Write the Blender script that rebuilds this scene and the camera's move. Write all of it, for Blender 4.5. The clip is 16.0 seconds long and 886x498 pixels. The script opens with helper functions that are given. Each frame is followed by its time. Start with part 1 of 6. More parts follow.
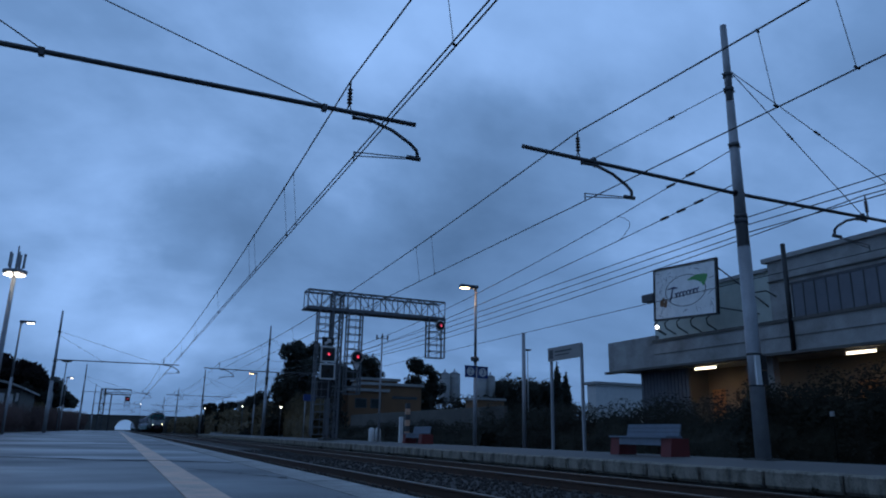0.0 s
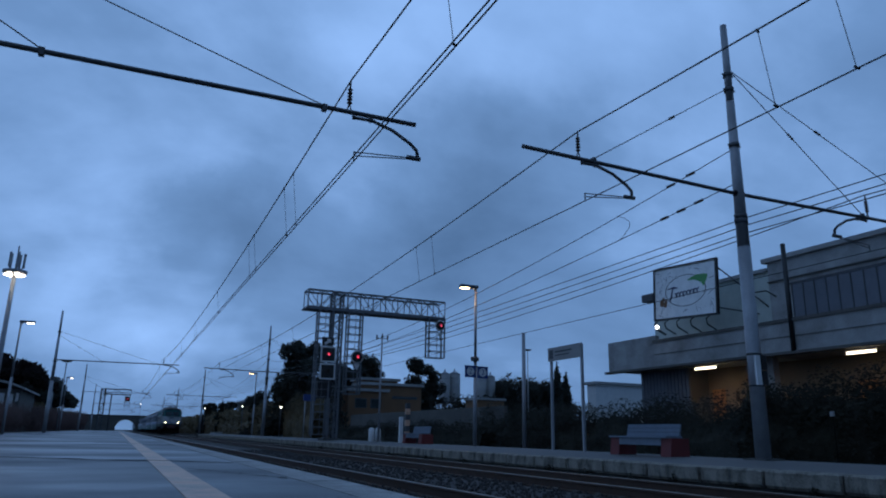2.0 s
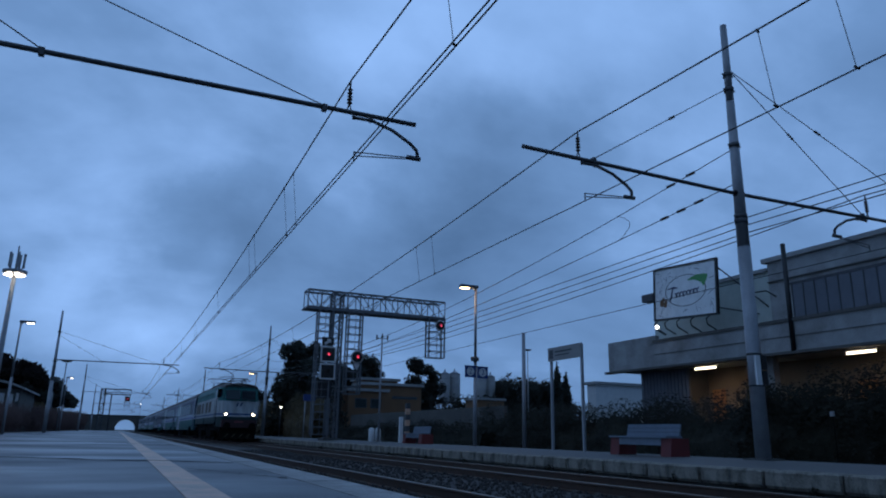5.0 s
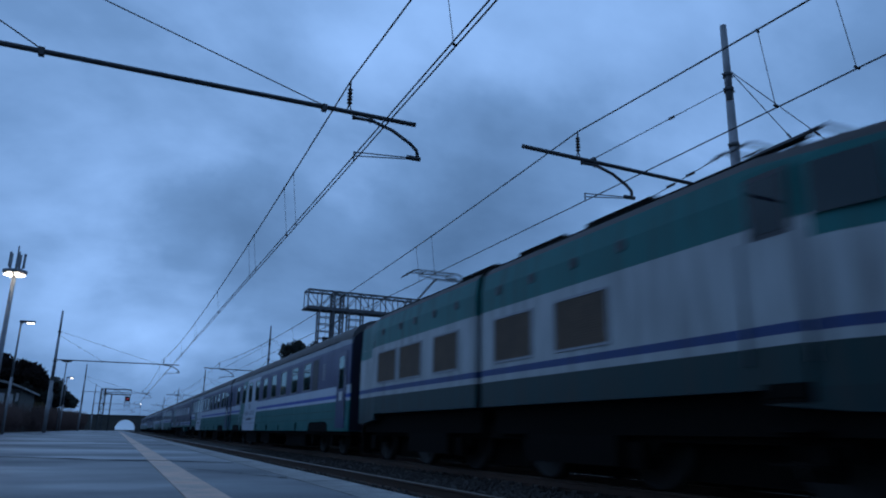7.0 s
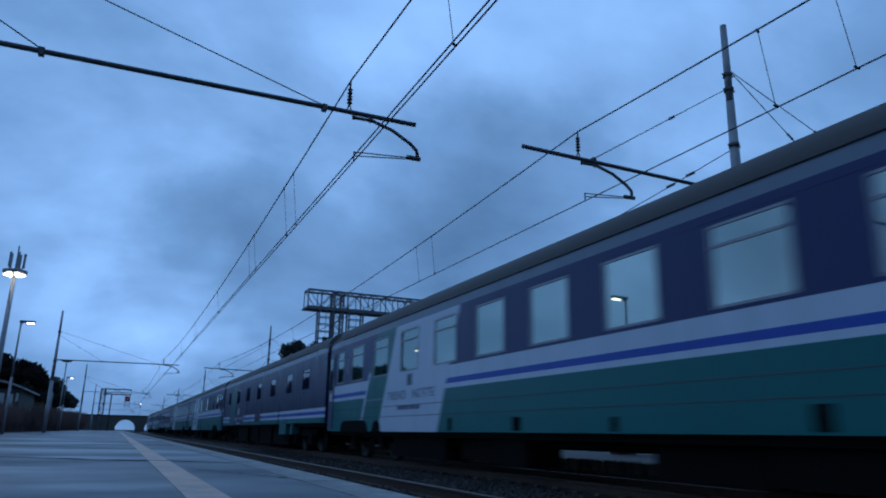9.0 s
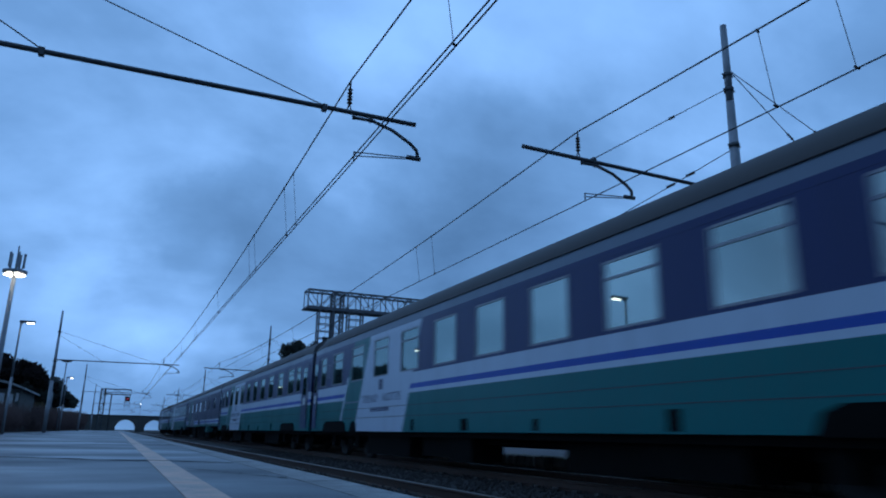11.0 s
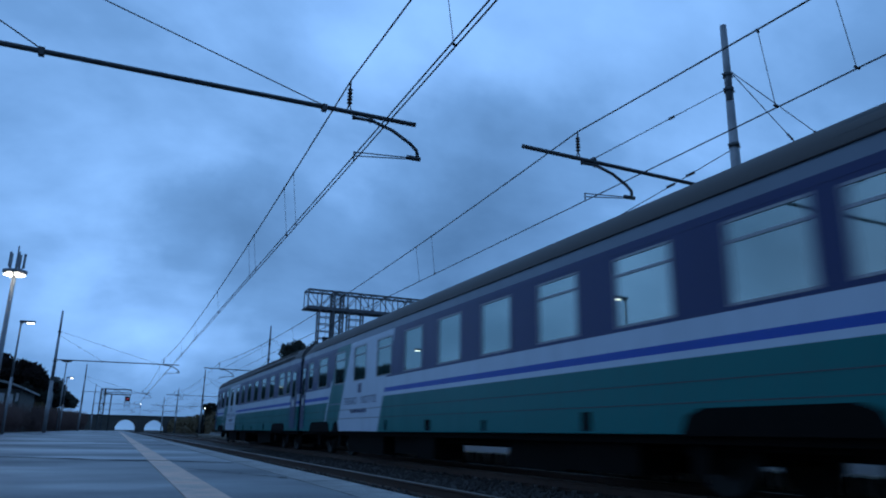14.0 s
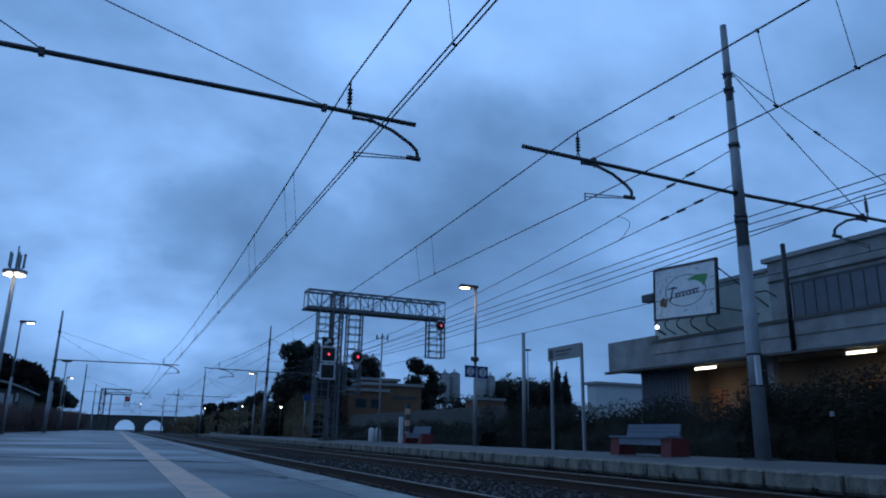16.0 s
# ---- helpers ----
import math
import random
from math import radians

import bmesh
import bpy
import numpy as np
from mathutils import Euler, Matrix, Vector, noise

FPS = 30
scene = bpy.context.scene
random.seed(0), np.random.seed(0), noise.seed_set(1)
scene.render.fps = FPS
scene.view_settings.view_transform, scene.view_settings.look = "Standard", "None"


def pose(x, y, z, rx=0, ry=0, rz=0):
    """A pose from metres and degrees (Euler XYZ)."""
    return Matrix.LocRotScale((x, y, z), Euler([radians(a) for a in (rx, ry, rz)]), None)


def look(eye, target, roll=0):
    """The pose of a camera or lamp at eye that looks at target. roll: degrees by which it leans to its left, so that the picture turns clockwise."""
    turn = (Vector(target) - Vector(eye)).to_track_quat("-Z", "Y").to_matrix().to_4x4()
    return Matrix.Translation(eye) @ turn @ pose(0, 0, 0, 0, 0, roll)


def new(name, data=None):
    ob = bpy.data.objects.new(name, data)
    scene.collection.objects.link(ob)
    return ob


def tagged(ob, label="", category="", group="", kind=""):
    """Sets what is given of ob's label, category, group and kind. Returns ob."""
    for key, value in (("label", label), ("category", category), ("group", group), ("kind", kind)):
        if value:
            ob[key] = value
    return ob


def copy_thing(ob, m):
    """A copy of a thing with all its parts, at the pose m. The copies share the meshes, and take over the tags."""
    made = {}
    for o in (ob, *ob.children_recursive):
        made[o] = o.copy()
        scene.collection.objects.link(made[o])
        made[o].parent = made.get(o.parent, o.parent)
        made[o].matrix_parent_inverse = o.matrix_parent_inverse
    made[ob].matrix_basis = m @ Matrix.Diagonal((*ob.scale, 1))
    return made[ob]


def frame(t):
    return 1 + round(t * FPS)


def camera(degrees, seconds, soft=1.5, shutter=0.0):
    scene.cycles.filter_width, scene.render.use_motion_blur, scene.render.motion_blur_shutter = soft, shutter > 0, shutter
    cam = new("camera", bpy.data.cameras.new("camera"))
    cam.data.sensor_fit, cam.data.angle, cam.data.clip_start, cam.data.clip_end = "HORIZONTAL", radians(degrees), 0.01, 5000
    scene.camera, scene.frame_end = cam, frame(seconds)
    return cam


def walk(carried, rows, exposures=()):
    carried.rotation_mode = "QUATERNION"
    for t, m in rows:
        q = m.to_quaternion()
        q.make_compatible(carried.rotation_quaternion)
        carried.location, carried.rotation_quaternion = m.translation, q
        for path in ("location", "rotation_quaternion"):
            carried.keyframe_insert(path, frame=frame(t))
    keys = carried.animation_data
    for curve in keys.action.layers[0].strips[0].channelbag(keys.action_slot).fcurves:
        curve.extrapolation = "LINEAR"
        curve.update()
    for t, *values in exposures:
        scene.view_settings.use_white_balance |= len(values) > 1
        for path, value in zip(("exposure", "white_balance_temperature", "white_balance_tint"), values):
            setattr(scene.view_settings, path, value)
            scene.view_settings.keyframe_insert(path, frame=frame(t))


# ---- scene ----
# ---- the camera: it stands low on the platform, tilted up ----
cam = camera(64.43, 16.0, soft=2.0, shutter=0.3)
CAM_PSI, CAM_TILT, CAM_ROLL = radians(23.967), radians(14.843), 1.1116
EYE = Vector((0.0, 0.0, 0.39))
AIM = EYE + Vector((math.sin(CAM_PSI) * math.cos(CAM_TILT), math.cos(CAM_PSI) * math.cos(CAM_TILT), math.sin(CAM_TILT)))
CAM_POSE = look(EYE, AIM, CAM_ROLL)
walk(cam, [(0.0, CAM_POSE), (16.0, CAM_POSE)], exposures=[(0.0, 0.02, 6550, 12), (6.0, 0.02, 6530, 12), (7.5, 0.08, 6450, 10), (9.0, 0.20, 6220, 8), (12.0, 0.26, 6030, 6), (15.3, 0.26, 6050, 6), (16.0, 0.26, 6270, 9)])

# ---- plan: x to the right of the track's direction, y along it, z = 0 on the near platform ----
RAIL_Z = -0.31
TRACK_X = (3.5, 7.87, 16.3)
EDGE_NEAR, EDGE_FAR, ISLAND_X, ISLAND_BACK = 1.816, 9.55, 12.15, 14.72
GROUND_Z = -0.62
MAST_Y = (-44.0, 11.0, 67.0, 122.0, 177.0, 232.0)


# ---- mesh helpers ----
def box(bm, x0, x1, y0, y1, z0, z1, mi=0):
    v = [bm.verts.new((x, y, z)) for z in (z0, z1) for y in (y0, y1) for x in (x0, x1)]
    out = []
    for a in ((0, 2, 3, 1), (4, 5, 7, 6), (0, 1, 5, 4), (2, 6, 7, 3), (0, 4, 6, 2), (1, 3, 7, 5)):
        f = bm.faces.new([v[i] for i in a])
        f.material_index = mi
        out.append(f)
    return out


def rod(bm, p, q, r0, r1=None, n=8, mi=0, caps=True):
    """A round bar from p to q."""
    p, q = Vector(p), Vector(q)
    r1 = r0 if r1 is None else r1
    d = (q - p)
    if d.length < 1e-6:
        return
    d.normalize()
    a = d.orthogonal().normalized()
    b = d.cross(a)
    rings = []
    for c, r in ((p, r0), (q, r1)):
        rings.append([bm.verts.new(c + (a * math.cos(2 * math.pi * i / n) + b * math.sin(2 * math.pi * i / n)) * r) for i in range(n)])
    for i in range(n):
        f = bm.faces.new((rings[0][i], rings[0][(i + 1) % n], rings[1][(i + 1) % n], rings[1][i]))
        f.smooth, f.material_index = n > 4, mi
    if caps:
        bm.faces.new(rings[0][::-1]).material_index = mi
        bm.faces.new(rings[1]).material_index = mi


def pipe(bm, pts, r, n=6, mi=0):
    """A round bar bent through the points."""
    pts = [Vector(p) for p in pts]
    rings, a = [], None
    for i, p in enumerate(pts):
        d = (pts[min(i + 1, len(pts) - 1)] - pts[max(i - 1, 0)]).normalized()
        a = d.orthogonal().normalized() if a is None else (a - d * a.dot(d)).normalized()
        b = d.cross(a)
        rings.append([bm.verts.new(p + (a * math.cos(2 * math.pi * k / n) + b * math.sin(2 * math.pi * k / n)) * r) for k in range(n)])
    for s, t in zip(rings, rings[1:]):
        for k in range(n):
            f = bm.faces.new((s[k], s[(k + 1) % n], t[(k + 1) % n], t[k]))
            f.smooth, f.material_index = n > 4, mi
    bm.faces.new(rings[0][::-1]).material_index = mi
    bm.faces.new(rings[-1]).material_index = mi


def disc_stack(bm, c, axis, prof, n=16, mi=0):
    """A turned body: prof lists (distance along axis, radius)."""
    c, axis = Vector(c), Vector(axis).normalized()
    a = axis.orthogonal().normalized()
    b = axis.cross(a)
    rings = [[bm.verts.new(c + axis * h + (a * math.cos(2 * math.pi * i / n) + b * math.sin(2 * math.pi * i / n)) * max(r, 1e-4)) for i in range(n)] for h, r in prof]
    for s, t in zip(rings, rings[1:]):
        for i in range(n):
            f = bm.faces.new((s[i], s[(i + 1) % n], t[(i + 1) % n], t[i]))
            f.smooth, f.material_index = True, mi
    bm.faces.new(rings[0][::-1]).material_index = mi
    bm.faces.new(rings[-1]).material_index = mi


def extrude_y(bm, prof, y0, y1, mi=0, smooth=False, caps=True):
    """A closed outline of (x, z) points carried along y."""
    a = [bm.verts.new((x, y0, z)) for x, z in prof]
    b = [bm.verts.new((x, y1, z)) for x, z in prof]
    n = len(prof)
    for i in range(n):
        f = bm.faces.new((a[i], a[(i + 1) % n], b[(i + 1) % n], b[i]))
        f.material_index, f.smooth = mi, smooth
    if caps:
        bm.faces.new(a[::-1]).material_index = mi
        bm.faces.new(b).material_index = mi


def finish(bm, name, mats, bevel=0.0):
    if bevel:
        bmesh.ops.bevel(bm, geom=[e for e in bm.edges if len(e.link_faces) == 2 and e.calc_face_angle(0) > 0.6], offset=bevel, segments=1, affect="EDGES", clamp_overlap=True)
    bmesh.ops.recalc_face_normals(bm, faces=bm.faces)
    me = bpy.data.meshes.new(name)
    bm.to_mesh(me)
    bm.free()
    for m in (mats if isinstance(mats, (list, tuple)) else [mats]):
        me.materials.append(m)
    return me


def part(name, bm, material, parent, label="", bevel=0.0):
    ob = new(name, finish(bm, name, material, bevel))
    ob.parent = parent
    return tagged(ob, label)


def thing(name, m, label, category, group="", kind=""):
    ob = new(name)
    ob.matrix_basis = m
    ob.empty_display_size = 0.2
    return tagged(ob, label, category, group, kind)


def solid(name, bm, material, label, category="", group="", kind="", bevel=0.0, m=None):
    ob = new(name, finish(bm, name, material, bevel))
    if m is not None:
        ob.matrix_basis = m
    return tagged(ob, label, category, group, kind)


# ---- light: a clouded sky after sundown ----
world = bpy.data.worlds.new("world")
scene.world = world
world.use_nodes = True


def build_sky():
    nt = world.node_tree
    N, L = nt.nodes, nt.links
    bg = N["Background"]
    sky = N.new("ShaderNodeTexSky")
    sky.sky_type, sky.sun_disc = "NISHITA", False
    sky.sun_elevation, sky.sun_rotation = radians(14), radians(-60)
    tc = N.new("ShaderNodeTexCoord")
    sep = N.new("ShaderNodeSeparateXYZ")
    L.new(tc.outputs["Generated"], sep.inputs[0])
    # ragged edges for the cloud masses: the direction is stirred before it meets them
    stir = N.new("ShaderNodeTexNoise"); stir.inputs["Scale"].default_value = 5.5; stir.inputs["Detail"].default_value = 5; stir.inputs["Roughness"].default_value = 0.55
    L.new(tc.outputs["Generated"], stir.inputs["Vector"])
    off = N.new("ShaderNodeVectorMath"); off.operation = "MULTIPLY_ADD"
    off.inputs[1].default_value, off.inputs[2].default_value = (0.22, 0.22, 0.16), (-0.11, -0.11, -0.08)
    L.new(stir.outputs["Color"], off.inputs[0])
    bent = N.new("ShaderNodeVectorMath"); bent.operation = "ADD"
    L.new(tc.outputs["Generated"], bent.inputs[0]); L.new(off.outputs[0], bent.inputs[1])
    ragged = N.new("ShaderNodeVectorMath"); ragged.operation = "NORMALIZE"
    L.new(bent.outputs[0], ragged.inputs[0])
    # project the view onto a flat cloud layer, so that clouds shrink towards the horizon
    add = N.new("ShaderNodeMath"); add.operation = "ADD"; add.inputs[1].default_value = 0.46
    L.new(sep.outputs["Z"], add.inputs[0])
    comb = N.new("ShaderNodeCombineXYZ")
    for k, o in ((0, "X"), (1, "Y")):
        d = N.new("ShaderNodeMath"); d.operation = "DIVIDE"
        L.new(sep.outputs[o], d.inputs[0]); L.new(add.outputs[0], d.inputs[1])
        L.new(d.outputs[0], comb.inputs[k])
    mp = N.new("ShaderNodeMapping")
    mp.inputs["Rotation"].default_value = (0, 0, radians(24))
    mp.inputs["Scale"].default_value = (0.75, 1.0, 1.0)
    mp.inputs["Location"].default_value = (CLOUD_SHIFT[0], CLOUD_SHIFT[1], 0)
    L.new(comb.outputs[0], mp.inputs["Vector"])
    big = N.new("ShaderNodeTexNoise"); big.inputs["Scale"].default_value = 2.3; big.inputs["Detail"].default_value = 7; big.inputs["Roughness"].default_value = 0.52; big.inputs["Distortion"].default_value = 0.15
    L.new(mp.outputs[0], big.inputs["Vector"])
    ramp = N.new("ShaderNodeValToRGB")
    e = ramp.color_ramp.elements
    e[0].position, e[0].color = 0.28, (0.066, 0.143, 0.290, 1)
    e[1].position, e[1].color = 0.72, (0.275, 0.490, 0.900, 1)
    m = e.new(0.5); m.color = (0.132, 0.262, 0.508, 1)
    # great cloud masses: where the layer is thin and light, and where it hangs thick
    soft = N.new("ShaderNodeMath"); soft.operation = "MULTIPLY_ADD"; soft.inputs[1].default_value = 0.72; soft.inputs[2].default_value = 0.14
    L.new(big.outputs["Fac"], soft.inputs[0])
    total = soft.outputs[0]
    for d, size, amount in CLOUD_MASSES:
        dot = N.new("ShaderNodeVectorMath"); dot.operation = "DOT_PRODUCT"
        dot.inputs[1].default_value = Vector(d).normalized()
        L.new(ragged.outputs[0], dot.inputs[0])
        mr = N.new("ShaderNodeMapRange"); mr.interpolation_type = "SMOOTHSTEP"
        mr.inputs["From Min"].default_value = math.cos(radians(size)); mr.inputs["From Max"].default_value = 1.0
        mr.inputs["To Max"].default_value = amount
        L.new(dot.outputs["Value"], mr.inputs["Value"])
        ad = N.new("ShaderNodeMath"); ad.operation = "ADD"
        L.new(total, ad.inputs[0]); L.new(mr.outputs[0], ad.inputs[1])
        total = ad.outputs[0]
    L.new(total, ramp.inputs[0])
    # the sky itself shows faintly through the cloud
    mix = N.new("ShaderNodeMix"); mix.data_type = "RGBA"; mix.blend_type = "ADD"; mix.inputs["Factor"].default_value = 0.0012
    L.new(ramp.outputs["Color"], mix.inputs["A"]); L.new(sky.outputs["Color"], mix.inputs["B"])
    L.new(mix.outputs["Result"], bg.inputs["Color"])
    bg.inputs["Strength"].default_value = SKY_STRENGTH


CLOUD_SHIFT = (0.0, 0.0)
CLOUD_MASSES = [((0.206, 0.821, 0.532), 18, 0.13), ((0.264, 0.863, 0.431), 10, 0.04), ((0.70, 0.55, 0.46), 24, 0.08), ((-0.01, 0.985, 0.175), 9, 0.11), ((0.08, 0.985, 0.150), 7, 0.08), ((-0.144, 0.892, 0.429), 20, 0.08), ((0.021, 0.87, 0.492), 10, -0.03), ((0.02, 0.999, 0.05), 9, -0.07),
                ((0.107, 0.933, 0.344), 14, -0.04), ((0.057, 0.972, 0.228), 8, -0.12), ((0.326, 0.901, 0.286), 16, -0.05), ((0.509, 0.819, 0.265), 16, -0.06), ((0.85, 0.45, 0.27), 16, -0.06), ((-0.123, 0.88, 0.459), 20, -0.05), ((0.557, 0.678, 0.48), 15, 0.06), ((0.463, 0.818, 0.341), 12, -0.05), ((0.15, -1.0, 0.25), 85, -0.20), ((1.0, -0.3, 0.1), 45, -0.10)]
SKY_STRENGTH = 1.09
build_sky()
sun = new("sun", bpy.data.lights.new("sun", "SUN"))
sun.data.energy, sun.data.angle, sun.data.color = 0.05, radians(40), (0.75, 0.86, 1.0)
sun.matrix_basis = look((0, 0, 50), (30, 20, 0))


# ---- materials ----
def material(name, color, rough=0.7, metal=0.0, vary=0.25, scale=4.0, fine=60.0, bump=0.0, second=None, spread=0.5, coord="Object", emit=None, strength=0.0, spec=0.5):
    """Two scales of variation in colour and roughness, with fine relief."""
    mat = bpy.data.materials.new(name)
    mat.use_nodes = True
    N, L = mat.node_tree.nodes, mat.node_tree.links
    b = N["Principled BSDF"]
    b.inputs["Metallic"].default_value = metal
    b.inputs["Specular IOR Level"].default_value = spec
    tc = N.new("ShaderNodeTexCoord")
    n1 = N.new("ShaderNodeTexNoise"); n1.inputs["Scale"].default_value = scale; n1.inputs["Detail"].default_value = 5; n1.inputs["Roughness"].default_value = 0.6
    n2 = N.new("ShaderNodeTexNoise"); n2.inputs["Scale"].default_value = fine; n2.inputs["Detail"].default_value = 3
    for n in (n1, n2):
        L.new(tc.outputs[coord], n.inputs["Vector"])
    mul = N.new("ShaderNodeMath"); mul.operation = "MULTIPLY_ADD"; mul.inputs[1].default_value = 0.65
    L.new(n1.outputs["Fac"], mul.inputs[0])
    m2 = N.new("ShaderNodeMath"); m2.operation = "MULTIPLY"; m2.inputs[1].default_value = 0.35
    L.new(n2.outputs["Fac"], m2.inputs[0]); L.new(m2.outputs[0], mul.inputs[2])
    ramp = N.new("ShaderNodeValToRGB")
    e = ramp.color_ramp.elements
    lo = second or tuple(c * (1 - vary) for c in color)
    hi = tuple(min(1, c * (1 + vary * 0.6)) for c in color)
    e[0].position, e[0].color = 0.5 - spread * 0.35, (*lo, 1)
    e[1].position, e[1].color = 0.5 + spread * 0.35, (*hi, 1)
    L.new(mul.outputs[0], ramp.inputs[0])
    L.new(ramp.outputs[0], b.inputs["Base Color"])
    mr = N.new("ShaderNodeMapRange"); mr.inputs["To Min"].default_value = max(0.02, rough - 0.15); mr.inputs["To Max"].default_value = min(1, rough + 0.12)
    L.new(n1.outputs["Fac"], mr.inputs["Value"]); L.new(mr.outputs[0], b.inputs["Roughness"])
    if bump:
        bp = N.new("ShaderNodeBump"); bp.inputs["Strength"].default_value = bump; bp.inputs["Distance"].default_value = 0.02
        L.new(mul.outputs[0], bp.inputs["Height"]); L.new(bp.outputs[0], b.inputs["Normal"])
    if emit:
        b.inputs["Emission Color"].default_value = (*emit, 1)
        b.inputs["Emission Strength"].default_value = strength
    return mat


def glow(name, color, strength):
    mat = bpy.data.materials.new(name)
    mat.use_nodes = True
    b = mat.node_tree.nodes["Principled BSDF"]
    b.inputs["Base Color"].default_value = (0.8, 0.8, 0.8, 1)
    b.inputs["Emission Color"].default_value = (*color, 1)
    b.inputs["Emission Strength"].default_value = strength
    return mat


def glass(name, tint, ior=2.3, rough=0.03, sheen=(0.82, 1.0, 0.96)):
    mat = bpy.data.materials.new(name)
    mat.use_nodes = True
    b = mat.node_tree.nodes["Principled BSDF"]
    b.inputs["Base Color"].default_value = (*tint, 1)
    b.inputs["Roughness"].default_value = rough
    b.inputs["IOR"].default_value = ior
    b.inputs["Specular Tint"].default_value = (*sheen, 1)
    return mat


M = {}
def wet_asphalt():
    mat = material("wet_asphalt", (0.075, 0.077, 0.082), 0.5, vary=0.55, scale=0.8, fine=70, bump=0.22)
    N, L = mat.node_tree.nodes, mat.node_tree.links
    b = N["Principled BSDF"]
    tc = N.new("ShaderNodeTexCoord")
    mp = N.new("ShaderNodeMapping"); mp.inputs["Scale"].default_value = (0.30, 0.42, 1.0)
    L.new(tc.outputs["Object"], mp.inputs["Vector"])
    n = N.new("ShaderNodeTexNoise"); n.inputs["Scale"].default_value = 0.9; n.inputs["Detail"].default_value = 5; n.inputs["Roughness"].default_value = 0.5
    L.new(mp.outputs[0], n.inputs["Vector"])
    r = N.new("ShaderNodeMapRange"); r.inputs["From Min"].default_value = 0.38; r.inputs["From Max"].default_value = 0.62
    r.inputs["To Min"].default_value = 0.30; r.inputs["To Max"].default_value = 0.58
    L.new(n.outputs["Fac"], r.inputs["Value"]); L.new(r.outputs[0], b.inputs["Roughness"])
    return mat



def stained_block():
    """Pale cast blocks with dark drip stains that run down the face and lichen blotches."""
    mat = material("weathered_edge_block", (0.27, 0.245, 0.205), 0.9, vary=0.45, scale=2.2, fine=45, bump=0.5, second=(0.12, 0.105, 0.085), spec=0.2)
    N, L = mat.node_tree.nodes, mat.node_tree.links
    b = N["Principled BSDF"]
    src = b.inputs["Base Color"].links[0].from_socket
    geo = N.new("ShaderNodeNewGeometry")
    mp = N.new("ShaderNodeMapping"); mp.inputs["Scale"].default_value = (1.0, 3.0, 1.3)
    L.new(geo.outputs["Position"], mp.inputs["Vector"])
    n = N.new("ShaderNodeTexNoise"); n.inputs["Scale"].default_value = 1.7; n.inputs["Detail"].default_value = 6; n.inputs["Roughness"].default_value = 0.62
    L.new(mp.outputs[0], n.inputs["Vector"])
    r = N.new("ShaderNodeMapRange"); r.inputs["From Min"].default_value = 0.5; r.inputs["From Max"].default_value = 0.70; r.inputs["To Max"].default_value = 0.8
    L.new(n.outputs["Fac"], r.inputs["Value"])
    mix = N.new("ShaderNodeMix"); mix.data_type = "RGBA"; mix.inputs["B"].default_value = (0.03, 0.026, 0.022, 1)
    L.new(r.outputs[0], mix.inputs["Factor"]); L.new(src, mix.inputs["A"]); L.new(mix.outputs["Result"], b.inputs["Base Color"])
    return mat


M["asphalt"] = wet_asphalt()
M["slab"] = material("platform_concrete", (0.075, 0.072, 0.068), 0.7, vary=0.35, scale=1.5, fine=90, bump=0.15)
M["kerb"] = material("kerb_stone", (0.30, 0.29, 0.275), 0.65, vary=0.5, scale=2.0, fine=50, bump=0.5, second=(0.075, 0.07, 0.065), spread=0.35)
M["wall_face"] = material("platform_wall_concrete", (0.045, 0.038, 0.03), 0.9, vary=0.5, scale=2.5, fine=40, bump=0.4, second=(0.02, 0.017, 0.014))
M["edge_block"] = stained_block()
M["yellow"] = material("worn_yellow_paint", (0.72, 0.42, 0.29), 0.5, vary=0.3, scale=3, fine=70, bump=0.1, second=(0.24, 0.18, 0.13))
M["ballast"] = material("ballast_stone", (0.028, 0.023, 0.021), 0.9, vary=0.5, scale=6, fine=30, bump=0.6)
M["stone"] = material("ballast_pieces", (0.042, 0.035, 0.032), 0.9, vary=0.5, scale=3, fine=20, bump=0.3)
M["earth"] = material("earth", (0.035, 0.03, 0.022), 0.95, vary=0.4, scale=0.4, fine=9, bump=0.3)
M["rail"] = material("rusty_rail", (0.075, 0.04, 0.026), 0.6, metal=0.4, vary=0.4, scale=6, fine=80, bump=0.1)
M["rail_top"] = material("polished_rail_head", (0.15, 0.115, 0.09), 0.45, metal=0.7, vary=0.15, scale=4, fine=60)
M["sleeper"] = material("concrete_sleeper", (0.11, 0.095, 0.082), 0.9, vary=0.4, scale=4, fine=40, bump=0.3)
M["galv"] = material("galvanised_steel", (0.30, 0.31, 0.33), 0.5, metal=0.5, vary=0.25, scale=3, fine=40, bump=0.05)
M["steel_dark"] = material("weathered_dark_steel", (0.075, 0.078, 0.085), 0.6, metal=0.3, vary=0.3, scale=4, fine=40, bump=0.05)
M["wire"] = material("weathered_copper_wire", (0.035, 0.035, 0.037), 0.6, metal=0.5, vary=0.2)
M["insulator"] = material("brown_insulator", (0.05, 0.035, 0.03), 0.25, vary=0.2)
M["render"] = material("grey_render", (0.34, 0.345, 0.345), 0.85, vary=0.3, scale=0.8, fine=25, bump=0.15, second=(0.15, 0.148, 0.14))
M["shutter"] = material("grey_corrugated_sheet", (0.11, 0.125, 0.15), 0.5, metal=0.3, vary=0.25, scale=1.2, fine=30)
M["warmwall"] = material("ochre_wall", (0.20, 0.15, 0.10), 0.85, vary=0.25, scale=0.8, fine=25, bump=0.1)
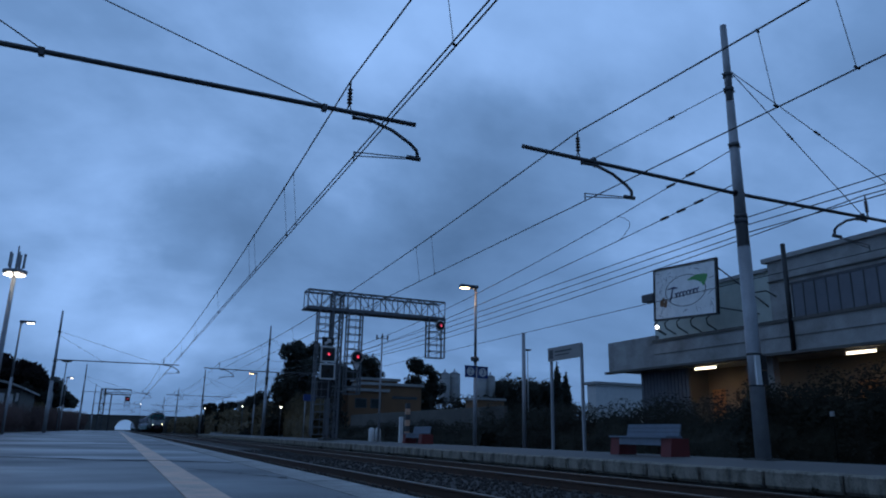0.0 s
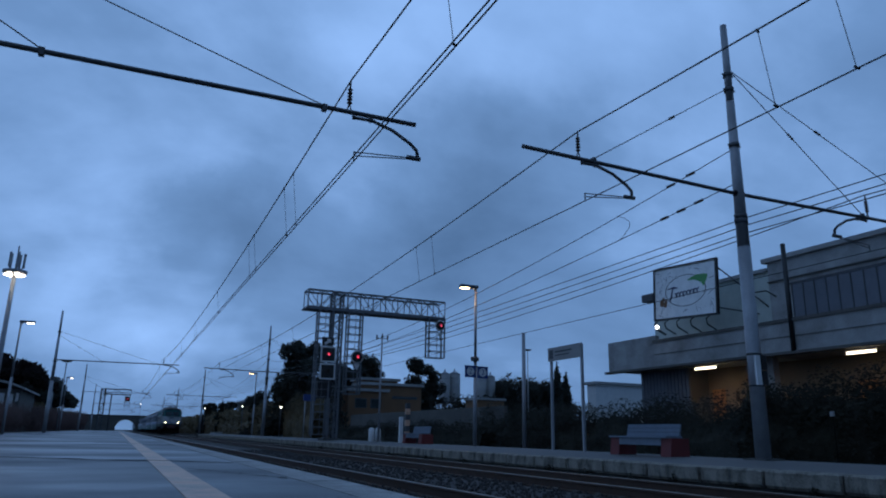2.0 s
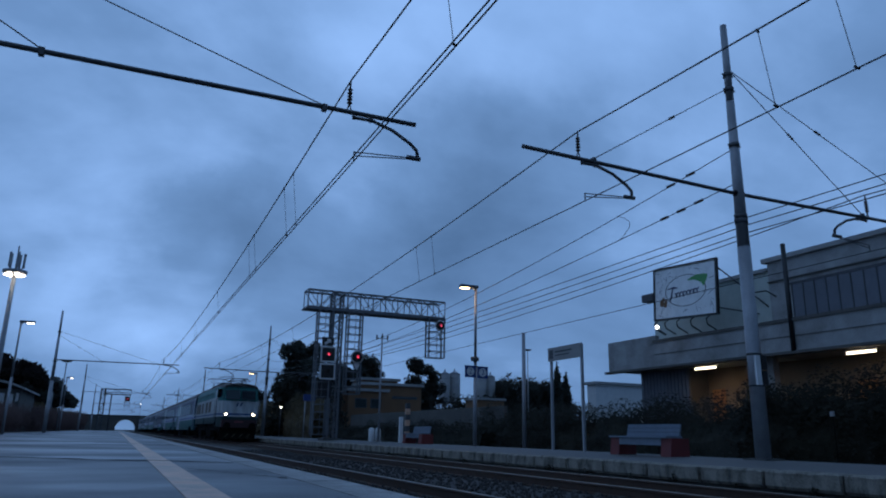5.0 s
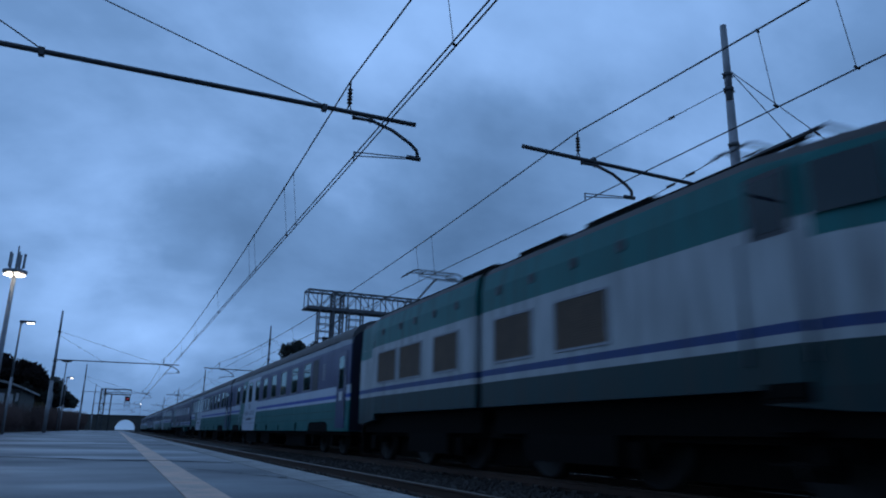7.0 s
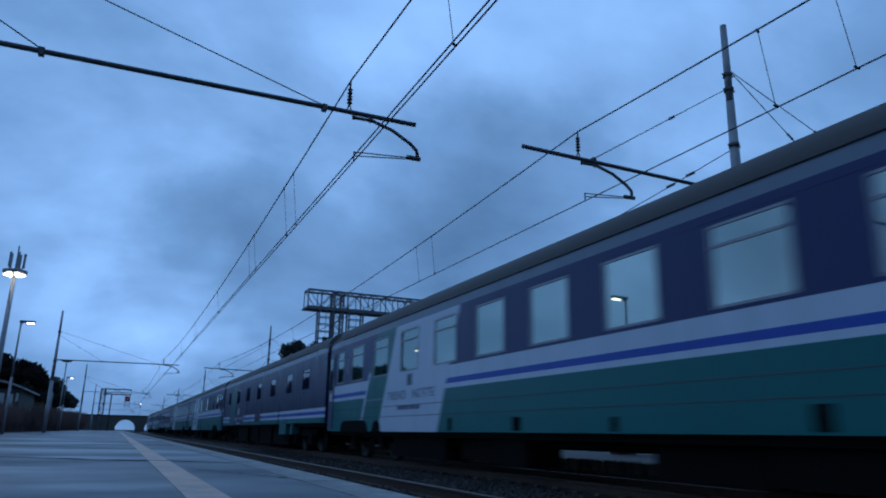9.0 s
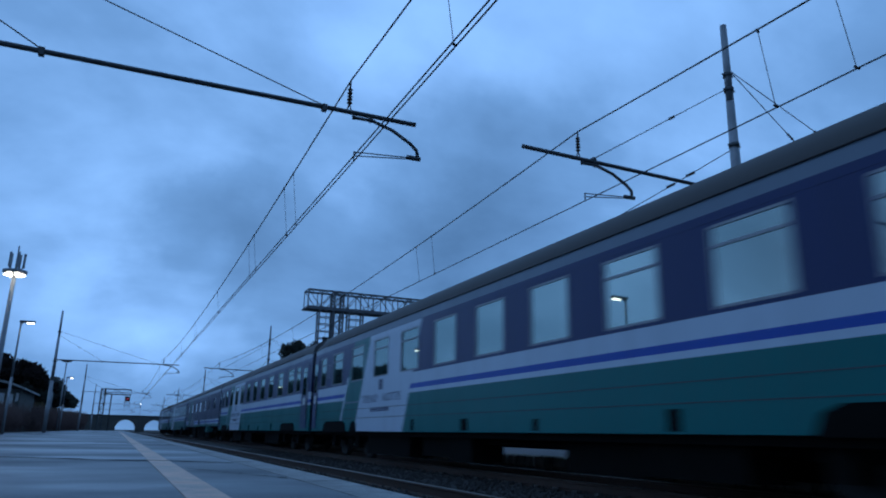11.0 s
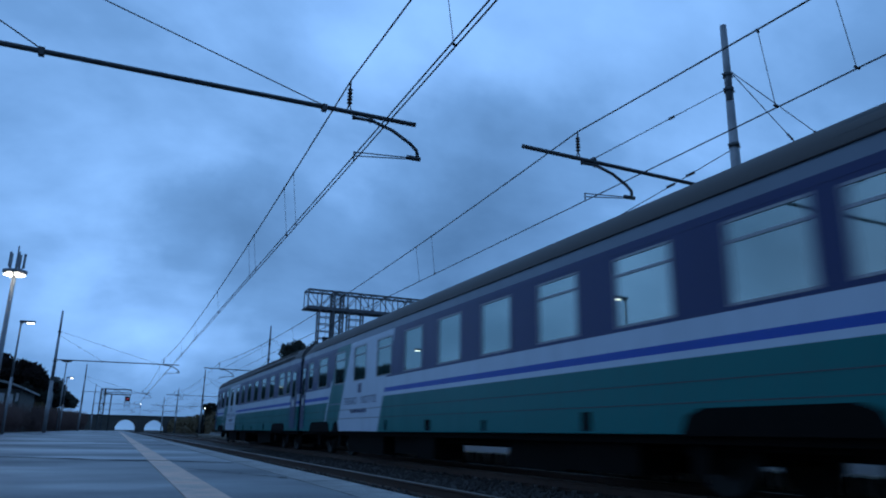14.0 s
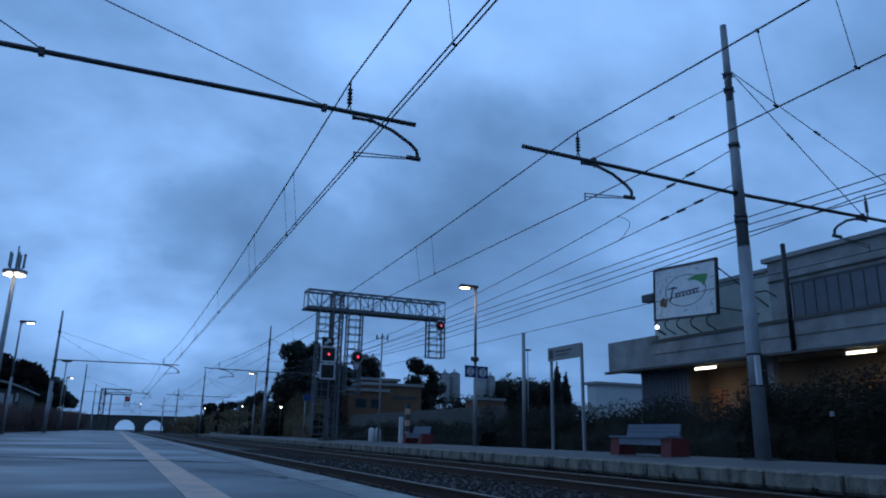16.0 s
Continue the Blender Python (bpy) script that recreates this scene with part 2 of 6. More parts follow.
M["brown"] = material("brown_orange_render", (0.20, 0.105, 0.055), 0.85, vary=0.25, scale=0.6, fine=20, bump=0.1)
M["orange_door"] = material("orange_brown_paint", (0.34, 0.15, 0.05), 0.6, vary=0.25, scale=2, fine=30)
M["dome_leaf"] = material("dark_russet_foliage", (0.024, 0.017, 0.015), 0.95, vary=0.5, scale=0.7, fine=6, spec=0.06)
M["pale"] = material("pale_concrete", (0.30, 0.30, 0.295), 0.8, vary=0.25, scale=0.6, fine=20, bump=0.1)
M["white"] = material("white_panel", (0.60, 0.61, 0.61), 0.5, vary=0.12, scale=2, fine=30)
M["blue"] = material("blue_sign_enamel", (0.02, 0.045, 0.17), 0.35, vary=0.15)
M["green_leafpaint"] = material("green_paint", (0.06, 0.30, 0.08), 0.45, vary=0.15)
M["red"] = material("worn_red_paint", (0.14, 0.018, 0.018), 0.6, vary=0.3, scale=3, fine=40, bump=0.1)
M["bench"] = material("grey_blue_bench_slats", (0.14, 0.18, 0.23), 0.45, vary=0.25, scale=5, fine=50)
M["black"] = material("black_enamel", (0.012, 0.012, 0.013), 0.5, vary=0.2)
# near-black base: soot plus the shade under the train, put into the colour
M["dark"] = material("soot_and_shade_black", (0.007, 0.0065, 0.006), 0.95, vary=0.4, scale=4, fine=30, spec=0.08)
M["greenwall"] = material("pale_green_render", (0.46, 0.50, 0.46), 0.85, vary=0.2, scale=0.8, fine=25, bump=0.1)
M["poster"] = material("weathered_white_board", (0.80, 0.82, 0.82), 0.5, vary=0.15, scale=2, fine=30)
M["yardwall"] = material("dark_yard_concrete", (0.105, 0.10, 0.092), 0.9, vary=0.4, scale=0.7, fine=20, bump=0.2)
M["wheel"] = material("wheel_steel", (0.018, 0.016, 0.014), 0.7, metal=0.3, vary=0.3, scale=6)
M["roof_grey"] = material("train_roof_grey", (0.058, 0.049, 0.046), 0.65, vary=0.3, scale=1.4, fine=30)
M["bark"] = material("bark", (0.06, 0.045, 0.035), 0.95, vary=0.4, scale=6, fine=30, bump=0.4)
M["leaf"] = material("evergreen_leaves", (0.024, 0.022, 0.015), 0.95, vary=0.5, scale=0.7, fine=6, spec=0.10)
M["tree_leaf"] = material("dusky_tree_leaves", (0.036, 0.036, 0.028), 0.9, vary=0.5, scale=0.7, fine=6, spec=0.15)
M["pine"] = material("pine_needles", (0.026, 0.032, 0.022), 0.85, vary=0.5, scale=0.6, fine=6)
M["twig"] = material("bare_winter_twigs", (0.15, 0.09, 0.08), 0.9, vary=0.4, scale=0.8, fine=8)
M["ivy"] = material("dry_olive_hedge", (0.125, 0.088, 0.042), 0.9, vary=0.5, scale=0.8, fine=6)
M["lamp_warm"] = glow("warm_lamp", (1.0, 0.62, 0.28), 9.0)
M["lamp_white"] = glow("white_lamp", (1.0, 0.93, 0.80), 6.0)
M["tube"] = glow("fluorescent_tube", (1.0, 0.88, 0.62), 4.0)
M["signal_red"] = glow("red_signal_light", (1.0, 0.03, 0.08), 0.9)
M["headlight"] = glow("train_headlight", (1.0, 0.82, 0.52), 11.0)
M["pane"] = glass("coated_window_glass", (0.02, 0.045, 0.045), 4.4)
M["dark_pane"] = glass("dark_window_glass", (0.008, 0.010, 0.018), 1.55)
M["tint_pane"] = glass("dark_tinted_glass", (0.012, 0.018, 0.045), 1.66, sheen=(0.92, 0.95, 1.0))
M["gantry"] = material("blue_grey_gantry_steel", (0.135, 0.145, 0.16), 0.55, metal=0.3, vary=0.3, scale=3, fine=40, bump=0.05)
M["teal"] = material("teal_paint", (0.006, 0.12, 0.12), 0.4, vary=0.2, scale=1.2, fine=30)
M["navy"] = material("navy_paint", (0.026, 0.038, 0.115), 0.4, vary=0.2, scale=1.2, fine=30)
M["endwall"] = material("very_dark_navy_end", (0.006, 0.008, 0.026), 0.6, vary=0.4, scale=2, fine=30)
M["grille"] = material("rusty_brown_grille", (0.125, 0.085, 0.058), 0.75, metal=0.2, vary=0.4, scale=2.5, fine=40)
M["tar"] = material("dull_tar", (0.010, 0.009, 0.009), 0.98, vary=0.3, scale=4, fine=30, spec=0.03)
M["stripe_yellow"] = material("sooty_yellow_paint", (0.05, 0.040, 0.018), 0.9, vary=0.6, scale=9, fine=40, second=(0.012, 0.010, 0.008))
M["plate_red"] = material("faded_red_plate", (0.20, 0.05, 0.06), 0.6, vary=0.3, scale=5)
M["loco_red"] = material("dark_red_buffer_beam", (0.035, 0.008, 0.010), 0.6, vary=0.3, scale=3)


def livery(name, stops, panels=(), rough=0.42, dirt=0.22, grime=(0.06, 0.052, 0.045)):
    """Painted stripes by height (metres over the rail) and slanted panels by length: (y0, lean, y1, lean, z0, z1, colour)."""
    mat = bpy.data.materials.new(name)
    mat.use_nodes = True
    N, L = mat.node_tree.nodes, mat.node_tree.links
    b = N["Principled BSDF"]
    tc = N.new("ShaderNodeTexCoord")
    sep = N.new("ShaderNodeSeparateXYZ")
    L.new(tc.outputs["Object"], sep.inputs[0])

    def op(kind, a, c=None):
        n = N.new("ShaderNodeMath"); n.operation = kind
        for i, v in enumerate((a, c)):
            if v is None:
                continue
            if isinstance(v, (int, float)):
                n.inputs[i].default_value = v
            else:
                L.new(v, n.inputs[i])
        return n.outputs[0]

    b.inputs["Specular IOR Level"].default_value = 0.28
    X, Y, Z = sep.outputs[0], sep.outputs[1], sep.outputs[2]
    ramp = N.new("ShaderNodeValToRGB")
    ramp.color_ramp.interpolation = "CONSTANT"
    e = ramp.color_ramp.elements
    e[0].position, e[0].color = 0.0, (*stops[0][1], 1)
    e[1].position, e[1].color = stops[1][0] / 5.0, (*stops[1][1], 1)
    for z, c in stops[2:]:
        e.new(z / 5.0).color = (*c, 1)
    L.new(op("DIVIDE", Z, 5.0), ramp.inputs[0])
    colour = ramp.outputs[0]
    for y0, lean_a, y1, lean_b, z0, z1, c in panels:
        sa = op("SUBTRACT", Y, op("MULTIPLY", Z, lean_a))
        sb = op("SUBTRACT", Y, op("MULTIPLY", Z, lean_b))
        mask = op("MULTIPLY", op("MULTIPLY", op("GREATER_THAN", sa, y0), op("LESS_THAN", sb, y1)), op("MULTIPLY", op("GREATER_THAN", Z, z0), op("LESS_THAN", Z, z1)))
        mix = N.new("ShaderNodeMix"); mix.data_type = "RGBA"
        L.new(mask, mix.inputs["Factor"]); L.new(colour, mix.inputs["A"])
        mix.inputs["B"].default_value = (*c, 1)
        colour = mix.outputs["Result"]
    # grime in streaks and blotches
    mp = N.new("ShaderNodeMapping"); mp.inputs["Scale"].default_value = (2.5, 2.5, 0.35)
    L.new(tc.outputs["Object"], mp.inputs["Vector"])
    n1 = N.new("ShaderNodeTexNoise"); n1.inputs["Scale"].default_value = 1.6; n1.inputs["Detail"].default_value = 6
    L.new(mp.outputs[0], n1.inputs["Vector"])
    n2 = N.new("ShaderNodeTexNoise"); n2.inputs["Scale"].default_value = 25; n2.inputs["Detail"].default_value = 3
    L.new(tc.outputs["Object"], n2.inputs["Vector"])
    mr = N.new("ShaderNodeMapRange"); mr.inputs["From Min"].default_value = 0.42; mr.inputs["From Max"].default_value = 0.75; mr.inputs["To Max"].default_value = dirt
    L.new(n1.outputs["Fac"], mr.inputs["Value"])
    mix = N.new("ShaderNodeMix"); mix.data_type = "RGBA"
    L.new(mr.outputs[0], mix.inputs["Factor"]); L.new(colour, mix.inputs["A"])
    mix.inputs["B"].default_value = (*grime, 1)
    L.new(mix.outputs["Result"], b.inputs["Base Color"])
    rr = N.new("ShaderNodeMapRange"); rr.inputs["To Min"].default_value = rough - 0.1; rr.inputs["To Max"].default_value = rough + 0.2
    L.new(n1.outputs["Fac"], rr.inputs["Value"]); L.new(rr.outputs[0], b.inputs["Roughness"])
    bp = N.new("ShaderNodeBump"); bp.inputs["Strength"].default_value = 0.05; bp.inputs["Distance"].default_value = 0.01
    L.new(n2.outputs["Fac"], bp.inputs["Height"]); L.new(bp.outputs[0], b.inputs["Normal"])
    return mat


TEAL, WHITE, BLUE, NAVY, GREYBLUE = (0.0, 0.135, 0.130), (0.54, 0.60, 0.69), (0.022, 0.075, 0.40), (0.021, 0.031, 0.115), (0.18, 0.215, 0.27)
DEEP = (0.007, 0.014, 0.070)


# ---- the large structure ----
def ground_sheet():
    bm = bmesh.new()
    s = 1500
    vs = [bm.verts.new(p) for p in ((-s, -s, GROUND_Z), (s, -s, GROUND_Z), (s, s, GROUND_Z), (-s, s, GROUND_Z))]
    bm.faces.new(vs)
    solid("ground", bm, M["earth"], "dark earth ground beside the railway", kind="structure")


def near_platform():
    bm = bmesh.new()
    box(bm, -7.3, EDGE_NEAR - 0.36, -60, 190, GROUND_Z, 0)
    ob = solid("platform_near", bm, M["asphalt"], "wet dark asphalt platform with a worn surface", kind="structure")
    # edge stones, one by one
    y = -6.0
    while y < 188:
        step = 2.0 if y < 60 else 8.0
        bm = bmesh.new()
        box(bm, EDGE_NEAR - 0.36, EDGE_NEAR, 0.006, step - 0.012, GROUND_Z, 0.004 + random.uniform(-0.003, 0.003))
        e = part("edge_stone", bm, M["kerb"], ob, bevel=0.012)
        e.location = (0, y, 0)
        y += step
    # the worn safety line, in painted strips
    y = -3.0
    while y < 150:
        bm = bmesh.new()
        box(bm, 0.43, 0.68, 0, 2.985 if y < 60 else 11.98, 0.0005, 0.005)
        e = part("safety_line", bm, M["yellow"], ob, "worn ochre safety line")
        e.location = (0, y, 0)
        y += 3.0 if y < 60 else 12.0
    # wet joints across the asphalt
    for y, x0, x1, dy, w in ((11.9, -6.0, 1.4, -4.6, 0.13), (24.0, -4.3, 1.4, -5.0, 0.16), (7.3, 0.72, 1.42, -1.7, 0.05), (44.0, -4.3, 1.4, -4.0, 0.2)):
        bm = bmesh.new()
        n = 40
        mid = [(x0 + (x1 - x0) * i / n, y - dy * 0.5 + dy * i / n + 0.22 * noise.noise((i * 0.35, y, 0))) for i in range(n + 1)]
        v = [bm.verts.new((a, b + s * w * max(0.12, 0.55 + 0.9 * noise.noise((a * 3.1, y, s * 4.0))), 0.0052)) for s in (-1, 1) for a, b in mid]
        for i in range(n):
            bm.faces.new((v[i], v[i + 1], v[n + 2 + i], v[n + 1 + i]))
        part("tar_joint", bm, M["tar"], ob, "black tar joint")
    return ob


def island_platform():
    bm = bmesh.new()
    prof = [(EDGE_FAR + 0.4, GROUND_Z), (EDGE_FAR + 0.4, -0.06), (ISLAND_X - 0.6, 0.02), (ISLAND_X + 0.6, 0.02), (ISLAND_BACK - 0.4, -0.06), (ISLAND_BACK - 0.4, GROUND_Z)]
    extrude_y(bm, prof, -30, 100)
    ob = solid("platform_island", bm, M["slab"], "grey concrete island platform between the tracks", kind="structure")
    rnd = random.Random(12)
    # long weathered edge blocks with open black joints, over a dark footing wall
    meshes = []
    for _ in range(7):
        bm = bmesh.new()
        ys = [0.035 + 1.33 * i / 9 for i in range(10)]
        chips = [(rnd.uniform(-0.012, 0.012), rnd.uniform(-0.010, 0.006)) for _ in ys]
        rows = []
        for i, (y, (dx, dz)) in enumerate(zip(ys, chips)):
            e = 0.025 if i in (0, 9) else 0.0
            prof = [(EDGE_FAR + 0.42, -0.33), (EDGE_FAR + 0.04 + dx + e, -0.33), (EDGE_FAR + dx * 0.7 + e, -0.28), (EDGE_FAR + dx + e, -0.12), (EDGE_FAR - 0.004 + dx + e, -0.075 + dz), (EDGE_FAR + 0.035 + dx, -0.045 + dz - e), (EDGE_FAR + 0.42, -0.045)]
            rows.append([bm.verts.new((x, y, z)) for x, z in prof])
        for p, q in zip(rows, rows[1:]):
            for i in range(7):
                bm.faces.new((p[i], p[(i + 1) % 7], q[(i + 1) % 7], q[i]))
        bm.faces.new(rows[0][::-1]), bm.faces.new(rows[-1])
        meshes.append(finish(bm, "edge_block", M["edge_block"]))
    for i in range(72):
        e = new("edge_block", meshes[rnd.randrange(7)])
        e.parent = ob
        e.location = (rnd.uniform(-0.012, 0.012), -3.9 + 1.4 * i, rnd.uniform(-0.008, 0.008))
    bm = bmesh.new()
    box(bm, EDGE_FAR + 0.09, EDGE_FAR + 0.41, -30, 100, GROUND_Z, -0.07)
    part("footing_wall", bm, M["wall_face"], ob, "dark stained footing wall")
    y = -4.0
    while y < 40:
        bm = bmesh.new()
        box(bm, ISLAND_BACK - 0.4, ISLAND_BACK, 0.008, 0.992, -0.16, -0.058 + random.uniform(-0.004, 0.004))
        e = part("edge_stone", bm, M["kerb"], ob, bevel=0.012)
        e.location = (0, y, 0)
        y += 1.0
    return ob


def ballast_bed(name, x0, x1, stones):
    bm = bmesh.new()
    nx, ys = 14, [-25 + 0.6 * i for i in range(150)] + [66 + 12 * i for i in range(50)]
    rows = []
    for y in ys:
        rows.append([bm.verts.new((x0 + (x1 - x0) * i / nx, y, -0.485 + 0.03 * noise.noise((i * 1.3, y * 1.1, x0)))) for i in range(nx + 1)])
    for a, b in zip(rows, rows[1:]):
        for i in range(nx):
            bm.faces.new((a[i], a[i + 1], b[i + 1], b[i]))
    ob = solid(name, bm, M["ballast"], "dark brown crushed stone ballast", kind="structure")
    if not stones:
        return
    rnd = random.Random(5)
    verts, faces = [], []
    shape = [Vector(p) for p in ((1, 0, 0), (-1, 0, 0), (0, 1, 0), (0, -1, 0), (0, 0, 1), (0, 0, -1))]
    tri = ((0, 2, 4), (2, 1, 4), (1, 3, 4), (3, 0, 4), (2, 0, 5), (1, 2, 5), (3, 1, 5), (0, 3, 5))
    for i in range(stones):
        y = 2.0 + 34 * rnd.random() ** 1.7
        c = Vector((rnd.uniform(x0 + 0.05, x1 - 0.05), y, -0.468 + rnd.uniform(-0.02, 0.02)))
        turn = Euler((rnd.uniform(0, 6), rnd.uniform(0, 6), rnd.uniform(0, 6))).to_matrix()
        s = rnd.uniform(0.018, 0.042)
        n = len(verts)
        for p in shape:
            verts.append(tuple(c + turn @ (p * s * rnd.uniform(0.7, 1.25))))
        faces += [tuple(n + k for k in t) for t in tri]
    me = bpy.data.meshes.new("loose_stones")
    me.from_pydata(verts, [], faces)
    me.materials.append(M["stone"])
    tagged(new("loose_stones", me), "loose grey-brown ballast stones between the rails", "ballast", kind="stuff")


def track(x, group):
    th = thing("railway_track", pose(x, 0, RAIL_Z), "rusty steel rails on concrete sleepers in ballast", "railway track", group, "structure")
    for s in (-1, 1):
        bm = bmesh.new()
        c = s * 0.7525
        prof = [(-0.075, -0.17), (0.075, -0.17), (0.075, -0.155), (0.012, -0.135), (0.012, -0.045), (0.036, -0.035), (0.036, -0.006), (0.028, 0), (-0.028, 0), (-0.036, -0.006), (-0.036, -0.035), (-0.012, -0.045), (-0.012, -0.135), (-0.075, -0.155)]
        extrude_y(bm, [(c + a, b) for a, b in prof], -30, 600)
        bm.faces.ensure_lookup_table()
        for f in bm.faces:
            if all(v.co.z > -0.007 for v in f.verts):
                f.material_index = 1
        part("rail", bm, [M["rail"], M["rail_top"]], th)
    bm = bmesh.new()
    for a, b, za, zb in ((-1.25, -0.4, 0.0, -0.03), (-0.4, 0.4, -0.03, -0.03), (0.4, 1.25, -0.03, 0.0)):
        v = [bm.verts.new(p) for p in ((a, -0.13, -0.2), (b, -0.13, -0.2), (b, 0.13, -0.2), (a, 0.13, -0.2), (a, -0.11, za), (b, -0.11, zb), (b, 0.11, zb), (a, 0.11, za))]
        for q in ((0, 3, 2, 1), (4, 5, 6, 7), (0, 1, 5, 4), (2, 3, 7, 6), (0, 4, 7, 3), (1, 2, 6, 5)):
            bm.faces.new([v[i] for i in q])
    for s in (-0.7525, 0.7525):
        for k in (-0.11, 0.11):
            box(bm, s + k - 0.035, s + k + 0.035, -0.06, 0.06, -0.005, 0.035)
    me = finish(bm, "sleeper", M["sleeper"])
    for i in range(110):
        ob = new("sleeper", me)
        ob.parent = th
        ob.location = (0, -6 + 0.6 * i, -0.165)


ground_sheet()
near_platform()
island_platform()
ballast_bed("ballast_main", EDGE_NEAR + 0.004, EDGE_FAR - 0.004, 16000)
ballast_bed("ballast_back", ISLAND_BACK + 0.004, 18.0, 0)
for x in TRACK_X:
    track(x, "parallel tracks")


# ---- overhead line ----
def insulator_string(bm, p, q, r=0.05):
    p, q = Vector(p), Vector(q)
    n = max(2, int((q - p).length / 0.055))
    d = (q - p) / n
    for i in range(n):
        disc_stack(bm, p + d * i, d, [(0, r * 0.4), (d.length * 0.35, r), (d.length * 0.6, r * 0.9), (d.length * 0.98, r * 0.4)], n=10)


def cantilever(th, y, x_mast, x_tip, x_wire, side, z_bar=5.79):
    """A tube arm from the mast with its hanger, bent registration tube and steady arm. side: +1, the steady arm reaches back to -x."""
    bm = bmesh.new()
    rod(bm, (x_mast, y, z_bar - 0.01), (x_tip, y, z_bar + 0.07), 0.042, n=12)
    rod(bm, (x_mast - 0.12, y, z_bar - 0.01), (x_mast + 0.12, y, z_bar - 0.01), 0.075, n=12)
    part("arm", bm, M["steel_dark"], th, "dark tubular steel cantilever arm")
    xi = x_wire - 0.11 * side
    bm = bmesh.new()
    insulator_string(bm, (xi, y, z_bar + 0.2), (xi, y, z_bar + 0.52), 0.05)
    part("insulator", bm, M["insulator"], th)
    bm = bmesh.new()
    for s in (-1, 1):
        rod(bm, (xi + 0.05 * s, y, z_bar + 0.04), (xi, y, z_bar + 0.22), 0.012)
    rod(bm, (xi - 0.09, y, z_bar + 0.05), (xi + 0.09, y, z_bar + 0.05), 0.03)
    part("hanger", bm, M["steel_dark"], th)
    bm = bmesh.new()
    rod(bm, (xi, y, z_bar + 0.5), (xi, y, z_bar + 0.64), 0.018)
    part("wire_clamp", bm, M["steel_dark"], th)
    bm = bmesh.new()
    xs = x_wire - 0.04 * side
    pts = [(xs, y, z_bar - 0.03), (xs + 0.35 * side, y, z_bar - 0.02), (xs + 0.75 * side, y, z_bar - 0.13), (xs + 1.1 * side, y, z_bar - 0.32), (xs + 1.22 * side, y, z_bar - 0.43), (xs + 1.24 * side, y, z_bar - 0.53)]
    pipe(bm, pts, 0.032, 8)
    for k in (0.02, 0.33):
        rod(bm, (xs + k * side, y, z_bar - 0.06), (xs + k * side, y, z_bar + 0.08), 0.03)
    part("registration_tube", bm, M["steel_dark"], th, "bent tube holding the contact wire")
    bm = bmesh.new()
    xe = xs + 1.24 * side
    rod(bm, (xe + 0.05 * side, y, z_bar - 0.58), (xe - 0.2 * side, y, z_bar - 0.585), 0.045)
    for dz in (0.0, 0.07):
        rod(bm, (xe - 0.05 * side, y, z_bar - 0.60 + dz * 0.3), (x_wire + 0.02, y, z_bar - 0.74 + dz), 0.011)
    rod(bm, (x_wire + 0.02, y, z_bar - 0.66), (x_wire + 0.02, y, z_bar - 0.82), 0.012)
    part("steady_arm", bm, M["steel_dark"], th)


def tie(th, p, q):
    p, q = Vector(p), Vector(q)
    bm = bmesh.new()
    rod(bm, p, q, 0.011, n=5)
    m = p.lerp(q, 0.42)
    part("tie_rod", bm, M["wire"], th)
    bm = bmesh.new()
    insulator_string(bm, m, m + (q - p).normalized() * 0.22, 0.035)
    part("tie_insulator", bm, M["insulator"], th)
    bm = bmesh.new()
    box(bm, q.x - 0.04, q.x + 0.04, q.y - 0.05, q.y + 0.05, q.z - 0.1, q.z + 0.02)
    part("clamp", bm, M["steel_dark"], th)


def mast_body(th, x, y, z0, h, r0=0.155, r1=0.075, bands=(0.45, 0.62, 0.8)):
    bm = bmesh.new()
    rod(bm, (x, y, z0), (x, y, z0 + h * 0.45), r0, r0 * 0.78 + r1 * 0.22, n=16)
    rod(bm, (x, y, z0 + h * 0.45), (x, y, z0 + h * 0.8), r0 * 0.72 + r1 * 0.28, r1 * 1.25, n=16)
    rod(bm, (x, y, z0 + h * 0.8), (x, y, z0 + h), r1 * 1.18, r1, n=16)
    part("pole", bm, M["galv"], th, "tapered galvanised steel pole")
    for b in bands:
        bm = bmesh.new()
        r = (r0 + (r1 - r0) * b) * 1.12 + 0.012
        rod(bm, (x, y, z0 + h * b - 0.05), (x, y, z0 + h * b + 0.05), r, n=16)
        rod(bm, (x - r - 0.06, y, z0 + h * b), (x + r + 0.06, y, z0 + h * b), 0.02)
        part("band", bm, M["steel_dark"], th)
    bm = bmesh.new()
    box(bm, x - 0.28, x + 0.28, y - 0.28, y + 0.28, z0 - 0.3, z0 + 0.03)
    part("footing", bm, M["slab"], th, bevel=0.02)


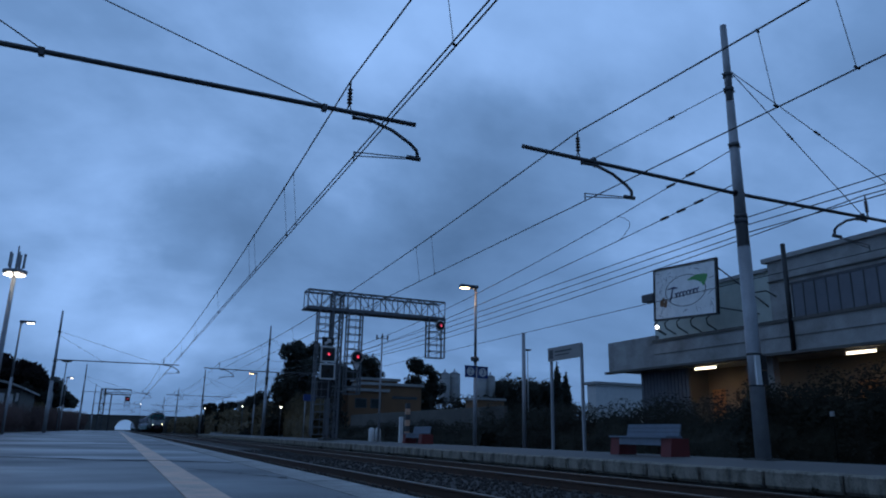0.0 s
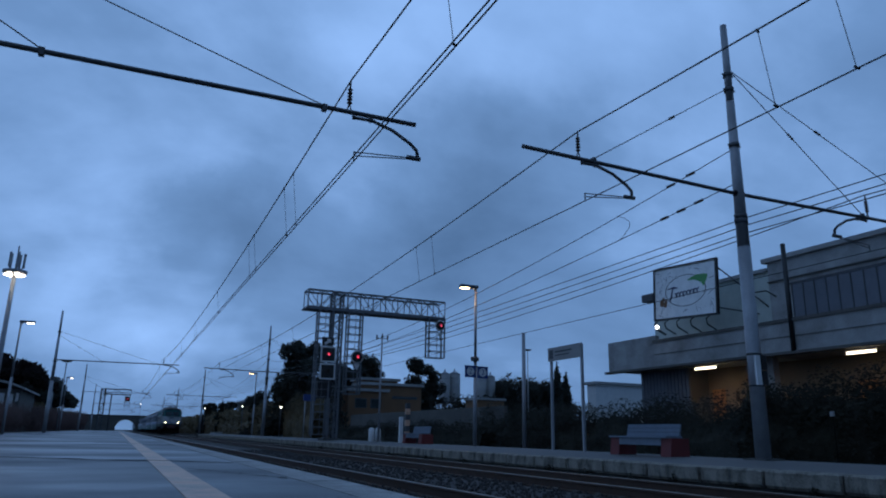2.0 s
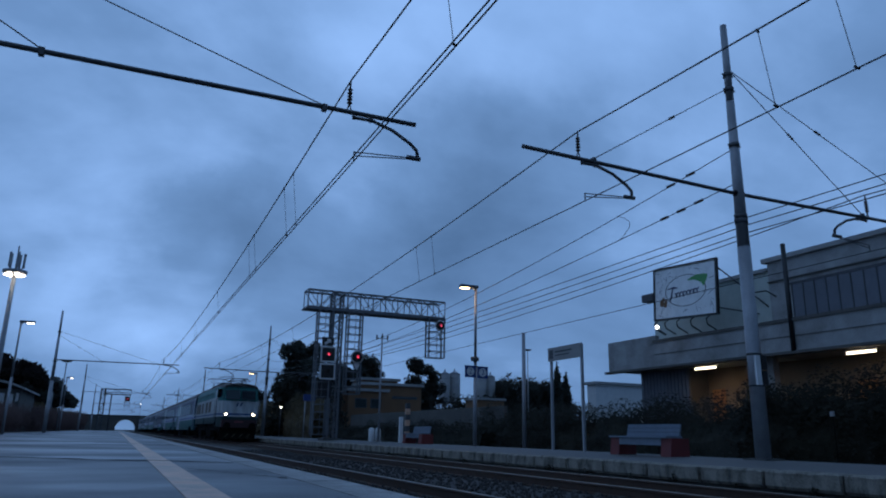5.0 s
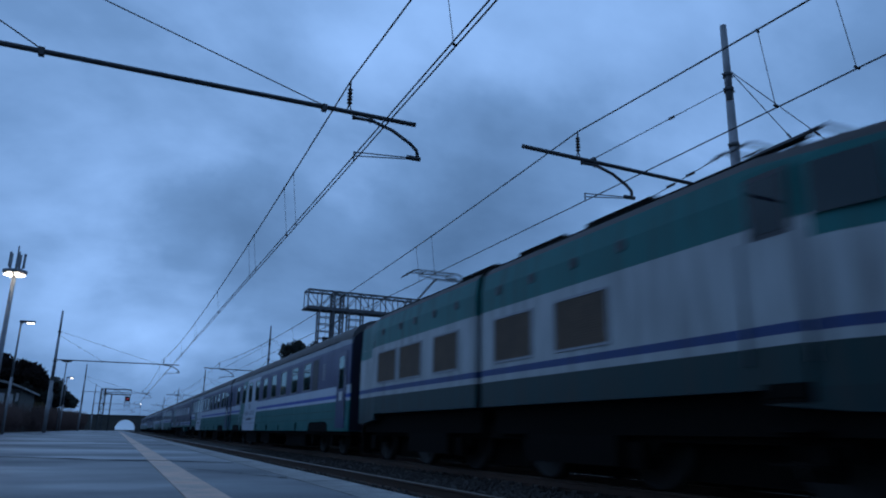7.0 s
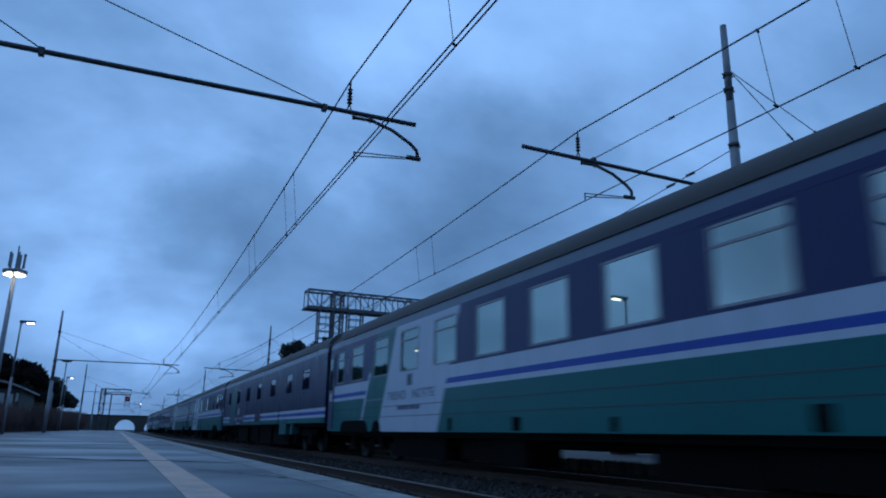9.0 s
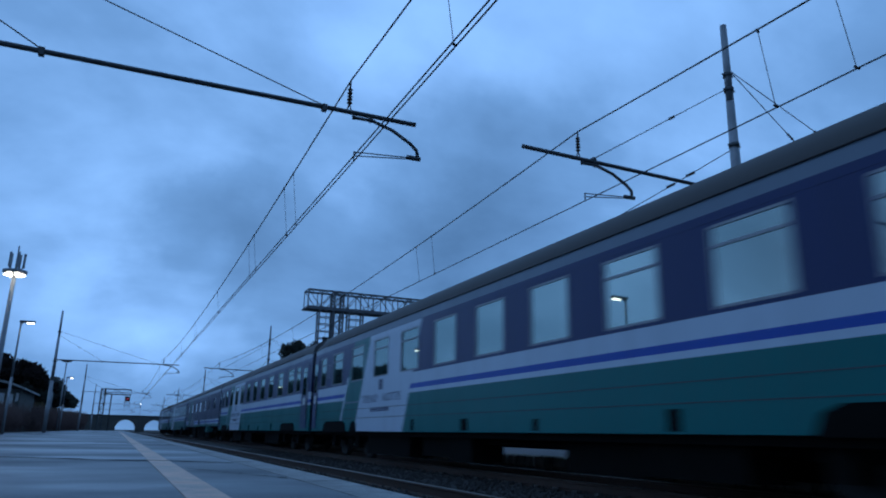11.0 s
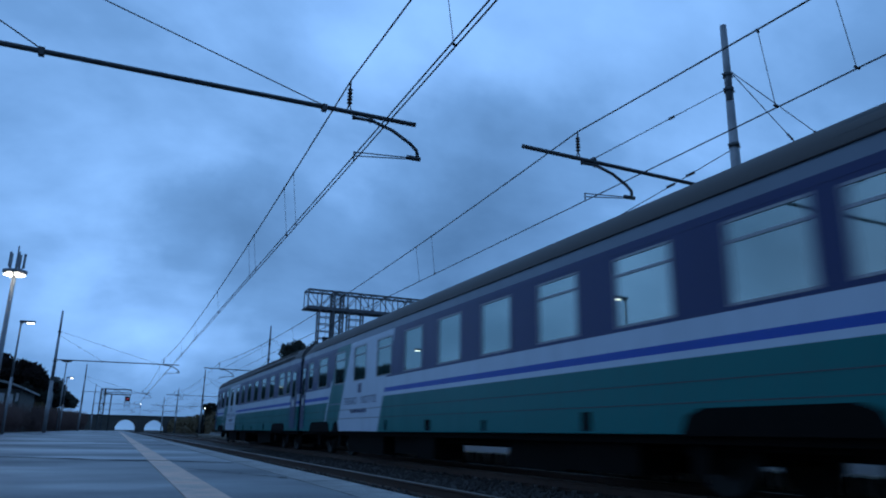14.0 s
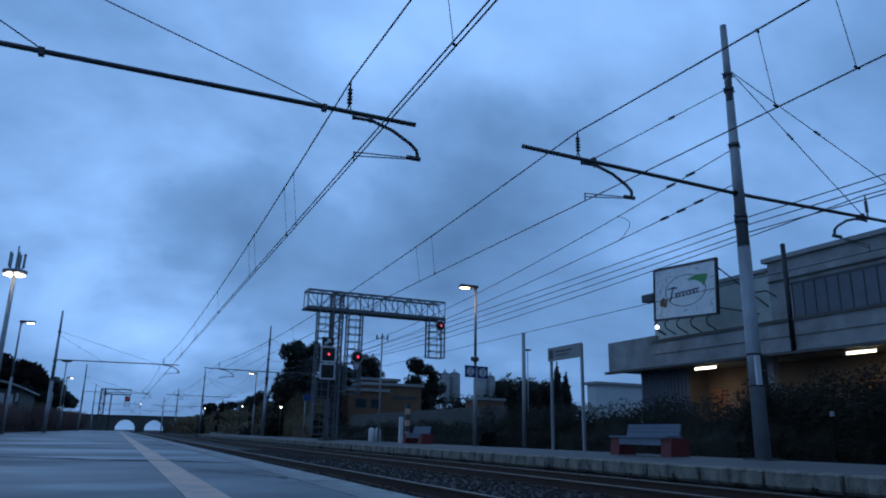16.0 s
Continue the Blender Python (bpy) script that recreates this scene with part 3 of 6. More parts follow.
def island_mast(y, near):
    th = thing("catenary_mast", pose(0, 0, 0), "tall galvanised overhead line mast with two cantilever arms", "catenary mast", "catenary masts")
    x = 12.17
    mast_body(th, x, y, 0.02, 10.05, bands=(0.508, 0.52, 0.69, 0.83, 0.868))
    cantilever(th, y, x, 6.54, 7.95, 1)
    cantilever(th, y, x, 17.6, 16.4, -1)
    tie(th, (x - 0.1, y, 8.36), (8.21, y, 5.9))
    tie(th, (x + 0.1, y, 8.86), (16.3, y, 5.9))
    tie(th, (x + 0.1, y, 8.88), (18.6, y, 6.5))
    if near:
        for za, zb, r in ((1.5, 1.53, 0.16), (2.15, 2.2, 0.155)):
            bm = bmesh.new()
            rod(bm, (x, y, za), (x, y, zb), r, n=16)
            part("strap", bm, M["black"], th)
        bm = bmesh.new()
        box(bm, x - 0.15, x - 0.02, y - 0.175, y - 0.125, 1.53, 2.14)
        part("plate", bm, M["white"], th, "pale number plate", bevel=0.005)
        bm = bmesh.new()
        box(bm, x + 0.0, x + 0.14, y - 0.185, y - 0.11, 1.53, 1.82)
        box(bm, x + 0.0, x + 0.14, y - 0.185, y - 0.11, 1.85, 2.14)
        part("plate", bm, M["black"], th, "dark blue plate with an unreadable mark", bevel=0.005)


def near_mast(y):
    th = thing("catenary_mast", pose(0, 0, 0), "galvanised overhead line mast with one long cantilever arm", "catenary mast", "catenary masts")
    mast_body(th, -5.2, y, GROUND_Z, 10.4, bands=(0.6, 0.83))
    cantilever(th, y, -5.2, 4.29, 3.15, 1, 5.77)
    tie(th, (-5.1, y, 8.05), (2.6, y, 5.85))
    tie(th, (-5.1, y, 7.7), (-1.69, y, 5.82))


def span_line(name, x, z0, sag, ys, r, label, dz=0.0):
    bm = bmesh.new()
    pts = []
    for a, b in zip(ys, ys[1:]):
        for i in range(24):
            f = i / 24
            pts.append((x, a + (b - a) * f, z0 - 4 * sag * f * (1 - f)))
    pts.append((x, ys[-1], z0))
    pipe(bm, pts, r, 5)
    return solid(name, bm, M["wire"], label, "overhead wire", "overhead wires")


def droppers(x_m, x_c, z_m, sag, z_c, ys, spots):
    for a, b in zip(ys, ys[1:]):
        for y in spots(a, b):
            f = (y - a) / (b - a)
            bm = bmesh.new()
            zm = z_m - 4 * sag * f * (1 - f)
            xo = random.uniform(-0.02, 0.02)
            rod(bm, (x_m, y + 0.1, zm), (x_c + xo, y, z_c), 0.0055, n=4)
            rod(bm, (x_c + xo, y - 0.03, z_c - 0.01), (x_c + xo, y + 0.03, z_c + 0.05), 0.018, n=6)
            rod(bm, (x_m, y + 0.08, zm - 0.05), (x_m, y + 0.12, zm + 0.02), 0.018, n=6)
            solid("dropper", bm, M["wire"], "thin hanger wire between messenger and contact wire", "dropper wire", "droppers")


for k, y in enumerate(MAST_Y[1:6]):
    island_mast(y, k == 0)
    near_mast(y - (0 if k == 0 else 1.5))
for xm, xc in ((3.04, 3.15), (7.85, 7.95), (16.45, 16.35)):
    span_line("messenger_wire", xm, 6.43, 0.70, MAST_Y, 0.015, "dark sagging messenger wire of the overhead line")
    for d in ((-0.035, 0.035) if xc < 5 else (0.0,)):
        span_line("contact_wire", xc + d, 4.95, 0.0, MAST_Y, 0.012, "dark taut contact wire of the overhead line")
    if xc < 10:
        near = (6.9, 15.4, 16.4, 20.6, 21.5, 29.0, 37.6, 38.6, 47.0, 57.0) if xc < 5 else (5.17, 6.38, 18.42, 19.64, 28.0, 37.0, 46.0, 57.0)
        droppers(xm, xc, 6.43, 0.70, 4.95, MAST_Y[:4], lambda a, b: [y for y in near if a < y < b] + ([] if b < 100 else [a + (b - a) * f for f in (0.1, 0.3, 0.5, 0.7, 0.9)]))
for x, z, s in ((12.42, 5.28, 0.25), (12.46, 5.12, 0.3), (12.42, 4.93, 0.35), (12.1, 6.85, 1.6), (12.1, 6.02, 1.1)):
    span_line("feeder_wire", x, z, s, MAST_Y if z < 5.5 else MAST_Y[1:], 0.012, "thin dark feeder wire along the masts")
# insulators and a jumper loop on the feeders
for y, x, z in ((12.2, 12.1, 6.71), (12.9, 12.1, 6.64), (12.0, 12.1, 5.94), (12.6, 12.1, 5.89), (13.2, 12.1, 5.85)):
    bm = bmesh.new()
    insulator_string(bm, (x, y, z), (x, y + 0.3, z - 0.01), 0.04)
    solid("feeder_insulator", bm, M["insulator"], "small brown insulator on a feeder wire", "insulator", "feeder insulators")
for y, z0, z1 in ((15.2, 6.42, 5.70),):
    bm = bmesh.new()
    pts = [(12.1, y + 0.5 * math.sin(math.pi * i / 10) * -1, z0 + (z1 - z0) * i / 10) for i in range(11)]
    pipe(bm, pts, 0.008, 5)
    solid("jumper_wire", bm, M["wire"], "thin curved jumper wire between two feeders", "jumper wire")


# ---- plants ----
def leaf_cloud(name, spots, material, n, size, seed, label="", parent=None, category="", kind=""):
    """Many small leaf faces round the spots (centre, radii); denser to the outside, with gaps."""
    rnd = random.Random(seed)
    verts, faces = [], []
    weight = [r[0] * r[1] * r[2] for c, r in spots]
    for _ in range(n):
        c, r = rnd.choices(spots, weight)[0]
        d = Vector((rnd.gauss(0, 1), rnd.gauss(0, 1), rnd.gauss(0, 1))).normalized()
        k = rnd.random() ** 0.3
        if noise.noise((c[0] + d.x * 2.2, c[1] + d.y * 2.2, c[2] + d.z * 2.2)) < -0.22:
            k *= 0.6
        p = Vector((c[0] + d.x * r[0] * k, c[1] + d.y * r[1] * k, c[2] + d.z * r[2] * k))
        u = Vector((rnd.gauss(0, 1), rnd.gauss(0, 1), rnd.gauss(0, 1))).normalized()
        w = u.orthogonal().normalized()
        s = size * rnd.uniform(0.5, 1.4)
        i = len(verts)
        verts += [tuple(p - u * s), tuple(p + w * s * 0.45), tuple(p + u * s), tuple(p - w * s * 0.45)]
        faces.append((i, i + 1, i + 2, i + 3))
    me = bpy.data.meshes.new(name)
    me.from_pydata(verts, [], faces)
    me.materials.append(material)
    ob = new(name, me)
    ob.parent = parent
    return tagged(ob, label, category, "", kind)


def tree(name, x, y, h, kind, seed, label, z=GROUND_Z, n=2200, wide=1.0):
    th = thing(name, pose(x, y, z), label, "tree", "trees beyond the line")
    rnd = random.Random(seed)
    bm = bmesh.new()
    spots = []
    if kind == "cypress":
        rod(bm, (0, 0, 0), (0, 0, h * 0.9), 0.16, 0.03)
        for i in range(14):
            f = i / 13
            spots.append(((rnd.uniform(-0.1, 0.1), rnd.uniform(-0.1, 0.1), h * (0.08 + 0.88 * f)), (0.62 * wide * (1 - f) ** 0.6 + 0.12, 0.62 * wide * (1 - f) ** 0.6 + 0.12, h * 0.07)))
        leaf = M["pine"]
    elif kind == "stone_pine":
        pipe(bm, [(0, 0, 0), (0.15, 0.1, h * 0.35), (0.05, 0.2, h * 0.72)], 0.26, 8)
        for i in range(24):
            a = rnd.uniform(0, 6.3)
            d = rnd.uniform(0.02, 0.46) * h * wide
            p = (math.cos(a) * d, math.sin(a) * d, h * rnd.uniform(0.70, 0.93) - d * 0.16)
            rod(bm, (0.05, 0.2, h * 0.62), p, 0.1, 0.03)
            spots.append((p, (h * 0.17 * wide, h * 0.17 * wide, h * 0.085)))
        leaf = M["pine"]
    elif kind == "dome":
        pipe(bm, [(0, 0, 0), (0.2, 0.1, h * 0.3), (0.1, 0.2, h * 0.6)], 0.3, 8)
        for i in range(90):
            a, f = rnd.uniform(0, 6.3), rnd.random() ** 0.6
            p = (math.cos(a) * 6.0 * wide * f, math.sin(a) * 6.0 * wide * f, h * (0.47 + 0.46 * math.sqrt(1 - f * f) * rnd.uniform(0.75, 1.0)))
            if i % 3 == 0:
                rod(bm, (0.1, 0.2, h * 0.5), p, 0.08, 0.02)
            spots.append((p, (1.0, 1.0, 0.55)))
        leaf = M["dome_leaf"]
    else:
        pipe(bm, [(0, 0, 0), (0.1, 0.05, h * 0.25), (-0.05, 0.1, h * 0.5), (0.05, 0, h * 0.8)], 0.16, 8)
        for i in range(30):
            a, f = rnd.uniform(0, 6.3), rnd.uniform(0.08, 0.95)
            d = rnd.uniform(0.03, 0.3) * h * wide * (1.15 - f * 0.8)
            p = (math.cos(a) * d, math.sin(a) * d, h * f)
            rod(bm, (0, 0.05, h * f * 0.7), p, 0.05, 0.015)
            r = h * rnd.uniform(0.08, 0.15) * wide
            spots.append((p, (r, r, r * rnd.uniform(0.7, 1.1))))
        leaf = M["tree_leaf"]
    part("trunk", bm, M["bark"], th, "dark tree trunk and limbs")
    leaf_cloud("crown", spots, leaf, n * 2, 0.11 + 0.0016 * Vector((x, y)).length, seed, "dark evergreen crown", th)
    return th


def hedge(name, x0, x1, y0, y1, z1, material, n, seed, label, size=0.1, z0=GROUND_Z):
    rnd = random.Random(seed)
    spots = []
    y = y0
    while y < y1:
        hh = (z1 - z0) * rnd.uniform(0.78, 1.06)
        r = (x1 - x0) / 2 * rnd.uniform(0.8, 1.15)
        spots.append((((x0 + x1) / 2 + rnd.uniform(-0.15, 0.15), y, z0 + hh * 0.68), (r, rnd.uniform(0.7, 1.1), hh * 0.33)))
        spots.append((((x0 + x1) / 2 + rnd.uniform(-0.2, 0.2), y + 0.3, z0 + hh * 0.3), (r, rnd.uniform(0.8, 1.2), hh * 0.36)))
        y += rnd.uniform(0.5, 0.9)
    leaf_cloud(name, spots, material, n, size, seed, label, None, "hedge", "stuff")
    # the dense dark heart of the growth
    bm = bmesh.new()
    ys = [y0 + (y1 - y0) * i / 40 for i in range(41)]
    rows = []
    for y in ys:
        top = z0 + (z1 - z0) * (0.64 + 0.16 * noise.noise((x0, y * 0.6, seed)))
        xm, r = (x0 + x1) / 2, (x1 - x0) * 0.33
        rows.append([bm.verts.new(p) for p in ((xm - r, y, z0), (xm - r * 1.1, y, z0 + (top - z0) * 0.6), (xm - r * 0.5, y, top), (xm + r * 0.5, y, top), (xm + r * 1.1, y, z0 + (top - z0) * 0.6), (xm + r, y, z0))])
    for a, b in zip(rows, rows[1:]):
        for i in range(5):
            bm.faces.new((a[i], a[i + 1], b[i + 1], b[i]))
    solid(name + "_heart", bm, material, label, "hedge", kind="stuff")


def twig_thicket(x0, x1, y0, y1, h, n, seed, label):
    """Bare bushes: many thin stems that fork."""
    rnd = random.Random(seed)
    verts, faces = [], []

    def stem(p, q, r):
        d = (q - p).normalized()
        a = d.orthogonal().normalized() * r
        b = d.cross(a).normalized() * r
        i = len(verts)
        for c, k in ((p, 1), (q, 0.5)):
            verts.extend([tuple(c + a * k), tuple(c - a * 0.5 * k + b * 0.87 * k), tuple(c - a * 0.5 * k - b * 0.87 * k)])
        for k in range(3):
            faces.append((i + k, i + (k + 1) % 3, i + 3 + (k + 1) % 3, i + 3 + k))
    for _ in range(n):
        p = Vector((rnd.uniform(x0, x1), y0 + (y1 - y0) * rnd.random() ** 1.5, GROUND_Z))
        hh = h * rnd.uniform(0.55, 1.0) * (1 + (p.y - y0) * 0.0065)
        q = p + Vector((rnd.uniform(-0.3, 0.3), rnd.uniform(-0.4, 0.4), hh * 0.5))
        stem(p, q, 0.028)
        for _ in range(5):
            e = q + Vector((rnd.uniform(-0.7, 0.7), rnd.uniform(-0.9, 0.9), hh * rnd.uniform(0.15, 0.5)))
            stem(q, e, 0.016)
            for _ in range(2):
                stem(p.lerp(e, 0.8) if rnd.random() < 0.4 else e, e + Vector((rnd.uniform(-0.5, 0.5), rnd.uniform(-0.5, 0.5), rnd.uniform(-0.1, 0.5))), 0.01)
    me = bpy.data.meshes.new("bare_bushes")
    me.from_pydata(verts, [], faces)
    me.materials.append(M["twig"])
    tagged(new("bare_bushes", me), label, "bushes", kind="stuff")


# ---- signal gantry over the island ----
def lattice(bm, x0, x1, y0, y1, z0, z1, axis, step, r):
    """Four chords with crossed braces on the faces."""
    if axis == "x":
        for y in (y0, y1):
            for z in (z0, z1):
                box(bm, x0, x1, y - r, y + r, z - r, z + r)
        n = max(2, round((x1 - x0) / step))
        for i in range(n + 1):
            x = x0 + (x1 - x0) * i / n
            for y in (y0, y1):
                rod(bm, (x, y, z0), (x, y, z1), r * 0.6, n=4)
                if i < n:
                    xn = x0 + (x1 - x0) * (i + 1) / n
                    rod(bm, (x, y, z0 if i % 2 else z1), (xn, y, z1 if i % 2 else z0), r * 0.55, n=4)
            for z in (z0, z1):
                rod(bm, (x, y0, z), (x, y1, z), r * 0.55, n=4)
                if i < n:
                    rod(bm, (x, y0, z), (x0 + (x1 - x0) * (i + 1) / n, y1, z), r * 0.45, n=4)
    else:
        for x in (x0, x1):
            for y in (y0, y1):
                box(bm, x - r, x + r, y - r, y + r, z0, z1)
        n = max(2, round((z1 - z0) / step))
        for i in range(n + 1):
            z = z0 + (z1 - z0) * i / n
            for y in (y0, y1):
                rod(bm, (x0, y, z), (x1, y, z), r * 0.5, n=4)
                if i < n:
                    rod(bm, (x0 if i % 2 else x1, y, z), (x1 if i % 2 else x0, y, z0 + (z1 - z0) * (i + 1) / n), r * 0.5, n=4)
            for x in (x0, x1):
                rod(bm, (x, y0, z), (x, y1, z), r * 0.5, n=4)
                if i < n:
                    rod(bm, (x, y0 if i % 2 else y1, z), (x, y1 if i % 2 else y0, z0 + (z1 - z0) * (i + 1) / n), r * 0.5, n=4)


def cage(th, x0, x1, y, z0, z1):
    bm = bmesh.new()
    for x in (x0, x1):
        for d in (0, 0.5):
            box(bm, x - 0.04, x + 0.04, y + d - 0.04, y + d + 0.04, z0, z1)
    n = round((z1 - z0) / 0.42)
    for i in range(n + 1):
        z = z0 + (z1 - z0) * i / n
        for d in (0, 0.5):
            rod(bm, (x0, y + d, z), (x1, y + d, z), 0.03, n=4)
        for x in (x0, x1):
            rod(bm, (x, y, z), (x, y + 0.5, z), 0.02, n=4)
    rod(bm, (x0 + (x1 - x0) * 0.5, y - 0.02, z0), (x0 + (x1 - x0) * 0.5, y - 0.02, z1), 0.018, n=4)
    part("ladder_cage", bm, M["gantry"], th, "hanging steel ladder cage")


def signal_head(th, x, y, z, square, lit, r=0.36):
    bm = bmesh.new()
    if square:
        for a, b, c, d in ((-0.45, 0.45, 0.37, 0.45), (-0.45, 0.45, -0.45, -0.37), (-0.45, -0.37, -0.37, 0.37), (0.37, 0.45, -0.37, 0.37)):
            box(bm, x + a, x + b, y - 0.06, y, z + c, z + d)
    else:
        disc_stack(bm, (x, y, z), (0, -1, 0), [(0, r), (0.05, r), (0.05, r - 0.07), (0.03, r - 0.07)], 24)
    sg = part("signal_border", bm, M["white"], th, "white bordered signal screen")
    bm = bmesh.new()
    if square:
        box(bm, x - 0.37, x + 0.37, y - 0.03, y - 0.002, z - 0.37, z + 0.37)
    else:
        disc_stack(bm, (x, y - 0.035, z), (0, -1, 0), [(0, r - 0.06), (0.02, r - 0.06)], 24)
    part("screen", bm, M["black"], sg, "black signal screen")
    bm = bmesh.new()
    disc_stack(bm, (x, y - 0.05, z), (0, -1, 0), [(0, 0.13), (0.16, 0.13), (0.2, 0.12), (0.2, 0.1), (0.03, 0.1)], 16)
    part("hood", bm, M["black"], sg)
    if lit:
        bm = bmesh.new()
        disc_stack(bm, (x, y - 0.12, z), (0, -1, 0), [(0, 0.095), (0.03, 0.08)], 16)
        part("lens", bm, M["signal_red"], sg, "lit red signal lens")


def signal_gantry():
    y = 40.0
    th = thing("signal_gantry", pose(0, 0, 0), "dark steel lattice signal gantry with red signals lit", "signal gantry")
    bm = bmesh.new()
    lattice(bm, 9.25, 18.0, y, y + 0.95, 7.5, 8.5, "x", 0.8, 0.05)
    part("beam", bm, M["gantry"], th, "lattice cross beam")
    bm = bmesh.new()
    box(bm, 9.15, 18.05, y - 0.05, y + 1.0, 7.36, 7.45)
    for i in range(12):
        rod(bm, (9.3 + i * 0.79, y - 0.02, 7.4), (9.3 + i * 0.79, y - 0.02, 8.55), 0.02, n=4)
    part("walkway", bm, M["gantry"], th)
    bm = bmesh.new()
    lattice(bm, 10.88, 11.42, y + 0.1, y + 0.75, 0.0, 8.55, "z", 0.5, 0.05)
    part("tower", bm, M["gantry"], th, "lattice tower")
    bm = bmesh.new()
    box(bm, 10.6, 11.7, y - 0.2, y + 1.05, -0.3, 0.12)
    part("footing", bm, M["slab"], th, bevel=0.02)
    cage(th, 9.95, 10.75, y - 0.1, 0.3, 7.36)
    cage(th, 11.75, 12.6, y - 0.1, 2.6, 7.36)
    cage(th, 16.9, 17.95, y - 0.1, 5.0, 7.4)
    signal_head(th, 10.6, y - 0.2, 4.77, True, True)
    signal_head(th, 10.6, y - 0.2, 3.80, True, False)
    signal_head(th, 12.33, y - 0.2, 4.72, False, True, 0.38)
    signal_head(th, 17.6, y - 0.2, 6.98, False, True, 0.34)
    for x, z in ((12.33, 4.15), (17.6, 6.35)):
        bm = bmesh.new()
        v = [bm.verts.new((x + a, y - 0.22, z + b)) for a, b in ((-0.2, 0.17), (0.2, 0.17), (0, -0.17))]
        w = [bm.verts.new(p.co + Vector((0, 0.02, 0))) for p in v]
        bm.faces.new(v), bm.faces.new(w[::-1])
        for i in range(3):
            bm.faces.new((v[i], v[(i + 1) % 3], w[(i + 1) % 3], w[i]))
        part("triangle_plate", bm, M["white"], th, "white triangular plate")
    bm = bmesh.new()
    box(bm, 10.2, 10.9, y - 0.2, y - 0.16, 5.3, 5.75)
    bb = part("marker_screen", bm, M["black"], th)
    bm = bmesh.new()
    v = [bm.verts.new((10.55 + a, y - 0.205, 5.5 + b)) for a, b in ((-0.14, -0.2), (0.1, -0.02), (0.17, -0.1), (0.17, 0.16), (-0.1, 0.16), (-0.02, 0.08), (-0.22, -0.1))]
    bm.faces.new(v)
    part("arrow", bm, M["white"], bb, "white arrow mark")
    bm = bmesh.new()
    box(bm, 10.15, 10.95, y + 0.0, y + 0.35, 2.3, 3.3)
    part("relay_case", bm, M["black"], th, bevel=0.02)


# ---- furniture of the platforms ----
def street_lamp(x, y, z0, h, d, arm=0.35, lit="lamp_warm", bracket=False):
    th = thing("platform_lamp", pose(x, y, z0), "slim steel platform lamp with a lit flat head", "lamp post", "platform lamps")
    bm = bmesh.new()
    rod(bm, (0, 0, 0), (0, 0, h * 0.5), 0.075, 0.062, n=12)
    rod(bm, (0, 0, h * 0.5), (0, 0, h), 0.055, 0.045, n=12)
    pipe(bm, [(0, 0, h - 0.12), (d * arm * 0.2, 0, h - 0.01), (d * arm * 0.5, 0, h)], 0.04, 8)
    part("post", bm, M["galv"], th)
    bm = bmesh.new()
    xa, xb = sorted((-d * 0.06, d * (arm + 0.32)))
    box(bm, xa, xb, -0.11, 0.11, h - 0.02, h + 0.09)
    hd = part("head", bm, M["steel_dark"], th, "flat lamp head", bevel=0.03)
    bm = bmesh.new()
    xa, xb = sorted((d * (arm - 0.05), d * (arm + 0.29)))
    box(bm, xa, xb, -0.085, 0.085, h - 0.05, h - 0.022)
    part("diffuser", bm, M[lit], hd, "glowing diffuser")
    if bracket:
        bm = bmesh.new()
        disc_stack(bm, (0.0, 0, 3.2), (1, 0, 0), [(-0.16, 0.09), (0, 0.05), (0.12, 0.08)], 10)
        rod(bm, (0, 0, 3.08), (0, 0, 3.3), 0.075, n=10)
        part("loudspeaker", bm, M["steel_dark"], th)
    return th


def digit_plate(th, x, y, z, text, s):
    bm = bmesh.new()
    box(bm, x - s, x + s, y - 0.02, y + 0.02, z - s, z + s)
    pl = part("number_sign", bm, M["blue"], th, "blue square track number sign", bevel=0.01)
    bm = bmesh.new()
    disc_stack(bm, (x, y - 0.02, z), (0, -1, 0), [(0, s * 0.72), (0.004, s * 0.72)], 24)
    dc = part("disc", bm, M["white"], pl, "white disc")
    txt = bpy.data.curves.new("digit", "FONT")
    txt.body, txt.size, txt.extrude, txt.align_x, txt.align_y = text, s * 1.35, 0.001, "CENTER", "CENTER"
    tmp = new("digit", txt)
    me = bpy.data.meshes.new_from_object(tmp)
    bpy.data.objects.remove(tmp)
    me.materials.clear()
    me.materials.append(M["blue"])
    ob = new("digit", me)
    ob.parent = pl
    ob.matrix_basis = Matrix.Translation((x, y - 0.027, z)) @ pose(0, 0, 0, 90)


def bench(y, shift=0.0):
    th = thing("platform_bench", pose(11.4 + shift, y, 0.0), "long grey-blue bench between dark red end blocks", "bench", "platform benches")
    for a, b in ((0.0, 0.34), (1.85, 2.19)):
        bm = bmesh.new()
        extrude_y(bm, [(0.0, 0.0), (0.55, 0.0), (0.55, 0.42), (0.05, 0.42)], a, b)
        part("end_block", bm, M["red"], th, "dark red concrete end block", bevel=0.025)
    for i in range(4):
        bm = bmesh.new()
        x = -0.03 + i * 0.125
        box(bm, x, x + 0.11, 0.1, 2.19, 0.425, 0.465)
        part("seat_slat", bm, M["bench"], th, bevel=0.008)
    for i in range(3):
        bm = bmesh.new()
        z = 0.47 + i * 0.095
        box(bm, 0.48 + i * 0.02, 0.52 + i * 0.02, 0.22, 2.1, z, z + 0.087)
        part("back_slat", bm, M["bench"], th, bevel=0.008)
    bm = bmesh.new()
    box(bm, 0.03, 0.07, 0.345, 1.845, 0.26, 0.42)
    part("apron", bm, M["bench"], th, "grey-blue front apron")


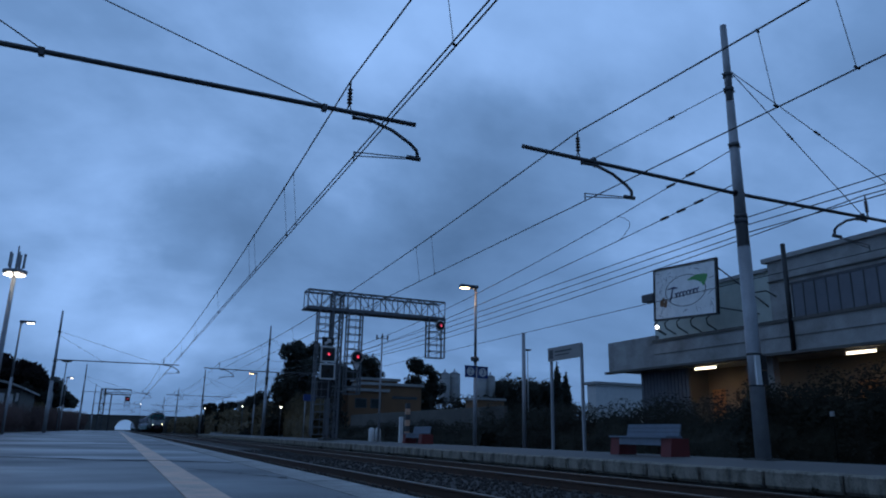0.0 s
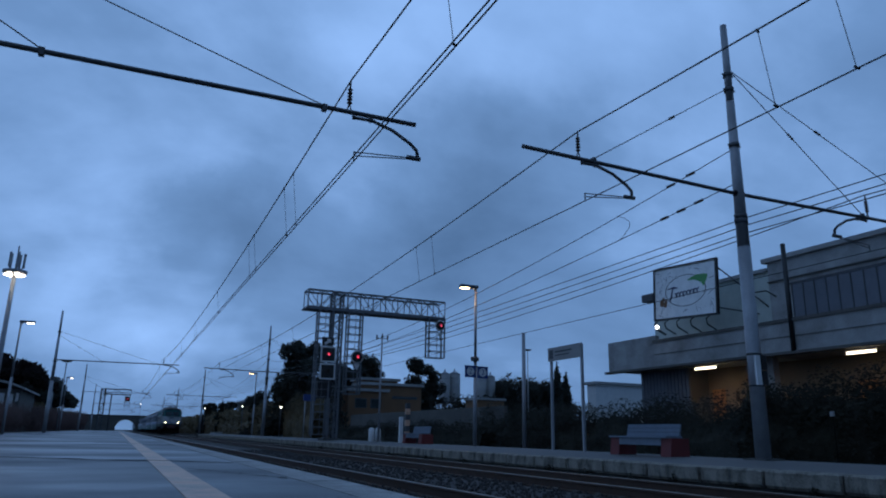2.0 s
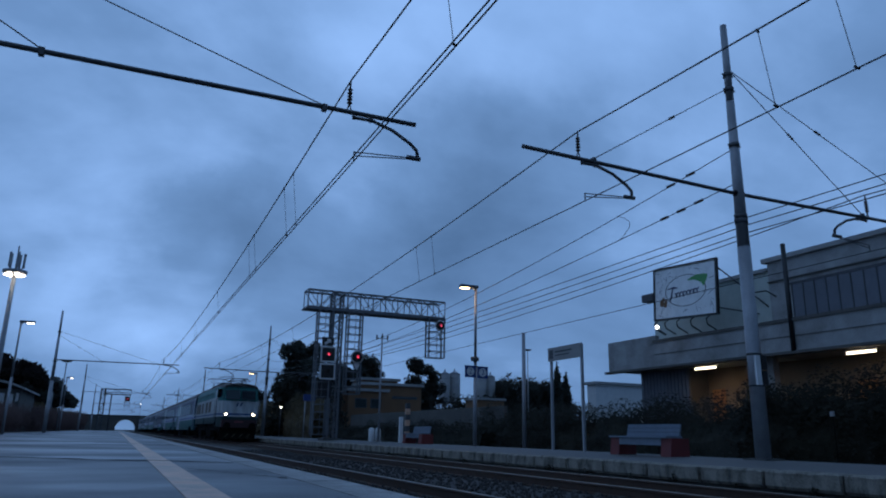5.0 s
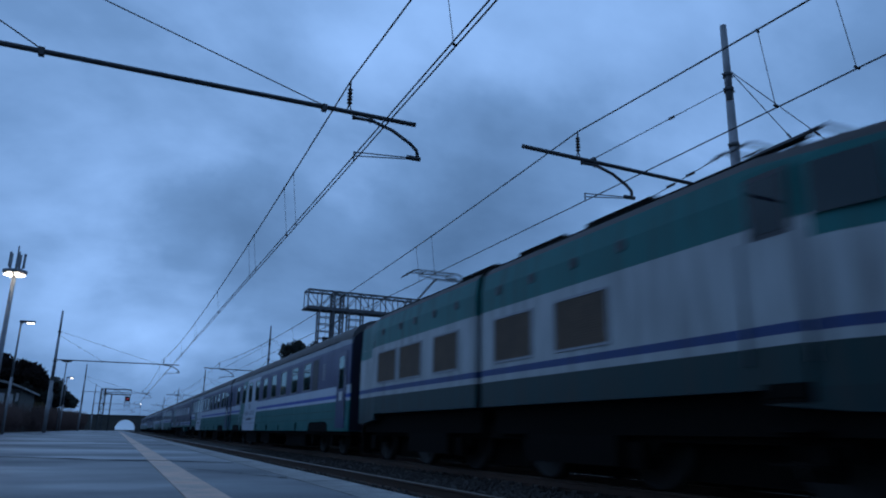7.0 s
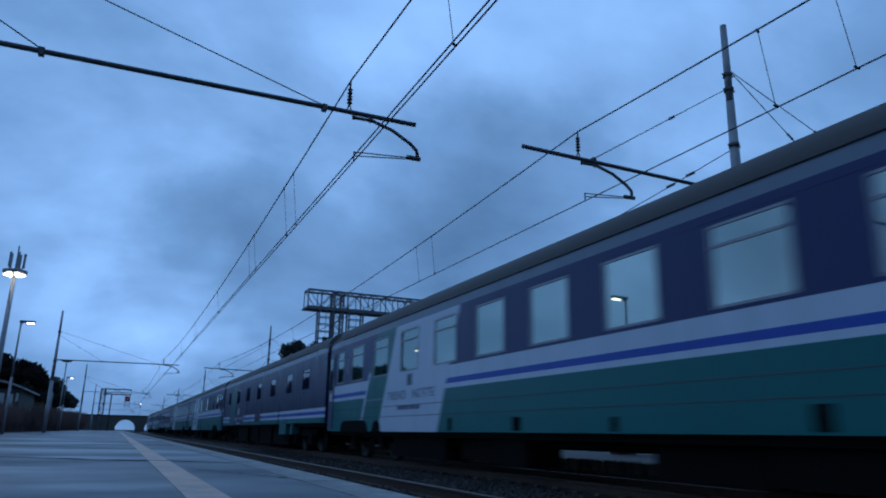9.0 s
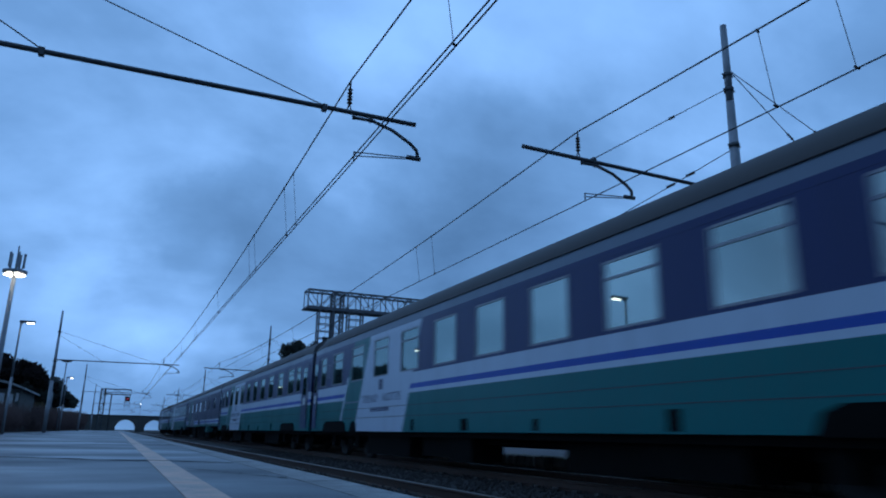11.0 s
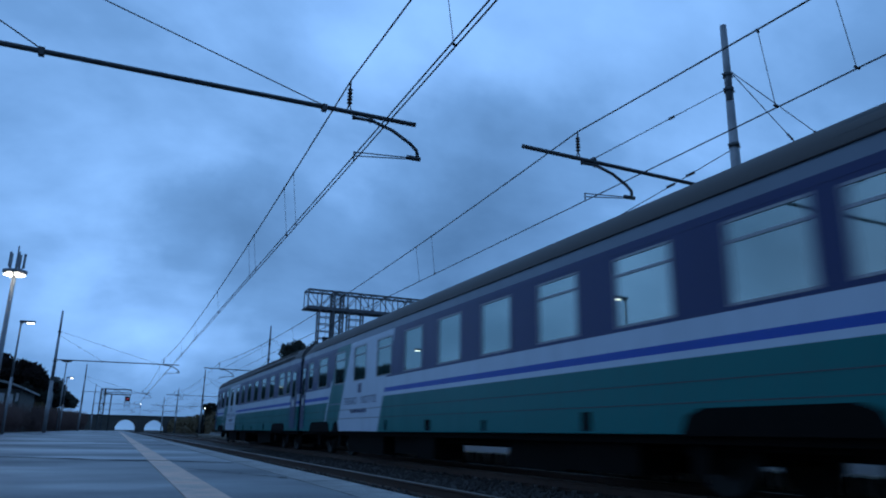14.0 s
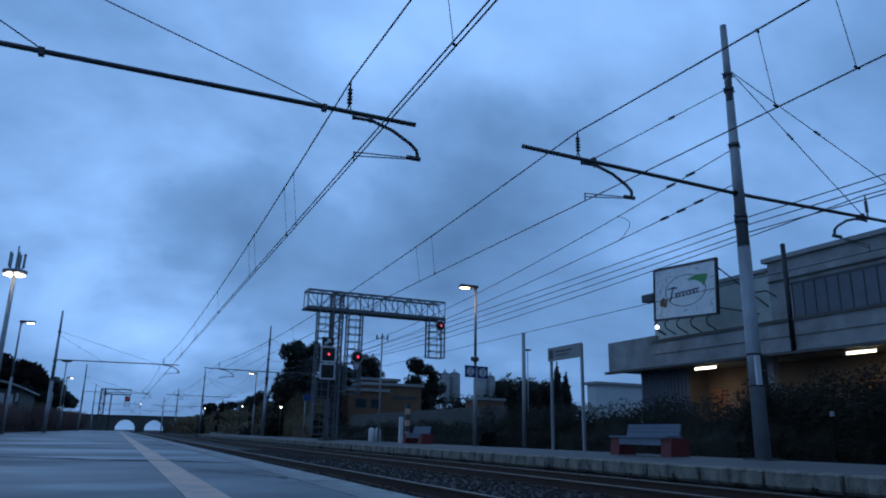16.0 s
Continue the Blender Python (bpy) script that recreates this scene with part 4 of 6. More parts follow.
def station_sign():
    th = thing("station_sign", pose(12.15, 0, 0.02), "pale station name board on two steel posts", "station sign")
    for y in (17.2, 18.82):
        bm = bmesh.new()
        box(bm, -0.035, 0.035, y - 0.035, y + 0.035, 0, 3.05)
        part("post", bm, M["galv"], th)
    bm = bmesh.new()
    box(bm, -0.075, -0.035, 17.13, 18.9, 2.66, 3.07)
    bd = part("board", bm, M["pale"], th, "pale grey name board", bevel=0.01)
    bm = bmesh.new()
    for y0, y1, z0, z1 in ((18.6, 18.82, 2.72, 3.0),):
        box(bm, -0.08, -0.075, y0, y1, z0, z1)
    part("emblem", bm, M["steel_dark"], bd, "plain dark emblem")
    for y0, y1, z0, z1 in ((17.6, 18.5, 2.90, 2.95), (17.75, 18.5, 2.80, 2.835)):
        bm = bmesh.new()
        box(bm, -0.08, -0.075, y0, y1, z0, z1)
        part("text_bar", bm, M["steel_dark"], bd)


def island_clutter():
    for x in (12.0, 12.34):
        bm = bmesh.new()
        disc_stack(bm, (x, 35.6, 0.0), (0, 0, 1), [(0, 0.13), (0.05, 0.15), (0.6, 0.15), (0.68, 0.1), (0.7, 0.03)], 16)
        solid("platform_bin", bm, M["white"], "pale grey round bin standing on the platform", "bin", "platform bins")
    th = thing("loudspeaker_pole", pose(12.2, 35.1, 0.02), "thin pole with horn loudspeakers on top", "pole")
    bm = bmesh.new()
    rod(bm, (0, 0, 0), (0, 0, 5.5), 0.06, 0.035, n=10)
    part("post", bm, M["galv"], th)
    bm = bmesh.new()
    rod(bm, (-0.3, 0, 5.25), (0.3, 0, 5.25), 0.02)
    for x in (-0.3, 0.0, 0.3):
        rod(bm, (x, 0, 5.15), (x, 0, 5.4), 0.03, 0.05)
    part("loudspeaker_bracket", bm, M["steel_dark"], th)
    bm = bmesh.new()
    box(bm, 12.25, 12.42, 32.2, 32.35, 0.0, 1.2)
    solid("marker_post", bm, M["white"], "white square marker post on the platform", "post", bevel=0.01)
    th = thing("striped_post", pose(12.9, 32.9, 0.0), "banded post with worn yellow and grey stripes", "post")
    for i in range(7):
        bm = bmesh.new()
        box(bm, -0.1, 0.1, -0.1, 0.1, i * 0.27, i * 0.27 + 0.265)
        part("band", bm, M["yellow"] if i % 2 else M["steel_dark"], th)
    th = thing("timetable_board", pose(12.15, 50.0, 0.0), "narrow board with a blue top on two posts", "notice board")
    for x in (-0.28, 0.28):
        bm = bmesh.new()
        rod(bm, (x, 0, 0), (x, 0, 2.7), 0.035)
        part("post", bm, M["galv"], th)
    bm = bmesh.new()
    box(bm, -0.42, 0.42, -0.04, 0.04, 2.55, 3.0)
    part("board", bm, M["blue"], th, "blue board")
    # a steel mast beyond the back track
    th = thing("bare_mast", pose(17.3, 29.2, GROUND_Z), "plain galvanised mast beside the hedge", "mast")
    bm = bmesh.new()
    rod(bm, (0, 0, 0), (0, 0, 5.85), 0.11, 0.085, n=12)
    part("pole", bm, M["galv"], th)


def tall_light_mast():
    th = thing("floodlight_mast", pose(-7.5, 54.0, GROUND_Z), "tall mast with a lit floodlight ring and aerials", "light mast")
    bm = bmesh.new()
    rod(bm, (0, 0, 0), (0, 0, 11.0), 0.2, 0.13, n=12)
    part("pole", bm, M["galv"], th)
    bm = bmesh.new()
    disc_stack(bm, (0, 0, 11.0), (0, 0, 1), [(0, 0.15), (0.02, 0.72), (0.2, 0.75), (0.24, 0.3)], 20)
    part("crown", bm, M["galv"], th, "round floodlight crown")
    for i in range(6):
        bm = bmesh.new()
        a = i * math.pi / 3
        x, y = 0.45 * math.cos(a), 0.45 * math.sin(a)
        disc_stack(bm, (x, y, 10.95), (x * 0.5, y * 0.5, -0.9), [(0, 0.1), (0.08, 0.19), (0.12, 0.17)], 12)
        part("floodlight", bm, M["lamp_white"], th, "lit floodlight")
    for i in range(5):
        a = i * 2 * math.pi / 5
        x, y = 0.45 * math.cos(a), 0.45 * math.sin(a)
        bm = bmesh.new()
        box(bm, x - 0.07, x + 0.07, y - 0.06, y + 0.06, 11.4, 12.4)
        rod(bm, (x * 0.6, y * 0.6, 11.2), (x, y, 11.5), 0.03)
        part("aerial", bm, M["galv"], th, "upright panel aerial")
    bm = bmesh.new()
    rod(bm, (0, 0, 11.2), (0, 0, 12.9), 0.05)
    part("aerial_pole", bm, M["galv"], th)


# ---- the industrial building ----
def factory():
    th = thing("factory_building", pose(0, 0, 0), "two-storey grey rendered works building with a deep canopy", "factory building")
    bm = bmesh.new()
    box(bm, 26.0, 40.0, -12, 22.3, 3.96, 8.2)
    part("upper_wall", bm, M["render"], th, "stained grey rendered upper wall")
    bm = bmesh.new()
    box(bm, 26.3, 40.0, 22.31, 30.3, 3.96, 7.9)
    part("upper_wall", bm, M["greenwall"], th, "pale green rendered upper wall")
    bm = bmesh.new()
    box(bm, 25.85, 40.2, -12.2, 22.5, 8.2, 8.4)
    box(bm, 26.15, 40.2, 22.5, 30.7, 7.9, 8.06)
    part("roof", bm, M["pale"], th, "flat roof with a thin edge", bevel=0.02)
    bm = bmesh.new()
    box(bm, 25.9, 26.5, 29.9, 30.8, 7.75, 8.15)
    part("chimney_cap", bm, M["steel_dark"], th)
    # the canopy: a deep fascia in bays
    for k, (a, b, t, x) in enumerate(((29.0, 33.0, 5.66, 25.15), (22.0, 28.98, 5.36, 25.0), (14.5, 21.98, 5.36, 25.0), (7.0, 14.48, 5.36, 25.0), (-1.0, 6.98, 5.36, 25.0), (-12, -1.02, 5.36, 25.0))):
        bm = bmesh.new()
        box(bm, x, x + 0.25, a, b, 3.96, t)
        part("fascia", bm, M["render"], th, "grey rendered canopy fascia", bevel=0.012)
    bm = bmesh.new()
    box(bm, 25.25, 31.0, -12, 33.0, 4.02, 4.2)
    part("canopy_slab", bm, M["pale"], th)
    bm = bmesh.new()
    box(bm, 27.6, 27.9, -12, 28.0, GROUND_Z, 4.02)
    part("ground_wall", bm, M["warmwall"], th, "ochre ground floor wall under the canopy")
    bm = bmesh.new()
    box(bm, 26.42, 28.1, 28.0, 31.7, GROUND_Z, 4.02)
    part("ground_wall", bm, M["yardwall"], th, "dark ground floor wall under the canopy")
    for i in range(14):
        bm = bmesh.new()
        box(bm, 26.3, 26.419, 28.02 + i * 0.265, 28.02 + i * 0.265 + 0.2, GROUND_Z, 4.0)
        part("wall_rib", bm, M["shutter"], th)
    for a, b in ((26.9, 27.7), (18.9, 19.7), (9.0, 10.0)):
        bm = bmesh.new()
        box(bm, 27.52, 27.598, a, b, GROUND_Z, 2.9)
        part("door", bm, M["orange_door"], th, "orange brown door", bevel=0.01)
    for y in (22.6, 14.6, 6.6):
        bm = bmesh.new()
        box(bm, 25.9, 26.25, y - 0.18, y + 0.18, GROUND_Z, 4.02)
        part("pillar", bm, M["render"], th, bevel=0.02)
    for x0, x1, y0, y1, z0, z1 in ((24.9, 25.24, 22.0, 33.1, 3.9, 4.02), (24.9, 25.24, -12, 21.98, 3.9, 4.02), (24.93, 24.998, -12, 28.98, 5.24, 5.38), (25.9, 25.998, -12, 22.3, 7.28, 7.33), (24.97, 24.998, -12, 28.98, 4.62, 4.65)):
        bm = bmesh.new()
        box(bm, x0, x1, y0, y1, z0, z1)
        part("ledge", bm, M["yardwall"], th, "thin dark ledge")
    # upper windows: a band of dark ribbed sheet between frames
    bm = bmesh.new()
    for z0, z1 in ((5.40, 5.48), (7.0, 7.1)):
        box(bm, 25.93, 25.998, -11, 21.2, z0, z1)
    wf = part("window_band", bm, M["steel_dark"], th, "long band of dark glazing")
    y = 21.1
    while y > -8:
        bm = bmesh.new()
        box(bm, 25.955, 25.985, y - 0.52, y - 0.03, 5.48, 7.0)
        part("pane", bm, M["shutter"], wf)
        bm = bmesh.new()
        box(bm, 25.93, 25.998, y - 0.03, y + 0.01, 5.48, 7.0)
        part("mullion", bm, M["steel_dark"], wf)
        y -= 0.55
    bm = bmesh.new()
    rod(bm, (24.95, 20.5, 4.0), (24.95, 20.5, 8.55), 0.1, n=10)
    part("downpipe", bm, M["black"], th, "dark vertical pipe")
    bm = bmesh.new()
    pipe(bm, [(25.9, 23.5, 7.0), (25.9, 22.4, 6.95), (25.9, 21.9, 6.6)], 0.03)
    part("cable", bm, M["black"], th)
    for a, b in ((25.35, 26.75), (17.4, 18.65), (8.2, 9.5)):
        lt = thing("tube_lamp", pose(25.55, 0, 3.72), "lit fluorescent tube lamp under the canopy", "tube lamp", "canopy lamps")
        bm = bmesh.new()
        box(bm, -0.08, 0.08, a, b, 0.1, 0.18)
        for y in (a + 0.2, b - 0.2):
            rod(bm, (0, y, 0.18), (0, y, 0.31), 0.015)
        part("housing", bm, M["white"], lt)
        bm = bmesh.new()
        rod(bm, (0, a + 0.04, 0.04), (0, b - 0.04, 0.04), 0.05, n=10)
        part("tube", bm, M["tube"], lt, "glowing tube")
        lamp = new("canopy_lamp_light", bpy.data.lights.new("canopy_lamp_light", "AREA"))
        lamp.data.shape, lamp.data.size, lamp.data.size_y = "RECTANGLE", 0.1, b - a - 0.1
        lamp.data.energy, lamp.data.color = 20.0, (1.0, 0.66, 0.33)
        lamp.matrix_basis = pose(25.56, (a + b) / 2, 3.69, 0, 0, 0)


def billboard():
    th = thing("billboard", pose(24.6, 26.11, 7.47, 3.4) @ Matrix.Diagonal((1, 0.93, 0.91, 1)) @ Matrix.Translation((0, -26.33, -7.575)), "framed pale billboard with an oval emblem on brackets", "billboard")
    bm = bmesh.new()
    z0, z1, a, b = 6.2, 8.95, 24.1, 28.55
    box(bm, 0.0, 0.08, a, b, z0, z1)
    bd = part("panel", bm, M["poster"], th, "weathered white panel")
    for y0, y1, c, d in ((a - 0.1, b + 0.1, z1, z1 + 0.1), (a - 0.1, b + 0.1, z0 - 0.1, z0), (a - 0.1, a, z0, z1), (b, b + 0.1, z0, z1)):
        bm = bmesh.new()
        box(bm, -0.05, 0.1, y0, y1, c, d)
        part("frame_bar", bm, M["black"], th)
    ym, zm = 26.25, 7.5
    bm = bmesh.new()
    ring = [[bm.verts.new((-0.006, ym + math.cos(t) * 1.5 * k, zm + 0.1 + math.sin(t) * 0.86 * k)) for t in [i * 2 * math.pi / 40 for i in range(40)]] for k in (1.0, 0.96)]
    for i in range(40):
        bm.faces.new((ring[0][i], ring[0][(i + 1) % 40], ring[1][(i + 1) % 40], ring[1][i]))
    part("oval", bm, M["steel_dark"], bd, "thin dark oval")
    bm = bmesh.new()
    v = [bm.verts.new((-0.008, y, z)) for y, z in ((26.1, 8.12), (25.8, 8.26), (25.4, 8.34), (24.95, 8.34), (24.62, 8.28), (24.7, 8.0), (24.92, 7.68), (25.1, 7.9), (25.5, 8.08))]
    bm.faces.new(v)
    part("leaf_shape", bm, M["green_leafpaint"], bd, "green leaf shape")
    # the brand mark as one running brush line
    bm = bmesh.new()
    line = [(27.5, 7.78), (27.1, 7.86), (26.75, 7.8), (27.15, 7.8), (27.3, 7.25), (27.4, 7.15)]
    pipe(bm, [(-0.012, y_, z_) for y_, z_ in line], 0.035, 5)
    line = []
    for i in range(60):
        u = i / 59
        line.append((-0.012, 27.0 - 1.75 * u - 0.07 * math.sin(u * 44), 7.38 + 0.13 * u + 0.13 * math.cos(u * 44)))
    pipe(bm, line, 0.03, 5)
    part("brand_mark", bm, M["navy"], bd, "dark slanted brand mark")
    bm = bmesh.new()
    for cy, cz, r in ((28.0, 7.05, 0.2), (27.75, 6.95, 0.16), (27.9, 7.25, 0.12), (27.7, 7.12, 0.13)):
        bm.faces.new([bm.verts.new((-0.008 - r * 0.01, cy + r * math.cos(i * 0.785) * (0.8 + 0.3 * (i % 2)), cz + r * math.sin(i * 0.785))) for i in range(8)])
    part("brown_shape", bm, M["brown"], bd, "brown food shape")
    rnd = random.Random(4)
    bm = bmesh.new()
    for _ in range(60):
        cy, cz = rnd.uniform(a + 0.1, b - 0.1), rnd.uniform(z0 + 0.1, z1 - 0.1)
        if ((cy - ym) / 1.55) ** 2 + ((cz - zm) / 0.95) ** 2 < 1:
            continue
        l, an = rnd.uniform(0.1, 0.3), rnd.uniform(0, 3.1)
        dy, dz = math.cos(an) * l, math.sin(an) * l
        bm.faces.new([bm.verts.new((-0.006, cy + p, cz + q_)) for p, q_ in ((-dy, -dz), (-dz * 0.08, dy * 0.08), (dy, dz), (dz * 0.08, -dy * 0.08))])
    tagged(part("sketch_mark", bm, M["galv"], bd, "faint grey sketch marks"), kind="stuff")
    for y in (24.5, 25.6, 26.6, 27.5, 28.3):
        bm = bmesh.new()
        pipe(bm, [(0.05, y, z0), (-0.25, y + 0.05, z0 - 0.3), (-0.12, y + 0.12, z0 - 0.55), (0.5, y + 0.1, z0 - 0.85)], 0.035)
        part("bracket", bm, M["black"], th, "curved bracket")
    bm = bmesh.new()
    rod(bm, (0.1, a + 0.1, z1 - 0.3), (1.8, a - 1.6, 6.4), 0.035)
    rod(bm, (0.1, a + 0.1, z0 + 0.3), (1.8, a - 1.0, 6.2), 0.035)
    part("stay", bm, M["steel_dark"], th)
    bm = bmesh.new()
    disc_stack(bm, (-0.25, 28.15, 5.72), (0.3, 0, 1), [(-0.1, 0.05), (-0.03, 0.09), (0.05, 0.1), (0.1, 0.05)], 14)
    sl = part("spotlight", bm, M["lamp_white"], th, "lit spotlight")
    bm = bmesh.new()
    rod(bm, (-0.25, 28.15, 5.62), (0.35, 28.15, 5.38), 0.03)
    part("arm", bm, M["black"], sl)


# ---- beyond the line ----
def block_house(name, label, x0, x1, y0, y1, z1, wall, windows=(), roof_over=0.25, z0=GROUND_Z):
    th = thing(name, pose(0, 0, 0), label, "building", "far buildings")
    bm = bmesh.new()
    box(bm, x0, x1, y0, y1, z0, z1)
    part("wall", bm, wall, th)
    bm = bmesh.new()
    box(bm, x0 - roof_over, x1 + roof_over, y0 - roof_over, y1 + roof_over, z1, z1 + 0.3)
    part("roof", bm, M["pale"], th, "flat roof slab", bevel=0.02)
    for a, b, c, d in windows:
        bm = bmesh.new()
        box(bm, a, b, y0 - 0.03, y0 - 0.002, c, d)
        wn = part("window", bm, M["steel_dark"], th)
        bm = bmesh.new()
        box(bm, a + 0.1, b - 0.1, y0 - 0.036, y0 - 0.031, c + 0.1, d - 0.1)
        part("pane", bm, M["dark_pane"], wn)
    return th


def silo(x, y, r, h):
    th = thing("silo", pose(x, y, GROUND_Z), "pale steel silo with a shallow cone roof", "silo", "silos")
    bm = bmesh.new()
    disc_stack(bm, (0, 0, h * 0.5), (0, 0, 1), [(0, r * 0.3), (h * 0.1, r), (h * 0.5, r)], 28)
    part("shell", bm, M["pale"], th)
    for a in (0.8, 2.4, 3.9, 5.5):
        bm = bmesh.new()
        rod(bm, (r * 0.9 * math.cos(a), r * 0.9 * math.sin(a), 0), (r * 0.9 * math.cos(a), r * 0.9 * math.sin(a), h * 0.62), 0.12)
        part("leg", bm, M["steel_dark"], th)
    bm = bmesh.new()
    disc_stack(bm, (0, 0, h), (0, 0, 1), [(0, r + 0.05), (0.4, r * 0.4), (0.5, 0.2), (0.9, 0.15)], 28)
    part("cone", bm, M["galv"], th)
    for k in range(3):
        bm = bmesh.new()
        disc_stack(bm, (0, 0, h * (0.65 + 0.14 * k)), (0, 0, 1), [(0, r + 0.03), (0.1, r + 0.03)], 28)
        part("hoop", bm, M["galv"], th)


def bridge():
    th = thing("road_bridge", pose(0, 260, GROUND_Z), "grey stone road bridge with round arches across the line", "bridge")
    bm = bmesh.new()
    top = 5.0
    arches = [(-13.5, 4.0), (-3.0 + 5.6, 3.1), (11.5, 3.1), (20, 3.1)]
    prof = [(-45.0, 0.0)]
    for c, r in arches:
        for i in range(13):
            a = math.pi - math.pi * i / 12
            prof.append((c + r * math.cos(a), 0.0 if i in (0, 12) else min(4.2, 0.9 + 3.2 * math.sin(a))))
    prof += [(60.0, 0.0), (60.0, top), (-45.0, top)]
    extrude_y(bm, prof, 0, 6)
    part("arch_wall", bm, M["yardwall"], th, "weathered arched wall")
    bm = bmesh.new()
    box(bm, -45, 60, -0.15, 0.15, top, top + 0.5)
    part("parapet", bm, M["steel_dark"], th)


def far_gantry(y, x0, x1, z, red):
    th = thing("signal_gantry", pose(0, y, 0), "distant dark lattice gantry with a red signal", "signal gantry")
    bm = bmesh.new()
    lattice(bm, x0, x1, 0, 0.8, z - 0.9, z, "x", 1.1, 0.07)
    part("beam", bm, M["steel_dark"], th)
    bm = bmesh.new()
    lattice(bm, x0, x0 + 0.7, 0, 0.8, GROUND_Z, z, "z", 0.9, 0.1)
    part("tower", bm, M["steel_dark"], th)
    bm = bmesh.new()
    rod(bm, (x0 + 1.75, 0.4, GROUND_Z), (x0 + 1.75, 0.4, z - 0.9), 0.1)
    part("post", bm, M["steel_dark"], th)
    cage(th, x1 - 0.9, x1 - 0.1, -0.1, z - 3.2, z - 0.9)
    signal_head(th, red, -0.2, z - 1.65, True, True)


def pole_lamps():
    street_lamp(ISLAND_X, 24.1, 0.02, 5.95, -1, bracket=True)
    street_lamp(ISLAND_X, 72.6, 0.0, 6.0, -1)
    street_lamp(-5.4, 22.8, 0.0, 5.9, 1, lit="lamp_white")
    street_lamp(-5.4, 44.0, 0.0, 5.9, 1, lit="lamp_white")
    street_lamp(-5.75, 91.0, 0.0, 5.9, 1, lit="lamp_white")
    for x, y, h in ((-9.0, 118.0, 7.5), (-6.5, 98.0, 8.8), (57.0, 95.0, 14.0)):
        th = thing("lamp_mast", pose(x, y, GROUND_Z), "tall thin lamp mast with a small flat head", "lamp mast", "far lamp masts")
        bm = bmesh.new()
        rod(bm, (0, 0, 0), (0, 0, h), 0.11, 0.06)
        part("pole", bm, M["galv"], th)
        bm = bmesh.new()
        disc_stack(bm, (0, 0, h), (0, 0, 1), [(0, 0.3), (0.12, 0.65), (0.2, 0.6)], 12)
        part("head", bm, M["steel_dark"], th)
    for x, y, z in ((15.0, 98.2, 3.6), (15.0, 73.5, 2.85), (15.0, 144.5, 4.5), (5.9, 236.0, 8.0)):
        th = thing("yard_lamp", pose(x, y, GROUND_Z), "small lit yard lamp on a pole", "lamp", "yard lamps")
        bm = bmesh.new()
        rod(bm, (0, 0, 0), (0, 0, z - GROUND_Z), 0.05)
        part("pole", bm, M["steel_dark"], th)
        bm = bmesh.new()
        disc_stack(bm, (0, 0, z - GROUND_Z), (0, 0, 1), [(-0.07, 0.05), (0, 0.10), (0.07, 0.06)], 10)
        part("globe", bm, M["lamp_white"], th, "lit globe")


def platform_shelter():
    th = thing("platform_shelter", pose(0, 0, 0), "low platform building with a curved roof and pale windows", "station shelter")
    bm = bmesh.new()
    box(bm, -11.5, -7.8, 70.5, 82, GROUND_Z, 3.5)
    part("wall", bm, M["yardwall"], th, "dark wall")
    bm = bmesh.new()
    top = [(-12.0 + 4.6 * i / 10, 3.5 + 0.75 * math.sin(math.pi * (0.15 + 0.8 * i / 10))) for i in range(11)]
    extrude_y(bm, top + [(x, z - 0.18) for x, z in top[::-1]], 69.5, 82.5)
    part("roof", bm, M["render"], th, "curved grey roof")
    # white panels hold the windows' bright reflection as plain colour
    for a, b, c, d in ((-9.3, -8.95, 2.2, 3.15), (-8.75, -8.3, 2.0, 3.1), (-8.1, -7.9, 2.5, 3.2)):
        bm = bmesh.new()
        box(bm, a, b, 70.42, 70.498, c, d)
        part("window", bm, M["white"], th, "window with its brightness painted as a white panel")


def wall_weeds():
    """Tufts of weeds at the foot of the island's wall."""
    rnd = random.Random(77)
    for y in (14.9, 13.4, 11.9, 10.7, 9.2, 7.75, 6.3, 19.5, 22.4, 26.0, 31.0, 36.0):
        s = rnd.uniform(0.7, 1.3)
        leaf_cloud("weed_tuft", [((EDGE_FAR - 0.06, y, -0.36), (0.08, 0.14 * s, 0.12 * s)), ((EDGE_FAR - 0.1, y + 0.1, -0.44), (0.12, 0.2 * s, 0.06))], M["leaf"], 160, 0.035, int(y * 10), "small dark weed tuft at the platform wall", None, "weeds")


signal_gantry()
pole_lamps()
wall_weeds()
warm = new("island_lamp_light", bpy.data.lights.new("island_lamp_light", "POINT"))
warm.data.energy, warm.data.color, warm.data.shadow_soft_size = 28.0, (1.0, 0.6, 0.28), 0.08
warm.location = (ISLAND_X - 0.5, 24.1, 5.86)
_th = thing("track_number_signs", pose(0, 0, 0), "two blue track number signs fixed to the lamp post", "track sign")
digit_plate(_th, 11.9, 24.02, 2.74, "2", 0.22)
digit_plate(_th, 12.42, 24.02, 2.72, "3", 0.22)
_bm = bmesh.new()
box(_bm, 11.7, 12.64, 24.02, 24.06, 2.9, 2.95)
part("bracket", _bm, M["steel_dark"], _th)
_bm = bmesh.new()
box(_bm, 17.55, 17.59, 13.40, 13.52, 1.08, 1.22)
box(_bm, 17.59, 17.61, 13.45, 13.47, GROUND_Z, 1.2, 1)
solid("marker_plate", _bm, [M["pale"], M["dark"]], "small pale marker plate on a thin stake before the hedge", "marker", bevel=0.004)
bench(12.86)
bench(28.2, 0.3)
station_sign()
island_clutter()
tall_light_mast()
factory()
billboard()
